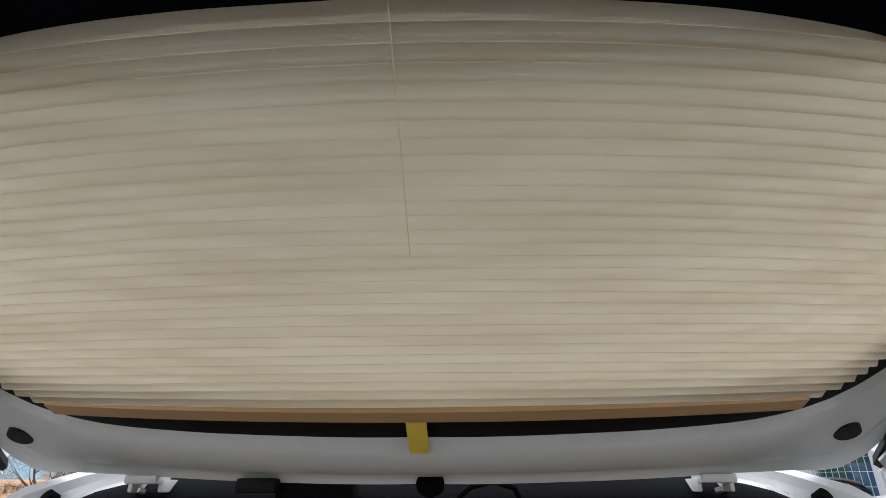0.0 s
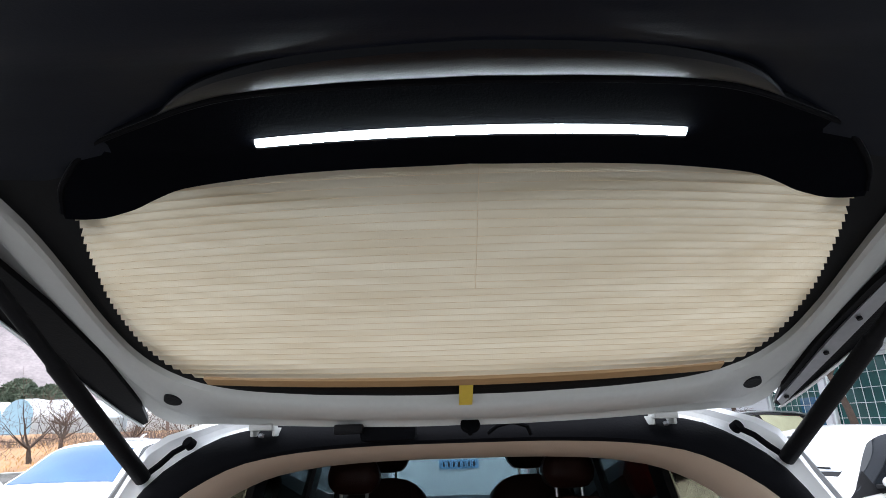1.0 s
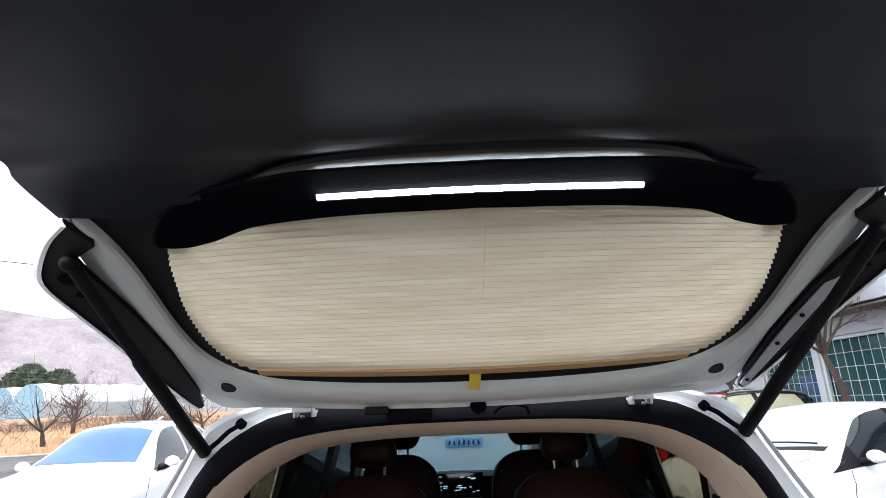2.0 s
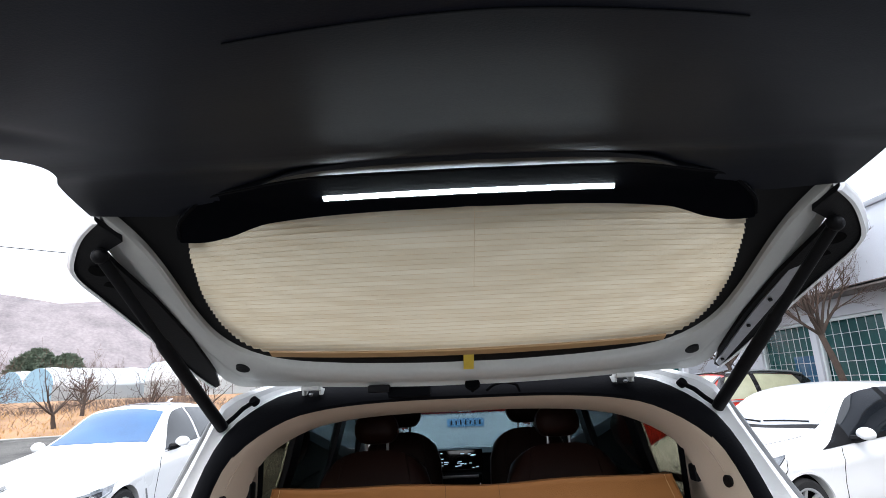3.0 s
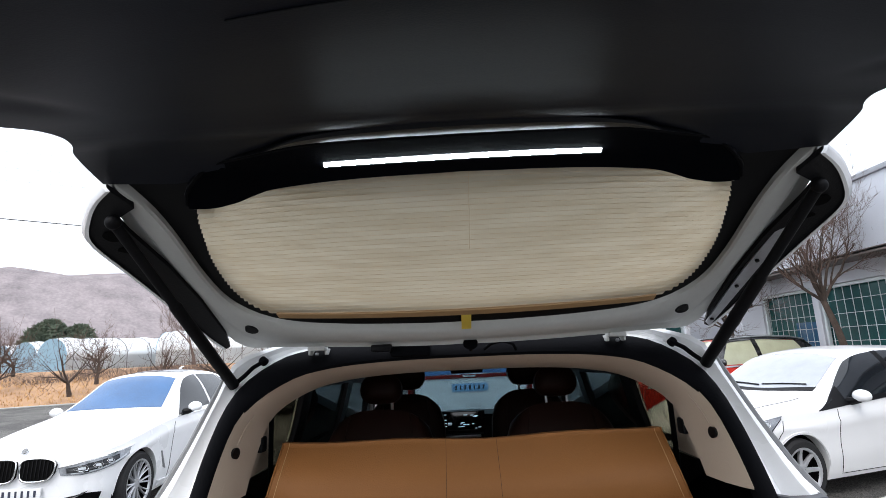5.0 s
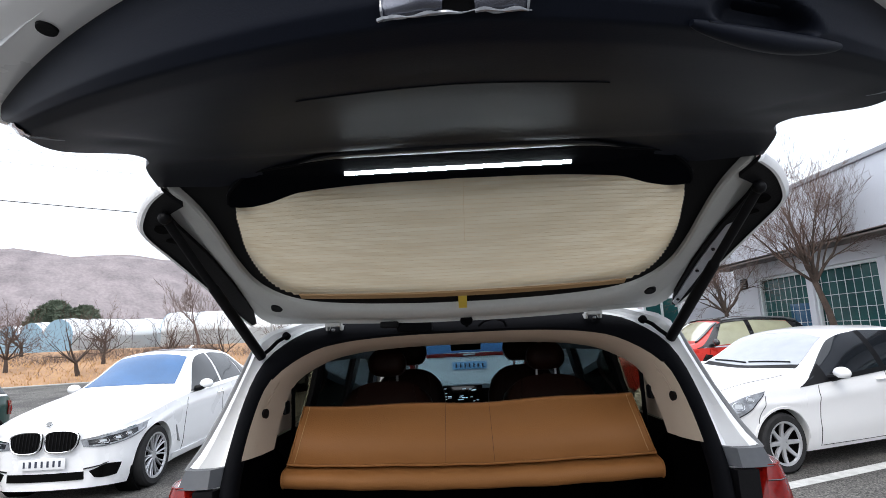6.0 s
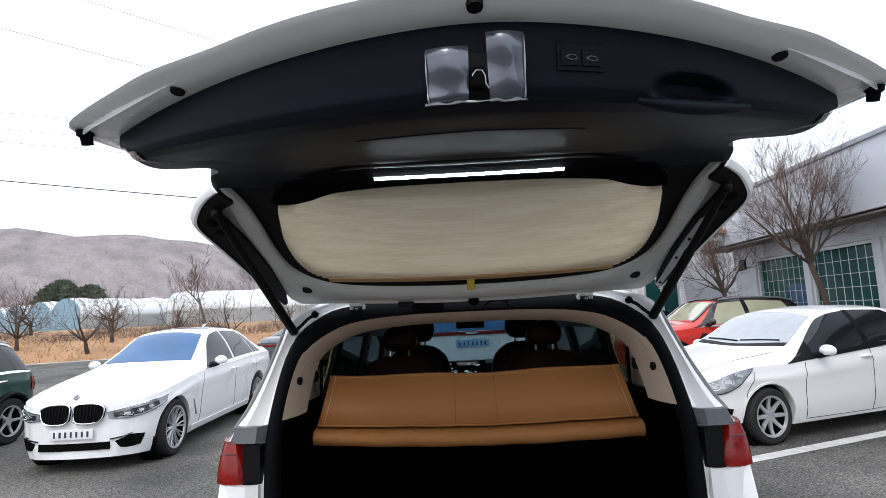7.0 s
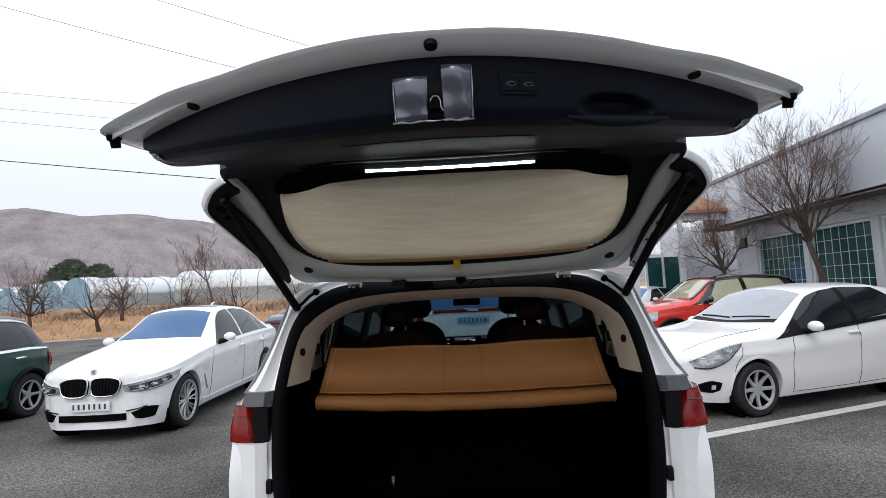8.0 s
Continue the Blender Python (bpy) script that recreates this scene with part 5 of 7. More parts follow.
# white saloon, nose towards the rear of the SUV
def white_saloon(at):
    car = empty("car", at, "white saloon car with twin black grilles, parked on asphalt", "car", "parked cars")
    L, ra = 4.80, 0.372
    sh = Shape(L, [(0, 0.16), (0.012, 0.32), (0.035, 0.46), (0.07, 0.585), (0.13, 0.705), (0.22, 0.795), (0.38, 0.865), (0.7, 0.895), (1.4, 0.90), (3.95, 0.90), (4.45, 0.86), (4.7, 0.76), (4.8, 0.64)],
               [(0, 0.165), (0.4, 0.145), (0.9, 0.15), (1.3, 0.18), (3.3, 0.19), (4.1, 0.22), (4.8, 0.32)],
               [(0, 0.70), (0.08, 0.735), (0.25, 0.775), (0.56, 0.83), (1.06, 0.905), (1.46, 0.945), (2.46, 0.975), (3.46, 1.01), (4.26, 1.015), (4.66, 0.97), (4.8, 0.86)],
               [(0, 0.735), (0.04, 0.79), (0.12, 0.83), (0.3, 0.875), (0.76, 0.95), (1.36, 1.035), (1.48, 1.07), (2.11, 1.45), (2.31, 1.505), (2.76, 1.535), (3.26, 1.515), (3.61, 1.445), (4.21, 1.15), (4.36, 1.12), (4.71, 1.09), (4.8, 0.95)],
               [(0, 0.14), (0.03, 0.38), (0.08, 0.53), (0.3, 0.665), (0.76, 0.715), (1.36, 0.74), (1.51, 0.70), (2.16, 0.56), (2.66, 0.55), (3.26, 0.545), (3.66, 0.565), (4.21, 0.64), (4.66, 0.66), (4.8, 0.58)],
               [(0.705, 0.335), (3.68, 0.335)], ra)
    put("body", *sh.body(), PAINT, car)
    wells(car, [(0.705, 0.335, L), (3.68, 0.335, L)], ra, 0.90)
    put("windscreen", *sh.patch(sh.over, [(1.52, -0.94), (1.50, 0), (1.52, 0.94)], [(2.13, -0.92), (2.16, 0), (2.13, 0.92)], 19, 9, 0.006), PANE_BLUE, car, "blue-tinted windscreen")
    put("rear_window", *sh.patch(sh.over, [(3.60, -0.9), (3.56, 0), (3.60, 0.9)], [(4.19, -0.88), (4.22, 0), (4.19, 0.88)], 15, 7, 0.006), PANE_DARK, car)
    put("sunroof", *sh.patch(sh.over, [(2.41, -0.75), (2.41, 0.75)], [(3.16, -0.75), (3.16, 0.75)], 11, 6, 0.004), PANE_DARK, car)
    both("side_window", sh, sh.house, [(1.58, 0.05), (1.78, 0.44), (2.00, 0.76), (2.22, 0.90)], [(2.56, 0.05), (2.56, 0.35), (2.56, 0.65), (2.56, 0.93)], PANE_DARK, car, "dark side window", n=14, m=10)
    both("side_window", sh, sh.house, [(2.64, 0.06), (3.48, 0.06)], [(2.62, 0.90), (3.28, 0.86)], PANE_DARK, car, "dark side window")
    both("side_window", sh, sh.house, [(3.53, 0.06), (3.88, 0.10)], [(3.34, 0.84), (3.46, 0.72)], PANE_DARK, car, "dark side window")
    both("window_trim", sh, sh.house, [(1.52, -0.02), (3.92, -0.02)], [(1.56, 0.05), (3.90, 0.06)], CHROME, car, n=20, m=3, out=0.008)
    # nose: twin grilles, badge, lamps, intakes
    front = -L / 2
    for k in (-1, 1):
        outl = [(0.022, 0.69), (0.036, 0.730), (0.10, 0.750), (0.26, 0.748), (0.36, 0.722), (0.385, 0.685), (0.365, 0.605), (0.315, 0.555), (0.22, 0.538), (0.085, 0.545), (0.036, 0.585)]
        lean = Matrix.Translation((0, front - 0.034, 0.65)) @ pose(0, 0, 0, -6, 0, k * 3) @ Matrix.Translation((0, 0, -0.65))
        gr = prism("grille", [(k * x, z) for x, z in (outl if k > 0 else outl[::-1])], 0.05, SHADOWGAP, car, "black twin grille in a chrome frame", m=lean)
        ring = [Vector((k * x, -0.004, z)) for x, z in outl + outl[:2]]
        put("grille_frame", *tube_mesh([lean @ v for v in curve([tuple(q) for q in ring], 44)], 0.0085, 6), CHROME, gr)
        for i in range(8):
            x = 0.070 + 0.28 * i / 7
            zt, zb = float(np.interp(x, [0.03, 0.10, 0.26, 0.385], [0.69, 0.740, 0.738, 0.685])), float(np.interp(x, [0.03, 0.09, 0.22, 0.315, 0.385], [0.64, 0.553, 0.548, 0.57, 0.67]))
            part("slat", box_bm((0.009, 0.014, zt - zb), 0.003, (k * x, -0.002, (zt + zb) / 2), m=lean), PLASTIC, gr)
    both("headlamp", sh, sh.side, [(0.028, 0.575), (0.10, 0.565), (0.26, 0.610), (0.46, 0.682)], [(0.026, 0.645), (0.10, 0.680), (0.26, 0.720), (0.52, 0.762)], LAMPGREY, car, "swept-back headlamp", n=18, m=8, out=0.008)
    both("lamp_housing", sh, sh.side, [(0.04, 0.592), (0.12, 0.585), (0.24, 0.620), (0.34, 0.655)], [(0.04, 0.638), (0.12, 0.664), (0.24, 0.690), (0.34, 0.708)], DARKLENS, car, n=12, m=5, out=0.011)
    both("running_light", sh, sh.side, [(0.05, 0.580), (0.14, 0.586), (0.30, 0.640), (0.42, 0.682)], [(0.05, 0.590), (0.14, 0.598), (0.30, 0.652), (0.42, 0.692)], CLEARLENS, car, n=14, m=2, out=0.015)
    for s0, z0 in ((0.085, 0.622), (0.165, 0.638), (0.250, 0.662)):
        for k in (-1, 1):
            ringp = [sh.side(s0 + 0.030 * math.cos(a), z0 + 0.026 * math.sin(a)) for a in np.linspace(0, 2 * math.pi, 7)]
            put("lamp_ring", *tube_mesh([Vector((k * (v.x + 0.012), v.y - 0.008, v.z)) for v in ringp], 0.004, 5), CHROME, car)
        both("lamp_light", sh, sh.side, [(s0 - 0.016, z0 - 0.012), (s0 + 0.016, z0 - 0.012)], [(s0 - 0.016, z0 + 0.012), (s0 + 0.016, z0 + 0.012)], CLEARLENS, car, n=5, m=4, out=0.014)
    both("lamp_brow", sh, sh.side, [(0.026, 0.643), (0.10, 0.678), (0.26, 0.718), (0.56, 0.763)], [(0.026, 0.651), (0.10, 0.688), (0.26, 0.728), (0.57, 0.771)], CHROME, car, n=16, m=2, out=0.012)
    disc("badge", 0.041, 0.012, (0, front + 0.045, 0.822), (0, -0.55, 0.8), CHROME, car, "round badge", n=24)
    disc("badge_centre", 0.030, 0.014, (0, front + 0.043, 0.824), (0, -0.55, 0.8), GREYPLASTIC, car, n=24)
    put("lower_intake", *slab([[Vector((x, front - 0.010 + 0.16 * x * x + 0.25 * max(0, abs(x) - 0.25) ** 2, z)) for z in (0.252, 0.29, 0.33)] for x in np.linspace(-0.43, 0.43, 21)], (0, 0.05, 0)), SHADOWGAP, car, "black lower intake")
    both("side_intake", sh, sh.side, [(0.070, 0.262), (0.12, 0.248), (0.195, 0.262)], [(0.050, 0.330), (0.11, 0.382), (0.210, 0.375)], SHADOWGAP, car, "black side air intake", n=12, m=4, out=0.006)
    both("intake_blade", sh, sh.side, [(0.035, 0.350), (0.12, 0.390)], [(0.035, 0.364), (0.13, 0.404)], GLOSSBLACK, car, n=8, m=2, out=0.016)
    both("fender_vent", sh, sh.side, [(1.22, 0.40), (1.28, 0.38)], [(1.14, 0.60), (1.16, 0.60)], GREYPLASTIC, car, n=6, m=3, out=0.005)
    both("sill_skirt", sh, sh.side, [(1.14, 0.215), (3.26, 0.215)], [(1.14, 0.275), (3.26, 0.290)], PAINT, car, n=20, m=3, out=0.022)
    both("tail_lamp", sh, sh.side, [(4.48, 0.78), (4.76, 0.76)], [(4.41, 0.90), (4.76, 0.87)], REDLENS, car, n=8, m=4, out=0.008)
    plate_on(car, Matrix.Translation((0, front - 0.022, 0.430)))
    wing_mirror(sh, car, 1.79, 1.0, PAINT)
    for s in (2.48, 3.44):
        door_handle(sh, car, s, 0.865, PAINT)
    seam(sh, car, [(1.36, 0.25), (1.38, 0.5), (1.42, 0.8), (1.48, 0.90)], sh.side)
    seam(sh, car, [(2.60, 0.25), (2.60, 0.5), (2.60, 0.9)], sh.side)
    seam(sh, car, [(3.48, 0.45), (3.54, 0.6), (3.56, 0.93)], sh.side)
    seam(sh, car, [(1.36, 0.235), (2.2, 0.235), (3.1, 0.25)], sh.side)
    tube("roof_fin", [(0, L / 2 - 1.55, 1.52), (0, L / 2 - 1.48, 1.56), (0, L / 2 - 1.40, 1.57)], [0.02, 0.014, 0.008], PAINT, car)
    add_wheels(car, [(0.765, 0.705 - L / 2), (-0.765, 0.705 - L / 2), (0.765, 3.68 - L / 2), (-0.765, 3.68 - L / 2)], 0.335, 0.250, 0.235, 10, 0.13)
    return car


def white_hatchback(at):
    car = empty("car", at, "small white hatchback parked beside a painted bay line", "car", "parked cars")
    L, ra = 4.05, 0.345
    sh = Shape(L, [(0, 0.44), (0.05, 0.58), (0.12, 0.68), (0.25, 0.765), (0.5, 0.825), (0.9, 0.855), (1.5, 0.86), (3.3, 0.86), (3.8, 0.80), (4.0, 0.70), (4.05, 0.62)],
               [(0, 0.21), (0.4, 0.18), (1.2, 0.18), (3.0, 0.19), (3.6, 0.22), (4.05, 0.34)],
               [(0, 0.60), (0.10, 0.69), (0.3, 0.79), (0.55, 0.845), (0.8, 0.85), (1.1, 0.845), (1.5, 0.882), (2.2, 0.935), (3.3, 1.015), (3.9, 1.01), (4.05, 0.90)],
               [(0, 0.64), (0.06, 0.74), (0.2, 0.83), (0.5, 0.915), (0.95, 0.970), (1.24, 1.015), (1.86, 1.375), (2.10, 1.435), (2.5, 1.465), (3.1, 1.45), (3.6, 1.37), (3.95, 1.08), (4.05, 0.95)],
               [(0, 0.36), (0.15, 0.56), (0.5, 0.68), (0.95, 0.735), (1.2, 0.725), (1.8, 0.60), (2.05, 0.575), (2.5, 0.565), (3.3, 0.55), (3.9, 0.56), (4.05, 0.5)],
               [(0.80, 0.305), (3.37, 0.305)], ra)
    put("body", *sh.body(), PAINT_PEARL, car)
    wells(car, [(0.80, 0.305, L), (3.37, 0.305, L)], ra, 0.86)
    put("windscreen", *sh.patch(sh.over, [(1.36, -0.93), (1.25, 0), (1.36, 0.93)], [(1.88, -0.93), (1.95, 0), (1.88, 0.93)], 19, 9, 0.006), PANE_PALE, car, "pale misted windscreen")
    both("side_window", sh, sh.house, [(1.13, 0.05), (1.36, 0.46), (1.60, 0.76), (1.86, 0.91)], [(2.36, 0.05), (2.36, 0.35), (2.36, 0.65), (2.36, 0.93)], PANE_DARK, car, "dark side window", n=14, m=12)
    both("side_window", sh, sh.house, [(2.45, 0.05), (2.45, 0.93)], [(3.30, 0.10), (3.24, 0.5), (3.06, 0.88)], PANE_DARK, car, "dark side window", n=12, m=8)
    both("window_pillar", sh, sh.house, [(2.36, 0.04), (2.45, 0.04)], [(2.36, 0.94), (2.45, 0.94)], PLASTIC, car, n=4, m=5, out=0.007)
    both("window_trim", sh, sh.house, [(1.10, -0.02), (3.34, -0.02)], [(1.12, 0.05), (3.32, 0.06)], PLASTIC, car, n=22, m=3, out=0.008)
    both("mirror_corner", sh, sh.house, [(1.13, 0.04), (1.30, 0.36), (1.44, 0.56)], [(1.52, 0.04), (1.52, 0.3), (1.52, 0.62)], PLASTIC, car, "black corner piece by the mirror", n=10, m=5, out=0.008)
    lamp = both("headlamp", sh, sh.side, [(0.10, 0.585), (0.24, 0.590), (0.40, 0.665), (0.60, 0.815)], [(0.07, 0.655), (0.22, 0.735), (0.40, 0.800), (0.62, 0.838)], LAMPGREY, car, "clear wrap-round headlamp", n=20, m=8, out=0.008)
    for s0, z0, w0 in ((0.17, 0.655, 0.050), (0.30, 0.705, 0.056), (0.43, 0.770, 0.040)):
        for k in (-1, 1):
            ringp = [sh.side(s0 + w0 * math.cos(a), z0 + 0.72 * w0 * math.sin(a)) for a in np.linspace(0, 2 * math.pi, 21)]
            put("lamp_ring", *tube_mesh([Vector((k * (v.x + 0.012), v.y - 0.004, v.z)) for v in ringp], 0.003, 6), CHROME, car)
        both("lamp_light", sh, sh.side, [(s0 - 0.6 * w0, z0 - 0.40 * w0), (s0 + 0.6 * w0, z0 - 0.40 * w0)], [(s0 - 0.6 * w0, z0 + 0.40 * w0), (s0 + 0.6 * w0, z0 + 0.40 * w0)], CLEARLENS, car, n=6, m=5, out=0.013)
    both("lamp_rim", sh, sh.side, [(0.10, 0.578), (0.24, 0.582), (0.40, 0.657), (0.60, 0.808)], [(0.10, 0.586), (0.24, 0.591), (0.40, 0.666), (0.60, 0.816)], SHADOWGAP, car, n=20, m=2, out=0.010)
    both("fog_pocket", sh, sh.side, [(0.14, 0.322), (0.24, 0.308), (0.32, 0.335)], [(0.12, 0.400), (0.22, 0.440), (0.34, 0.415)], SHADOWGAP, car, "black fog lamp pocket", n=12, m=4)
    both("fog_lamp", sh, sh.side, [(0.23, 0.345), (0.27, 0.345)], [(0.23, 0.395), (0.27, 0.395)], CLEARLENS, car, n=5, m=4, out=0.014)
    prism("grille", [(-0.40, 0.60), (-0.36, 0.55), (0.36, 0.55), (0.40, 0.60), (0.30, 0.625), (-0.30, 0.625)], 0.05, SHADOWGAP, car, "narrow black grille", m=Matrix.Translation((0, -L / 2 - 0.012, 0)), bevel=0.004)
    prism("lower_intake", [(-0.34, 0.37), (-0.30, 0.26), (0.30, 0.26), (0.34, 0.37)], 0.05, SHADOWGAP, car, m=Matrix.Translation((0, -L / 2 - 0.010, 0)), bevel=0.004)
    disc("badge", 0.042, 0.012, (0, -L / 2 + 0.03, 0.71), (0, -0.7, 0.7), CHROME, car, "oval badge", n=20)
    plate_on(car, Matrix.Translation((0, -L / 2 - 0.018, 0.46)), seed=4)
    wing_mirror(sh, car, 1.58, 0.925, PAINT_PEARL, (0.19, 0.11, 0.13))
    for s in (2.32, 3.22):
        door_handle(sh, car, s, 0.855, PAINT_PEARL)
    seam(sh, car, [(1.34, 0.22), (1.32, 0.5), (1.34, 0.75), (1.36, 0.85)], sh.side)
    seam(sh, car, [(2.40, 0.22), (2.42, 0.6), (2.41, 0.94)], sh.side)
    seam(sh, car, [(3.10, 0.50), (3.24, 0.7), (3.32, 1.0)], sh.side)
    seam(sh, car, [(1.36, 0.225), (2.2, 0.225), (3.0, 0.24)], sh.side)
    seam(sh, car, [(0.62, 0.79), (0.585, 0.70), (0.52, 0.60), (0.50, 0.52)], sh.side)
    seam(sh, car, [(0.10, 0.80), (0.30, 0.88), (0.60, 0.93), (1.05, 0.97)], lambda a, b: sh.over(a, 0.93))
    put("cowl", *sh.patch(sh.over, [(1.29, -0.93), (1.18, 0), (1.29, 0.93)], [(1.37, -0.94), (1.26, 0), (1.37, 0.94)], 19, 4, 0.004), PLASTIC, car, "black cowl below the windscreen")
    both("arch_lip", sh, sh.side, [(0.80 + 0.350 * math.cos(a), 0.305 + 0.350 * math.sin(a)) for a in np.linspace(0.05, 3.09, 12)], [(0.80 + 0.372 * math.cos(a), 0.305 + 0.372 * math.sin(a)) for a in np.linspace(0.05, 3.09, 12)], PAINT_PEARL, car, n=30, m=3, out=0.010)
    wp = [sh.over(1.38 - 0.08 * (1 - abs(u)), u) + Vector((0, 0, 0.014)) for u in (-0.75, -0.4, 0.0)]
    tube("wiper", wp, 0.010, PLASTIC, car, n=6)
    tube("wiper", [sh.over(1.39 - 0.08 * (1 - abs(u)), u) + Vector((0, 0, 0.014)) for u in (0.05, 0.4, 0.78)], 0.008, PLASTIC, car, n=6)
    add_wheels(car, [(0.738, 0.80 - L / 2), (-0.738, 0.80 - L / 2), (0.738, 3.37 - L / 2), (-0.738, 3.37 - L / 2)], 0.305, 0.218, 0.20, 8, 0.0)
    return car


def small_hatch(at, paint, roof_paint, label, glass_mat):
    """A short upright car with a contrasting roof and dark wheel arches."""
    car = empty("car", at, label, "car", "parked cars")
    L, ra = 4.05, 0.365
    sh = Shape(L, [(0, 0.50), (0.06, 0.66), (0.15, 0.77), (0.35, 0.85), (0.8, 0.885), (3.3, 0.885), (3.75, 0.85), (3.98, 0.76), (4.05, 0.66)],
               [(0, 0.24), (0.4, 0.21), (3.4, 0.21), (4.05, 0.34)],
               [(0, 0.68), (0.15, 0.80), (0.5, 0.905), (1.1, 0.965), (1.6, 0.99), (3.4, 1.02), (3.9, 0.99), (4.05, 0.88)],
               [(0, 0.72), (0.1, 0.86), (0.4, 0.98), (1.15, 1.06), (1.30, 1.10), (1.78, 1.46), (1.95, 1.51), (2.6, 1.545), (3.4, 1.50), (3.65, 1.44), (3.98, 1.02), (4.05, 0.92)],
               [(0, 0.42), (0.2, 0.64), (0.6, 0.74), (1.2, 0.76), (1.4, 0.72), (1.9, 0.61), (2.6, 0.60), (3.5, 0.60), (3.9, 0.64), (4.05, 0.58)],
               [(0.78, 0.325), (3.42, 0.325)], ra)
    put("body", *sh.body(), paint, car)
    wells(car, [(0.78, 0.325, L), (3.42, 0.325, L)], ra, 0.885)
    put("roof", *sh.patch(sh.over, [(1.92, -1.0), (1.90, 0), (1.92, 1.0)], [(3.74, -1.0), (3.78, 0), (3.74, 1.0)], 17, 16, 0.026, 0.03), roof_paint, car, "contrasting roof panel")
    put("windscreen", *sh.patch(sh.over, [(1.32, -0.91), (1.28, 0), (1.32, 0.91)], [(1.80, -0.91), (1.82, 0), (1.80, 0.91)], 17, 7, 0.006), glass_mat, car, "windscreen")
    put("rear_window", *sh.patch(sh.over, [(3.70, -0.9), (3.70, 0.9)], [(3.93, -0.88), (3.93, 0.88)], 9, 5, 0.006), PANE_DARK, car)
    both("side_window", sh, sh.house, [(1.58, 0.05), (2.42, 0.05)], [(1.90, 0.90), (2.42, 0.92)], glass_mat, car, "side window")
    both("side_window", sh, sh.house, [(2.52, 0.05), (3.50, 0.08)], [(2.52, 0.92), (3.36, 0.88)], glass_mat, car, "side window")
    both("window_pillar", sh, sh.house, [(2.42, 0.03), (2.52, 0.03)], [(2.42, 0.95), (2.52, 0.95)], GLOSSBLACK, car, n=4, m=5, out=0.008)
    both("front_pillar", sh, sh.over, [(1.30, 0.90), (1.84, 0.90)], [(1.24, 1.0), (1.84, 1.0)], GLOSSBLACK, car, n=16, m=6, out=0.022)
    both("window_pillar", sh, sh.house, [(1.20, -0.02), (1.58, 0.03)], [(1.76, 1.0), (1.92, 0.95)], GLOSSBLACK, car, n=10, m=10, out=0.016)
    both("window_pillar", sh, sh.house, [(3.50, 0.03), (3.80, 0.06)], [(3.36, 0.95), (3.64, 0.95)], GLOSSBLACK if glass_mat is PANE_WARM else PANE_DARK, car, n=4, m=5, out=0.008)
    both("roof_edge", sh, sh.house, [(1.88, 0.90), (2.6, 0.91), (3.66, 0.90)], [(1.90, 1.0), (2.6, 1.0), (3.74, 1.0)], roof_paint, car, n=20, m=3, out=0.020)
    both("window_trim", sh, sh.house, [(1.34, -0.03), (3.84, -0.03)], [(1.36, 0.02), (3.82, 0.03)], CHROME, car, n=18, m=3, out=0.009)
    both("side_vent", sh, sh.side, [(1.28, 0.74), (1.44, 0.70)], [(1.36, 0.86), (1.50, 0.84)], GLOSSBLACK, car, "black side vent with chrome edge", n=6, m=4, out=0.012)
    both("headlamp", sh, sh.side, [(0.10, 0.66), (0.42, 0.70)], [(0.16, 0.84), (0.46, 0.88)], CLEARLENS, car, "large headlamp", n=8, m=6, out=0.012)
    both("tail_lamp", sh, sh.side, [(3.86, 0.72), (4.02, 0.70)], [(3.84, 0.92), (3.98, 0.90)], REDLENS, car, "red tail lamp with chrome ring", n=8, m=6, out=0.014)
    for k in (-1, 1):
        for c in (0.78, 3.42):
            arc = [sh.side(c + (ra + 0.025) * math.cos(a), max(0.26, 0.325 + (ra + 0.025) * math.sin(a))) for a in np.linspace(0.0, math.pi, 25)]
            put("arch_trim", *tube_mesh([Vector((k * (v.x + 0.006), v.y, v.z)) for v in arc], 0.034, 8), PLASTIC, car)
    both("sill_trim", sh, sh.side, [(1.14, 0.215), (2.94, 0.215)], [(1.14, 0.32), (2.94, 0.32)], PLASTIC, car, n=14, m=3, out=0.014)
    for k in (-1, 1):
        rail = [sh.house(s, 1.0) + Vector((0, 0, 0.045)) for s in (1.95, 2.3, 2.8, 3.3, 3.6)]
        put("roof_rail", *tube_mesh([Vector((k * v.x, v.y, v.z)) for v in rail], 0.016, 8), STEEL, car)
    wing_mirror(sh, car, 1.56, 1.03, GLOSSBLACK, (0.19, 0.11, 0.14))
    for s in (2.30, 3.20):
        door_handle(sh, car, s, 0.90, CHROME)
    seam(sh, car, [(1.40, 0.25), (1.42, 0.6), (1.48, 0.95)], sh.side)
    seam(sh, car, [(2.46, 0.25), (2.47, 0.6), (2.47, 0.98)], sh.side)
    add_wheels(car, [(0.775, 0.78 - L / 2), (-0.775, 0.78 - L / 2), (0.775, 3.42 - L / 2), (-0.775, 3.42 - L / 2)], 0.325, 0.215, 0.205, 5, 0.0)
    return car


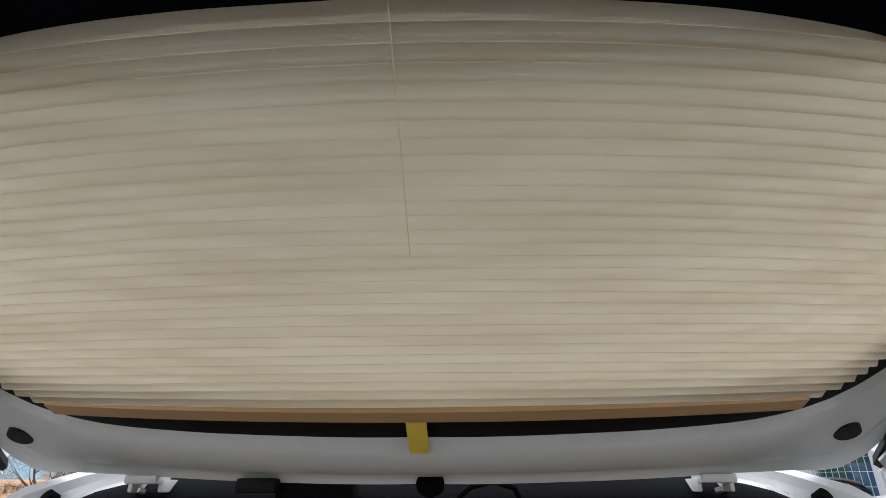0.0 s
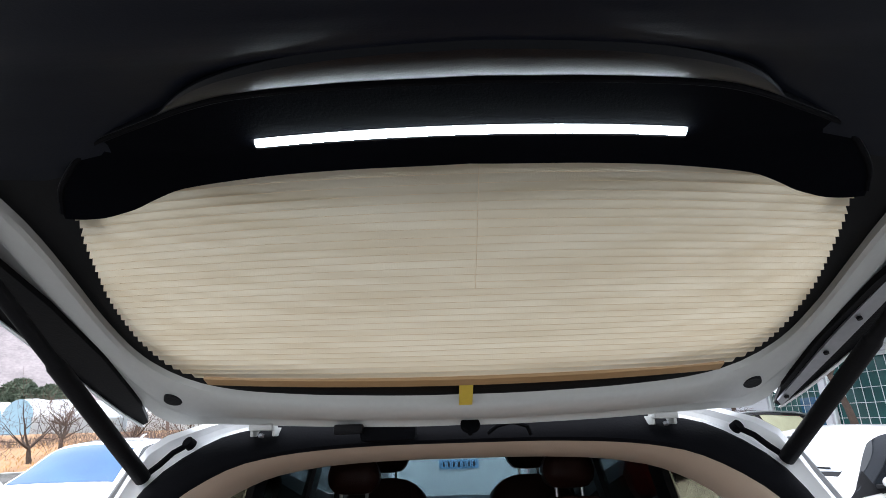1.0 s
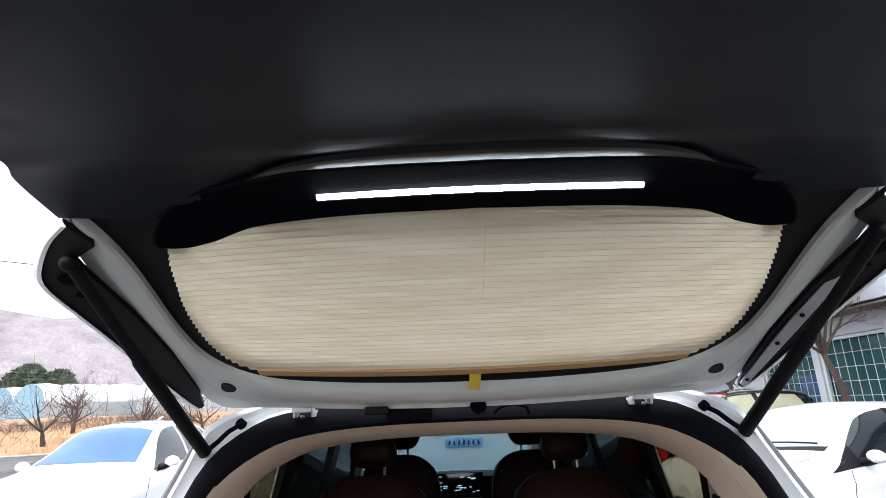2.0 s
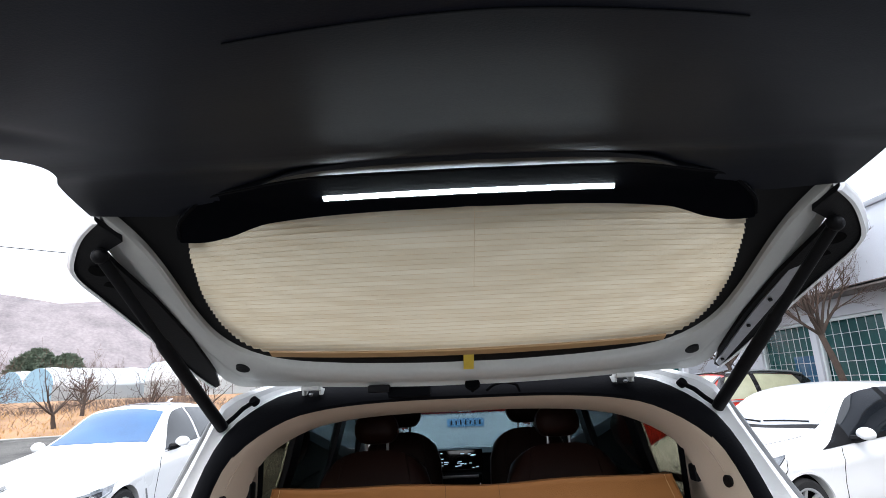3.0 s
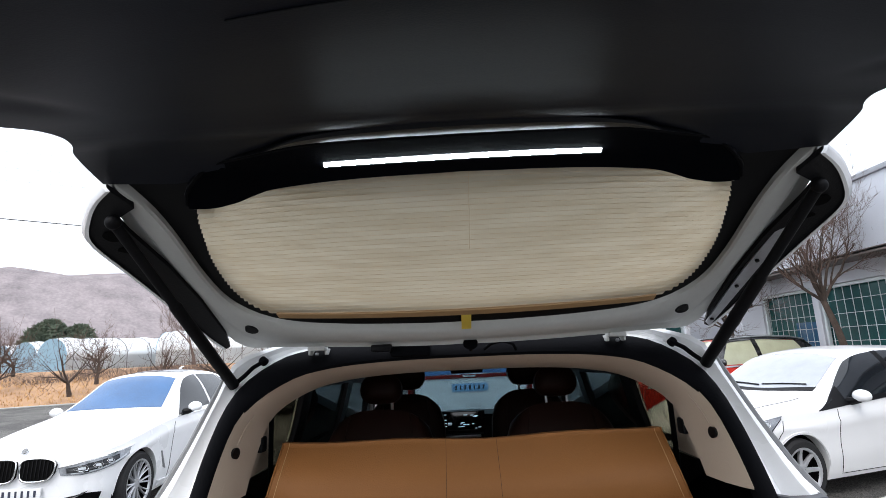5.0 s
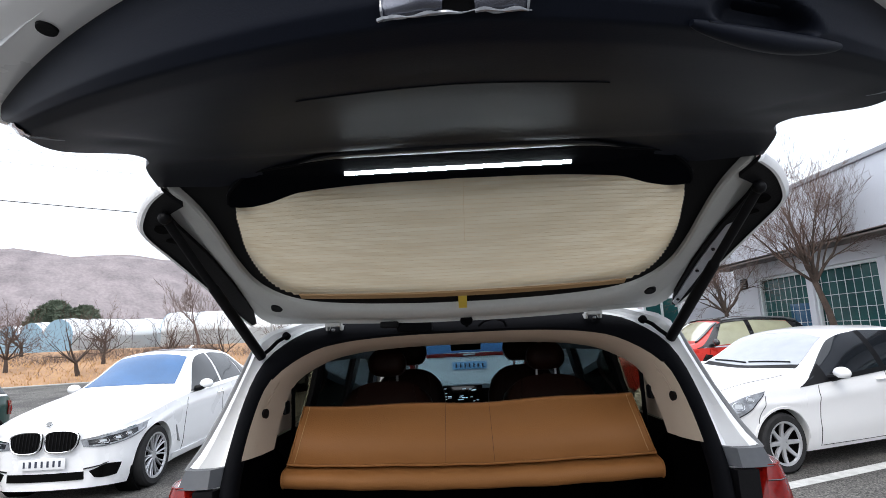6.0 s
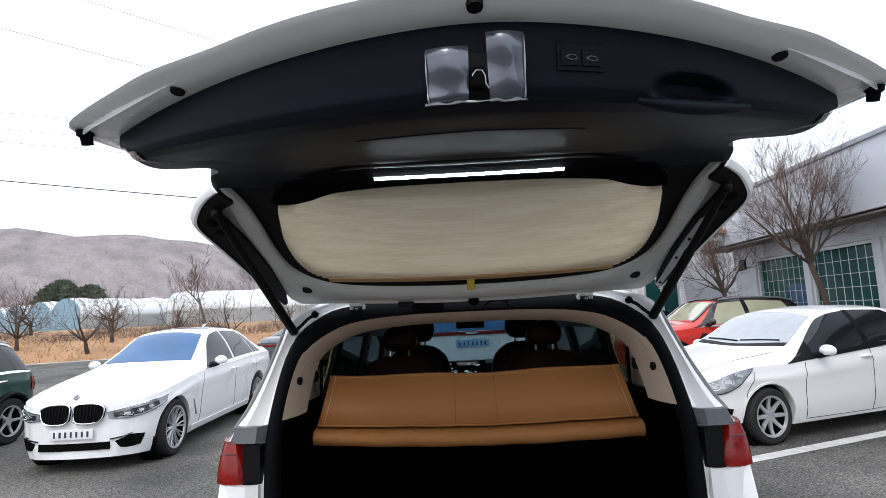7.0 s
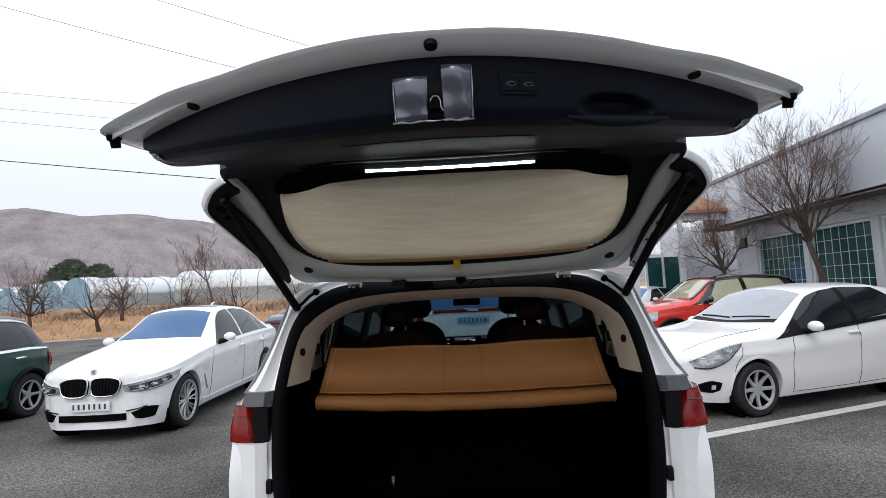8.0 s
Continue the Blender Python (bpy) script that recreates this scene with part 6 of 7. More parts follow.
def tall_wagon(at):
    """The tall pale car ahead of the SUV, seen from behind through its windscreen."""
    car = empty("car", at, "pale blue-white people carrier parked ahead, seen from behind", "car", "parked cars")
    L, ra = 4.9, 0.37
    sh = Shape(L, [(0, 0.6), (0.1, 0.8), (0.3, 0.93), (0.8, 0.98), (4.3, 0.98), (4.75, 0.95), (4.9, 0.88)],
               [(0, 0.25), (0.4, 0.22), (4.3, 0.24), (4.9, 0.40)],
               [(0, 0.75), (0.3, 0.92), (1.2, 1.10), (4.4, 1.20), (4.9, 1.18)],
               [(0, 0.8), (0.2, 0.95), (1.1, 1.15), (1.9, 1.70), (2.4, 1.82), (4.2, 1.83), (4.55, 1.77), (4.86, 1.32), (4.9, 1.25)],
               [(0, 0.5), (0.3, 0.75), (1.1, 0.82), (1.9, 0.70), (4.2, 0.70), (4.6, 0.72), (4.9, 0.80)],
               [(0.95, 0.36), (4.0, 0.36)], ra)
    put("body", *sh.body(), PAINT, car)
    wells(car, [(0.95, 0.36, L), (4.0, 0.36, L)], ra, 0.98)
    back = L / 2
    put("rear_window", *sh.patch(sh.over, [(4.60, -0.92), (4.60, 0.92)], [(4.84, -0.92), (4.84, 0.92)], 15, 6, 0.008), PANE_BLUE, car)
    both("side_window", sh, sh.house, [(1.6, 0.06), (4.4, 0.06)], [(2.1, 0.9), (4.2, 0.9)], PANE_DARK, car, n=16)
    bar = box("tail_garnish", (1.30, 0.03, 0.055), (0, back + 0.012, 1.315), REDLENS, car, "dark red light bar across the tailgate", bevel=0.01)
    box("badge", (0.19, 0.012, 0.028), (0, back + 0.032, 1.318), CHROME, bar, "plain chrome badge bar", bevel=0.006)
    rear_panel = [[Vector((x, back + 0.006 + 0.012 * math.sin((z - 0.8) * 7), z)) for z in np.linspace(0.62, 1.28, 9)] for x in np.linspace(-0.80, 0.80, 13)]
    put("tailgate_panel", *slab(rear_panel, (0, -0.03, 0)), PAINT, car)
    for s in (-1, 1):
        box("tail_lamp", (0.10, 0.04, 0.22), (s * 0.86, back - 0.02, 1.20), REDLENS, car, bevel=0.012)
    plate_on(car, Matrix.Translation((0.0, back + 0.030, 1.16)) @ pose(0, 0, 0, 0, 0, 180), blue=True, seed=9)
    box("rear_bumper", (1.7, 0.10, 0.30), (0, back - 0.01, 0.55), PAINT, car, bevel=0.04)
    add_wheels(car, [(0.85, 0.95 - L / 2), (-0.85, 0.95 - L / 2), (0.85, 4.0 - L / 2), (-0.85, 4.0 - L / 2)], 0.36, 0.23, 0.22, 5, 0.14)
    return car


def plain_saloon(at, paint, label):
    car = empty("car", at, label, "car", "parked cars")
    L, ra = 4.7, 0.36
    sh = Shape(L, [(0, 0.5), (0.1, 0.7), (0.3, 0.84), (0.7, 0.90), (4.0, 0.90), (4.5, 0.84), (4.7, 0.66)], [(0, 0.24), (0.5, 0.2), (4.0, 0.22), (4.7, 0.36)],
               [(0, 0.62), (0.3, 0.76), (1.3, 0.90), (3.6, 0.97), (4.4, 0.98), (4.7, 0.85)],
               [(0, 0.66), (0.15, 0.78), (1.2, 0.98), (1.4, 1.03), (2.1, 1.38), (2.7, 1.44), (3.3, 1.41), (4.1, 1.09), (4.6, 1.05), (4.7, 0.92)],
               [(0, 0.4), (0.2, 0.62), (1.2, 0.74), (2.1, 0.56), (3.3, 0.55), (4.1, 0.66), (4.7, 0.6)], [(0.85, 0.33), (3.7, 0.33)], ra)
    put("body", *sh.body(), paint, car)
    wells(car, [(0.85, 0.33, L), (3.7, 0.33, L)], ra, 0.90)
    put("windscreen", *sh.patch(sh.over, [(1.45, -0.93), (1.45, 0.93)], [(2.12, -0.92), (2.12, 0.92)], 13, 7, 0.006), PANE_BLUE, car)
    put("rear_window", *sh.patch(sh.over, [(3.36, -0.9), (3.36, 0.9)], [(4.06, -0.88), (4.06, 0.88)], 13, 7, 0.006), PANE_DARK, car)
    both("side_window", sh, sh.house, [(1.6, 0.06), (2.55, 0.06)], [(2.2, 0.88), (2.55, 0.9)], PANE_DARK, car)
    both("side_window", sh, sh.house, [(2.62, 0.06), (3.7, 0.06)], [(2.62, 0.9), (3.3, 0.86)], PANE_DARK, car)
    both("headlamp", sh, sh.side, [(0.08, 0.58), (0.55, 0.66)], [(0.08, 0.66), (0.60, 0.74)], CLEARLENS, car, n=10, m=4, out=0.01)
    both("tail_lamp", sh, sh.side, [(4.30, 0.78), (4.66, 0.76)], [(4.25, 0.90), (4.66, 0.88)], REDLENS, car, n=8, m=4, out=0.012)
    box("rear_light_bar", (1.0, 0.02, 0.06), (0, L / 2 + 0.004, 0.82), REDLENS, car, bevel=0.006)
    wing_mirror(sh, car, 1.75, 0.95, paint)
    add_wheels(car, [(0.79, 0.85 - L / 2), (-0.79, 0.85 - L / 2), (0.79, 3.7 - L / 2), (-0.79, 3.7 - L / 2)], 0.33, 0.23, 0.22, 5, 0.14)
    return car


white_saloon(pose(-4.52, 6.55, 0, 0, 0, 2.4) @ Matrix.Diagonal((0.915, 1.01, 1.01, 1)))
white_hatchback(pose(4.15, 5.43, 0, 0, 0, -70))
small_hatch(pose(5.55, 10.6, 0, 0, 0, -84) @ Matrix.Diagonal((1, 1, 1.07, 1)), PAINT_RED, GLOSSBLACK, "red compact car with a black roof and pale windows", PANE_WARM)
small_hatch(pose(-7.43, 4.45, 0, 0, 0, 2), PAINT_GREEN, PAINT, "dark green compact car with a white roof", PANE_DARK)
tall_wagon(pose(0.11, 8.60, 0.0, 0, 0, 180) @ Matrix.Diagonal((0.95, 0.95, 0.965, 1)))
plain_saloon(pose(-5.3, 17.3, 0, 0, 0, 165), PAINT_GREY, "dark grey saloon car with a red tail light")
plain_saloon(pose(6.2, 17.5, 0, 0, 0, -50), PAINT, "white saloon car near the building")

# ---- painted bay line ----
d = Vector((2.64, 1.13, 0)).normalized()
nrm = Vector((-d.y, d.x, 0))
a0 = Vector((2.37, 3.57, 0.004))
ln = [[a0 + d * t + nrm * w for w in (-0.075, 0.075)] for t in np.linspace(-1.2, 7.0, 40)]
line = put("bay_line", *slab(ln, (0, 0, -0.003)), ROADPAINT)
tagged(line, "worn white painted parking bay line", "road marking", kind="structure")

# ---- ground ----
def bank(x, y):
    """Metres beyond the edge of the asphalt on the orchard side."""
    return (-0.45 * x + 0.893 * y) - 30.0


def ground_z(x, y):
    e = bank(x, y)
    if e <= 0:
        return 0.0
    return min(1.6, 0.11 * e) + 0.03 * math.sin(x * 0.7) * math.sin(y * 0.9) * min(1, e)


xs = np.concatenate([np.linspace(-1500, -90, 14), np.linspace(-80, 45, 126), np.linspace(60, 1500, 12)])
ys = np.concatenate([np.linspace(-1500, -30, 10), np.linspace(-20, 90, 111), np.linspace(110, 1500, 12)])
gv = [(x, y, 0.0) for x in xs for y in ys]
ground = put("ground", gv, grid_faces(len(xs), len(ys)), ASPHALT)
tagged(ground, "worn grey asphalt parking ground", "ground", kind="structure")
fx, fy = np.linspace(-110, 30, 141), np.linspace(14, 120, 107)
fv = [(x, y, ground_z(x, y) + (0.012 if bank(x, y) > 0.3 else -0.10)) for x in fx for y in fy]
field = put("field", fv, grid_faces(len(fx), len(fy)), DRYGRASS)
tagged(field, "dry orange-brown grass of the orchard", "grass", kind="structure")
edge = []
for t in np.linspace(0, 1, 60):
    x = -60 + 62 * t
    y = (30.0 + 0.45 * x) / 0.893
    nx_, ny_ = -0.45, 0.893
    edge.append([Vector((x + nx_ * w, y + ny_ * w, h)) for w, h in ((-0.02, -0.02), (-0.02, 0.07), (0.0, 0.09), (0.16, 0.09), (0.18, 0.07))])
kerb = put("kerb", *slab(edge, (0, 0, -0.03)), CONCRETE)
tagged(kerb, "low pale concrete kerb along the dry field", "kerb", kind="structure")
rng = random.Random(11)
tv, tf = [], []
for i in range(9000):
    x, e = rng.uniform(-55, -3), rng.uniform(0.3, 10)
    y = (e + 30.0 + 0.45 * x) / 0.893
    z = ground_z(x, y)
    h, a = rng.uniform(0.05, 0.22), rng.uniform(0, 6.28)
    dx, dy = 0.03 * math.cos(a), 0.03 * math.sin(a)
    k = len(tv)
    tv += [(x - dx, y - dy, z), (x + dx, y + dy, z), (x + rng.uniform(-0.1, 0.1), y + rng.uniform(-0.1, 0.1), z + h)]
    tf.append((k, k + 1, k + 2))
me = bpy.data.meshes.new("grass")
me.from_pydata(tv, [], tf)
me.materials.append(STRAW)
tagged(new("grass", me), "tufts of dry straw-coloured grass", "grass", kind="stuff")

# ---- building on the right, parallel to the SUV ----
WX = 8.55
bld = empty("building", pose(WX, 10, 0), "low white building with barred green windows under a deep fascia", "building")


def bpart(name, size, at, material, label="", bevel=0.01, parent=None):
    return box(name, size, (at[0] - WX, at[1] - 10, at[2]), material, parent or bld, label, bevel=bevel)


Y0, Y1 = -8.0, 15.1
OPEN = [(11.76, 13.92), (9.45, 11.54), (7.14, 9.23), (4.83, 6.92), (2.52, 4.61)]
zt, zs = 2.72, 0.85
bpart("wall_base", (0.25, Y1 - Y0, zs), (WX + 0.125, (Y0 + Y1) / 2, zs / 2), WALLWHITE)
bpart("wall_top", (0.25, Y1 - Y0, 3.6 - zt), (WX + 0.125, (Y0 + Y1) / 2, (3.6 + zt) / 2), WALLWHITE)
cuts = sorted(OPEN)
edges = [Y0] + [v for o in cuts for v in o] + [Y1]
for i in range(0, len(edges), 2):
    bpart("wall_pier", (0.25, edges[i + 1] - edges[i], zt - zs), (WX + 0.125, (edges[i] + edges[i + 1]) / 2, (zt + zs) / 2), WALLWHITE)
for n_, (y0, y1) in enumerate(cuts):
    win = bpart("window", (0.03, y1 - y0 - 0.004, zt - zs - 0.004), (WX + 0.16, (y0 + y1) / 2, (zt + zs) / 2), GREENPANE, "green window behind white bars")
    if n_ == len(cuts) - 1:
        bpart("blue_pane", (0.02, 0.9, 0.75), (WX + 0.125, y0 + 0.5, 1.55), BLUEPANE, parent=win)
    for z in (zs + 0.04, zt - 0.04):
        bpart("window_frame", (0.07, y1 - y0 - 0.01, 0.075), (WX + 0.09, (y0 + y1) / 2, z), BARWHITE, parent=win)
    for y in (y0 + 0.04, y1 - 0.04):
        bpart("window_frame", (0.075, 0.075, zt - zs - 0.01), (WX + 0.088, y, (zt + zs) / 2), BARWHITE, parent=win)
    nb = int((y1 - y0) / 0.235)
    for i in range(1, nb):
        y = y0 + (y1 - y0) * i / nb
        bpart("bar", (0.010, 0.011, zt - zs - 0.1), (WX + 0.05, y, (zt + zs) / 2), BARWHITE, bevel=0.0, parent=win)
    for z in np.arange(zs + 0.30, zt - 0.1, 0.30):
        bpart("bar", (0.010, y1 - y0 - 0.1, 0.010), (WX + 0.066, (y0 + y1) / 2, float(z)), BARWHITE, bevel=0.0, parent=win)
bpart("end_wall", (9.0, 0.25, 3.6), (WX + 4.6, Y1 - 0.13, 1.8), WALLWHITE)
bpart("back_wall", (0.25, Y1 - Y0, 3.6), (WX + 9.0, (Y0 + Y1) / 2, 1.8), WALLWHITE)
bpart("soffit", (0.80, Y1 - Y0 + 0.8, 0.10), (8.35, (Y0 + Y1) / 2 + 0.3, 3.16), SOFFIT)
bpart("fascia", (0.16, Y1 - Y0 + 0.9, 1.36), (8.06, (Y0 + Y1) / 2 + 0.4, 3.88), FASCIA, "pale blue-grey fascia")
bpart("fascia_end", (9.5, 0.16, 1.36), (8.16 + 4.75, Y1 + 0.80, 3.88), FASCIA)
bpart("roof_flashing", (0.26, Y1 - Y0 + 1.0, 0.10), (8.06, (Y0 + Y1) / 2 + 0.42, 4.61), ROOFTRIM)
bpart("drip_edge", (0.20, Y1 - Y0 + 0.9, 0.06), (8.05, (Y0 + Y1) / 2 + 0.4, 3.17), ROOFTRIM)
bpart("roof", (9.4, Y1 - Y0 + 0.8, 0.15), (8.2 + 4.7, (Y0 + Y1) / 2 + 0.35, 4.50), CONCRETE)
vent = bpart("wall_vent", (0.05, 0.34, 0.30), (WX - 0.02, 14.55, 2.62), PLASTIC, "small slatted wall vent")
for i in range(4):
    bpart("slat", (0.03, 0.30, 0.03), (WX - 0.055, 14.55, 2.52 + 0.065 * i), GREYPLASTIC, bevel=0.0, parent=vent)
for y in (Y0 + 3 * k for k in range(1, 8)):
    bpart("fascia_joint", (0.010, 0.012, 1.30), (7.978, y, 3.88), ROOFTRIM, bevel=0)

# lower annex set back beside it
anx = empty("annex", pose(8.5, 18.5, 0), "set-back annex with a tiled porch roof and green door", "building")
box("wall", (7.0, 0.25, 3.6), (2.6, 0.3, 1.8), WALLWHITE, anx)
box("green_door", (1.15, 0.08, 2.45), (-1.35, -0.9, 1.225), GREENPANE, anx, "green glazed door", bevel=0.02)
for x in (-1.95, -1.35, -0.75):
    box("door_frame", (0.08, 0.12, 2.6), (x, -0.93, 1.3), BARWHITE, anx, bevel=0.01)
hip = [[(-3.6, -4.3, 3.58), (-0.52, -4.3, 3.58)], [(-3.6, -3.3, 4.18), (-0.98, -3.3, 4.18)], [(-3.6, -3.0, 4.34), (-1.16, -3.0, 4.34)], [(-3.6, -1.7, 3.58), (-0.52, -1.7, 3.58)]]
put("porch_roof", *slab([[Vector(a).lerp(Vector(b), k / 6) for k in range(7)] for a, b in hip], (0, 0, 0.10)), ROOFTILE, anx, "brown tiled porch roof", smooth=False)
bm = bmesh.new()
bm.faces.new([bm.verts.new(v) for v in ((-0.52, -4.3, 3.6), (-1.16, -3.0, 4.40), (-0.52, -1.7, 3.6))])
got = bmesh.ops.extrude_face_region(bm, geom=list(bm.faces))
bmesh.ops.translate(bm, verts=[q for q in got["geom"] if isinstance(q, bmesh.types.BMVert)], vec=(-0.06, 0, -0.04))
part("porch_hip", bm, ROOFTILE, anx, smooth=False)
box("porch_beam", (2.9, 0.12, 0.20), (-2.02, -4.1, 3.47), WALLWHITE, anx)
box("side_wall", (1.5, 0.2, 3.3), (0.15, -1.0, 1.65), WALLWHITE, anx)
for x in (-3.3, -1.9):
    box("porch_post", (0.12, 0.12, 3.38), (x, -4.1, 1.69), WALLWHITE, anx)

# ---- trees ----
def bare_tree(at, height, spread, seed, label, twig=TWIG, r0=0.11, levels=5, fork=0.3, group="bare trees", lean=0.0, kids=(2, 4), group_cat="tree", first=1.0, limbs=0, rmin=0.0):
    """A leafless tree: tapered trunk, limbs and fine twigs."""
    r = random.Random(seed)
    wood, fine = [], []

    def grow(p, d, length, rad, level):
        rad = max(rad, rmin)
        pts, rs = [p], [rad]
        n = 5 if level < 2 else 4
        q = p.copy()
        dd = d.copy()
        for i in range(n):
            dd = (dd + Vector((r.uniform(-1, 1), r.uniform(-1, 1), r.uniform(-0.5, 0.9))) * 0.14).normalized()
            q = q + dd * length / n
            pts.append(q.copy())
            rs.append(rad * (1 - 0.5 * (i + 1) / n))
        (wood if level < 3 else fine).append(tube_mesh(pts, rs, 8 if level < 2 else (5 if level < 3 else 3), level < 2))
        if level >= levels:
            return
        if level == 0:
            length *= first
        for k in range(limbs if limbs and level == 0 else r.randint(*kids)):
            w = r.uniform(0.35, 1.0) if level else r.uniform(0.80, 1.0)
            i = min(int(w * n), n)
            a = r.uniform(0, 6.28)
            side = dd.cross(Vector((math.cos(a), math.sin(a), 0.3))).normalized()
            nd = (dd * r.uniform(0.55, 0.9) + side * spread * r.uniform(0.6, 1.1) + Vector((0, 0, 0.12))).normalized()
            grow(pts[i], nd, length * r.uniform(0.55, 0.8), rs[i] * r.uniform(0.55, 0.75), level + 1)
        nd = (dd + Vector((r.uniform(-0.3, 0.3), r.uniform(-0.3, 0.3), 0.2))).normalized()
        grow(pts[-1], nd, length * 0.72, rs[-1] * 0.85, level + 1)

    grow(Vector((0, 0, -0.05)), Vector((lean, lean * 0.3, 1)).normalized(), height * fork, r0, 0)
    t = empty("tree", Matrix.Translation(at), label, group_cat, group)
    put("trunk", *joined(*wood), BARK if twig is TWIG else twig, t, "tapered trunk and limbs")
    me_v, me_f = joined(*fine)
    me2 = bpy.data.meshes.new("brushwood")
    me2.from_pydata([tuple(v) for v in me_v], [], me_f)
    me2.materials.append(twig)
    ob = new("brushwood", me2)
    ob.parent = t
    ob["kind"] = "stuff"
    return t


bare_tree((7.5, 9.1, 0), 5.8, 0.62, 18, "leafless tree with upright twiggy crown by the building", r0=0.085, levels=6, fork=0.50, kids=(2, 3), first=0.50, limbs=8, rmin=0.0024)
bare_tree((7.25, 12.6, 0), 4.6, 0.95, 34, "small leafless tree with a slanting trunk", r0=0.085, levels=6, fork=0.50, lean=-0.32, kids=(2, 3), first=0.50, limbs=6, rmin=0.0026)
ORCHARD = [(-24.7, 27.4, 3), (-19.9, 26.3, 4), (-21.4, 30.5, 6), (-17.3, 30.2, 8), (-28.5, 33.0, 9), (-14.0, 30.5, 12), (-25.0, 36.0, 14), (-10.8, 31.5, 15), (-32.0, 36.0, 16), (-8.0, 31.0, 17)]
for k, (x, y, sd) in enumerate(ORCHARD):
    bare_tree((x, y, ground_z(x, y)), 4.6 if k < 2 else 4.0, 1.6, sd, "pruned leafless orchard tree on dry grass", r0=0.13, levels=5, fork=0.20, group="orchard trees", kids=(1, 2), first=2.0, limbs=6, rmin=0.009)
for k, (x, y, h) in enumerate([(-39, 70, 7.4), (-37, 70.5, 7.2), (-33.5, 70, 8.2), (-31.3, 71, 7.0), (-20.5, 40.5, 6.6), (-43.5, 71, 5.5), (-50, 72, 5.0), (-27.4, 70, 8.5), (-24, 70, 8.0), (-56, 72, 5.0)]):
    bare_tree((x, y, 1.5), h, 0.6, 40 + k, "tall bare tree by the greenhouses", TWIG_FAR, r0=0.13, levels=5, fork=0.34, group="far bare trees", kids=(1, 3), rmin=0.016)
rng = random.Random(31)
bv, bf = [], []
for i in range(9000):
    x = rng.uniform(-46, -8)
    e = rng.uniform(7.5, 12.5) + 0.8 * math.sin(x * 0.5)
    y = (e + 30.0 + 0.45 * x) / 0.893
    z = ground_z(x, y) - 0.03
    h = rng.uniform(0.25, 1.1) * (0.65 + 0.5 * math.sin(x * 0.9) * math.sin(x * 0.31 + 1))
    t = rng.uniform(0, 6.28)
    dx, dy = 0.016 * math.cos(t), 0.016 * math.sin(t)
    k = len(bv)
    bv += [(x - dx, y - dy, z), (x + dx, y + dy, z), (x + rng.uniform(-0.35, 0.35), y + rng.uniform(-0.35, 0.35), z + max(h, 0.1))]
    bf.append((k, k + 1, k + 2))
me5 = bpy.data.meshes.new("scrub")
me5.from_pydata(bv, [], bf)
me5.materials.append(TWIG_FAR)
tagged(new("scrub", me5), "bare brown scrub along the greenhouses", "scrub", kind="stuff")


def conifer(at, height, width, seed):
    r = random.Random(seed)
    t = empty("tree", Matrix.Translation(at), "dark evergreen tree with a broad crown", "tree")
    put("trunk", *tube_mesh([(0, 0, -0.1), (0.1, 0, height * 0.4), (0, 0, height * 0.9)], [0.25, 0.18, 0.04], 8), BARK, t)
    v, f = [], []
    for i in range(5200):
        a, w = r.uniform(0, 6.28), r.random()
        lobe = 1 + 0.22 * math.sin(3 * a + 5 * w) + 0.15 * math.sin(7 * a)
        rad = width * lobe * math.sqrt(max(0.02, 1 - w ** 2.4)) * math.sqrt(r.uniform(0.25, 1))
        c = Vector((rad * math.cos(a), rad * math.sin(a), height * (0.10 + 0.9 * w)))
        for _ in range(3):
            k = len(v)
            dd = Vector((r.uniform(-1, 1), r.uniform(-1, 1), r.uniform(-0.3, 1))).normalized() * r.uniform(0.25, 0.6)
            e = Vector((r.uniform(-1, 1), r.uniform(-1, 1), r.uniform(-1, 1))).normalized() * 0.16
            v += [c - e, c + e, c + dd]
            f.append((k, k + 1, k + 2))
    me3 = bpy.data.meshes.new("crown")
    me3.from_pydata([tuple(q) for q in v], [], f)
    me3.materials.append(NEEDLE)
    ob = new("crown", me3)
    ob.parent = t


conifer((-47.0, 60.0, 1.8), 5.5, 2.5, 2)
conifer((-44.4, 61.2, 1.8), 4.9, 2.1, 3)

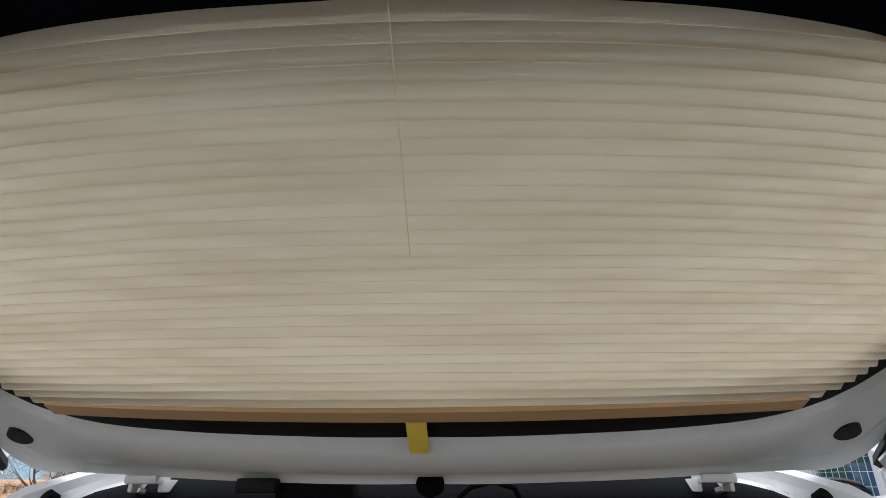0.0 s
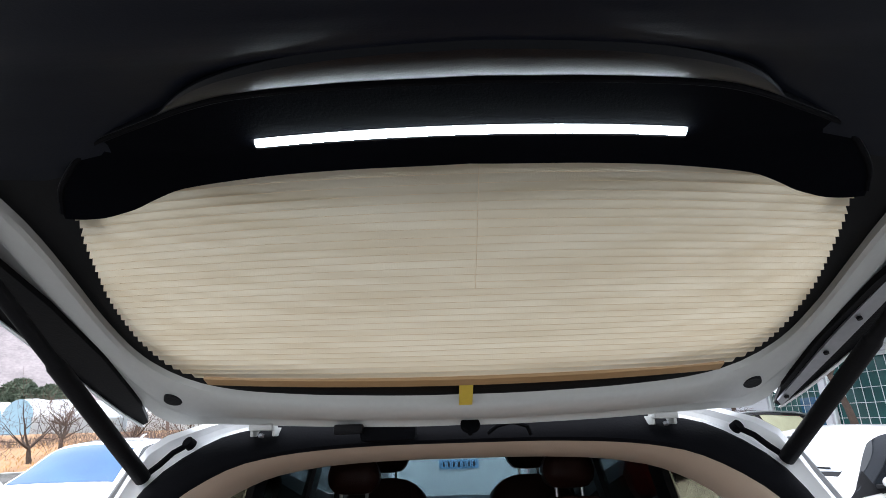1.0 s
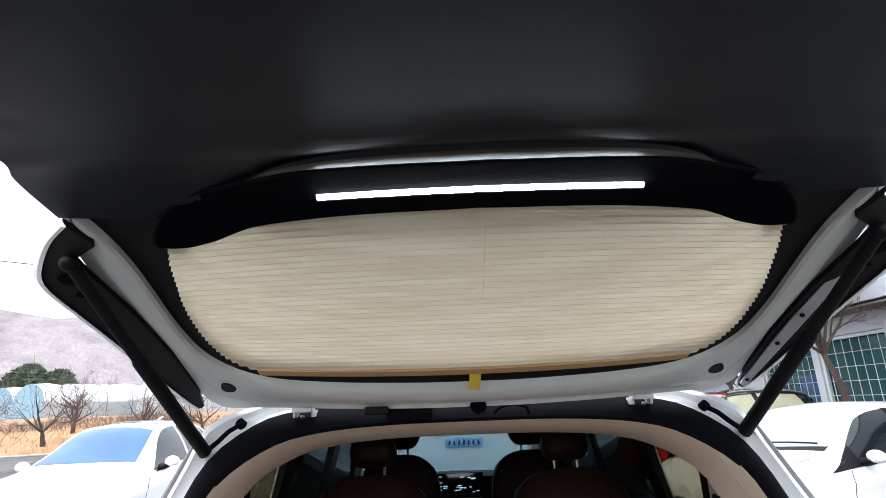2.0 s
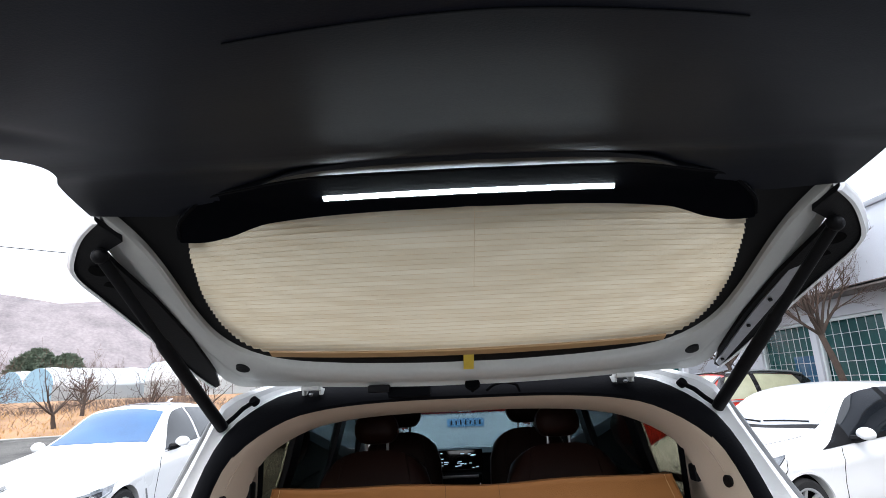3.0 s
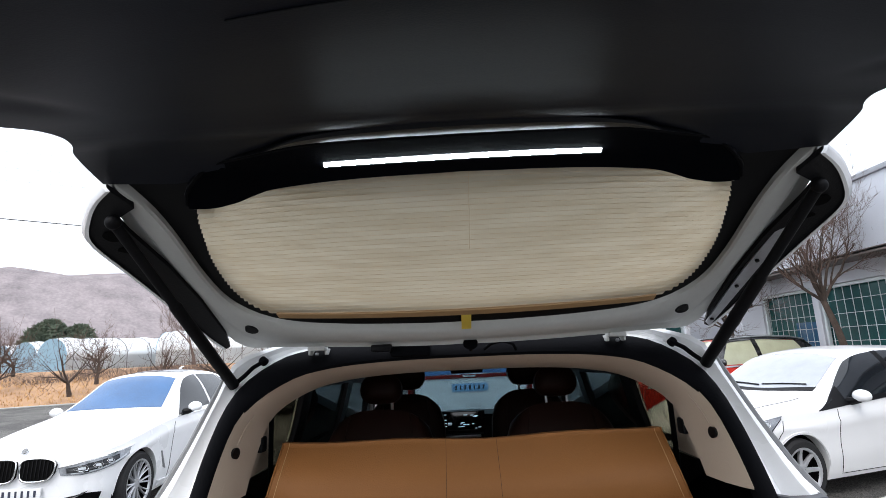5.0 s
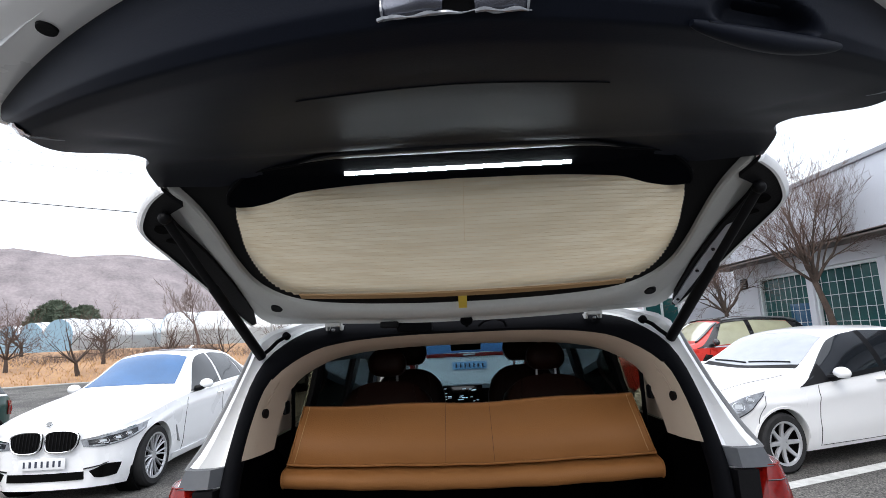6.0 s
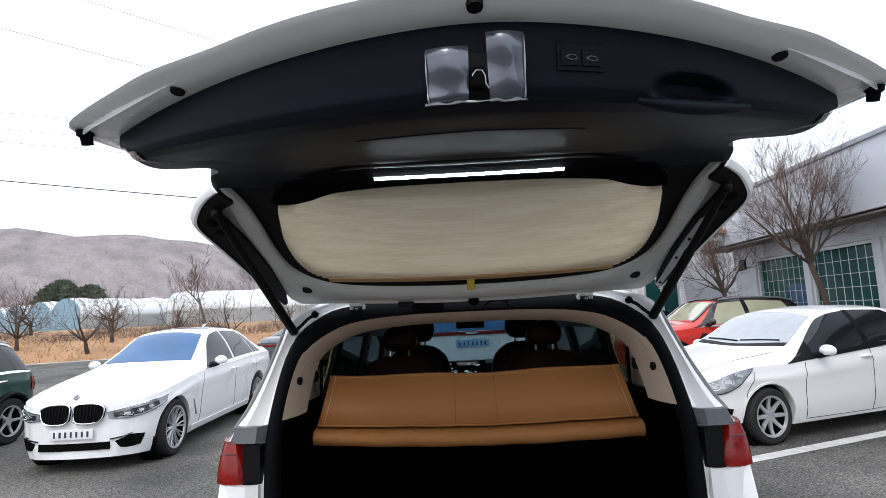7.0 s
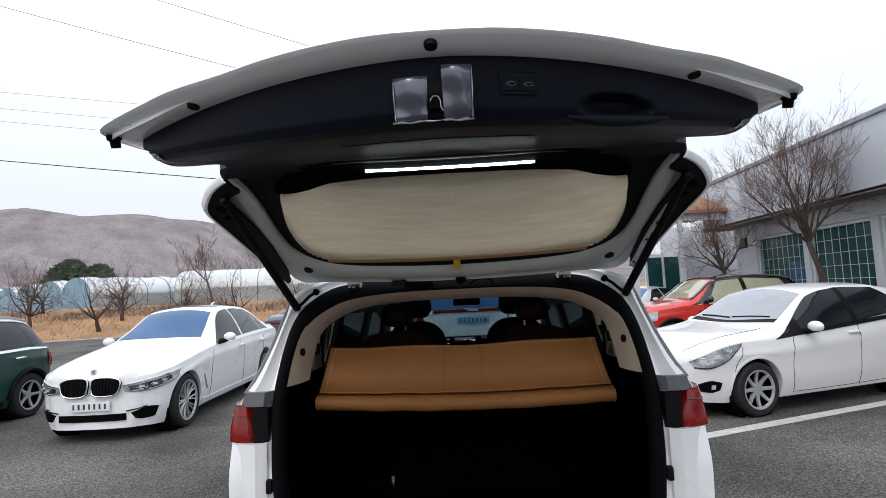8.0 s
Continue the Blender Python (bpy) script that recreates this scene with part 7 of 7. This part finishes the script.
# ---- plastic greenhouses ----
def greenhouse(at, length, width, height, yaw):
    g = empty("greenhouse", Matrix.Translation(at) @ pose(0, 0, 0, 0, 0, yaw), "long plastic tunnel greenhouse with a bluish end", "greenhouse", "greenhouses")
    prof = [(-width / 2, 0), (-width / 2, height * 0.45)] + [(-width / 2 * math.cos(a), height * 0.45 + height * 0.55 * math.sin(a)) for a in np.linspace(0.15, math.pi - 0.15, 13)] + [(width / 2, height * 0.45), (width / 2, 0)]
    rows = []
    for i in range(int(length / 1.0) + 1):
        x = i * 1.0
        sag = 0.05 * math.sin(i * 2.1) + (0.035 if i % 2 else -0.035)
        rows.append([Vector((x, py * (1 + 0.006 * math.sin(i * 1.3)), pz + sag * (pz / height) ** 2)) for py, pz in prof])
    put("film_cover", *slab(rows, (0, 0, -0.03)), FILMHOUSE, g, "sagging translucent film")
    bm = bmesh.new()
    vs = [bm.verts.new((-0.02, py, pz)) for py, pz in prof]
    bm.faces.new(vs)
    got = bmesh.ops.extrude_face_region(bm, geom=list(bm.faces))
    bmesh.ops.translate(bm, verts=[q for q in got["geom"] if isinstance(q, bmesh.types.BMVert)], vec=(0.06, 0, 0))
    part("end_film", bm, FILMBLUE, g, "bluish end wall")
    for i in range(0, int(length), 2):
        pts = [Vector((i + 0.5, py * 1.01, pz * 1.01 + 0.01)) for py, pz in prof]
        put("hoop", *tube_mesh(pts, 0.03, 4, False), GREYPLASTIC, g)
    return g


for k in range(5):
    greenhouse((-33.0 - 5.2 * k, 42.0 + 3.6 * k, 1.55), 24 + 2 * k, 6.0, 2.7, 56)
for k in range(3):
    greenhouse((-24.5 + 3.0 * k, 44.0 + 6.5 * k, 1.55), 34, 6.0, 2.9, 12)

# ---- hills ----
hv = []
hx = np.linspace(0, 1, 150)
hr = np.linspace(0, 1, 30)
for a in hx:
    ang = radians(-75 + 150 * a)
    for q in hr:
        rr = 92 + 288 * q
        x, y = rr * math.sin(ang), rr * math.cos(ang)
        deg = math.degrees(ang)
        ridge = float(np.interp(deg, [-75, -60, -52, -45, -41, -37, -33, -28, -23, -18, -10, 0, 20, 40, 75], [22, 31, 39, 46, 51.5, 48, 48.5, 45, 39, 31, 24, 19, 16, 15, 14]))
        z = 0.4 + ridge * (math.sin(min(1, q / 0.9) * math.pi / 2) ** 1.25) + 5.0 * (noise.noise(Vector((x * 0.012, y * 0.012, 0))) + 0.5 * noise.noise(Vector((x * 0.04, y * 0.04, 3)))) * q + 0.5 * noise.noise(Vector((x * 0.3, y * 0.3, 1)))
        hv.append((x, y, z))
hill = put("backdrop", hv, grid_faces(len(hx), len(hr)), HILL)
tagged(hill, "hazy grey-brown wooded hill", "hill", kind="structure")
rng = random.Random(77)
wv, wf = [], []
for i in range(5200):
    a = rng.uniform(0.06, 0.56)
    q = rng.uniform(0.80, 0.94)
    i0, j0 = min(int(a * 149), 148), min(int(q * 29), 28)
    fa, fq = a * 149 - i0, q * 29 - j0
    P = [Vector(hv[(i0 + u) * 30 + j0 + v]) for u in (0, 1) for v in (0, 1)]
    c = (P[0] * (1 - fa) + P[2] * fa) * (1 - fq) + (P[1] * (1 - fa) + P[3] * fa) * fq
    h, wd = rng.uniform(0.4, 1.7), rng.uniform(0.2, 0.5)
    t = rng.uniform(0, 6.28)
    k = len(wv)
    wv += [c + Vector((wd * math.cos(t + s * 2.094), wd * math.sin(t + s * 2.094), h * rng.uniform(-0.2, 0.25))) for s in range(3)]
    wv.append(c + Vector((rng.uniform(-0.3, 0.3), rng.uniform(-0.3, 0.3), h)))
    wf += [(k, k + 1, k + 3), (k + 1, k + 2, k + 3), (k + 2, k, k + 3)]
me4 = bpy.data.meshes.new("woods")
me4.from_pydata([tuple(v) for v in wv], [], wf)
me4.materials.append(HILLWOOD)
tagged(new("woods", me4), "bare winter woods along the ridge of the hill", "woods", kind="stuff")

# ---- overhead cables and a far house ----
def cable(a, b, sag, r=0.02):
    a, b = Vector(a), Vector(b)
    pts = [a.lerp(b, t) - Vector((0, 0, sag * 4 * t * (1 - t))) for t in np.linspace(0, 1, 17)]
    c = tube("power_cable", pts, r, CABLE, n=4)
    tagged(c, "thin dark overhead power cable", "cable", "overhead cables")


cable((-60, 25, 15.2), (4, 25, 5.8), 0.3, 0.025)
cable((-60, 40, 35.1), (0, 40, 15.0), 0.3, 0.02)
cable((-60, 40, 41.2), (0, 40, 17.8), 0.3, 0.02)
for z in (20.6, 19.2, 18.1):
    cable((-70, 40, z + 4.5), (0, 40, z - 6.0), 0.3, 0.012)
house = empty("house", pose(-52, 88, 1.6), "small far farmhouse with a grey roof", "house")
box("wall", (6, 4, 2.6), (0, 0, 1.3), WALLWHITE, house, bevel=0.05)
put("roof", *slab([[Vector((x, y, 4.0 - 0.55 * abs(y))) for y in (-2.5, 0, 2.5)] for x in (-3.4, 0, 3.4)], (0, 0, 0.15)), ROOFTRIM, house)
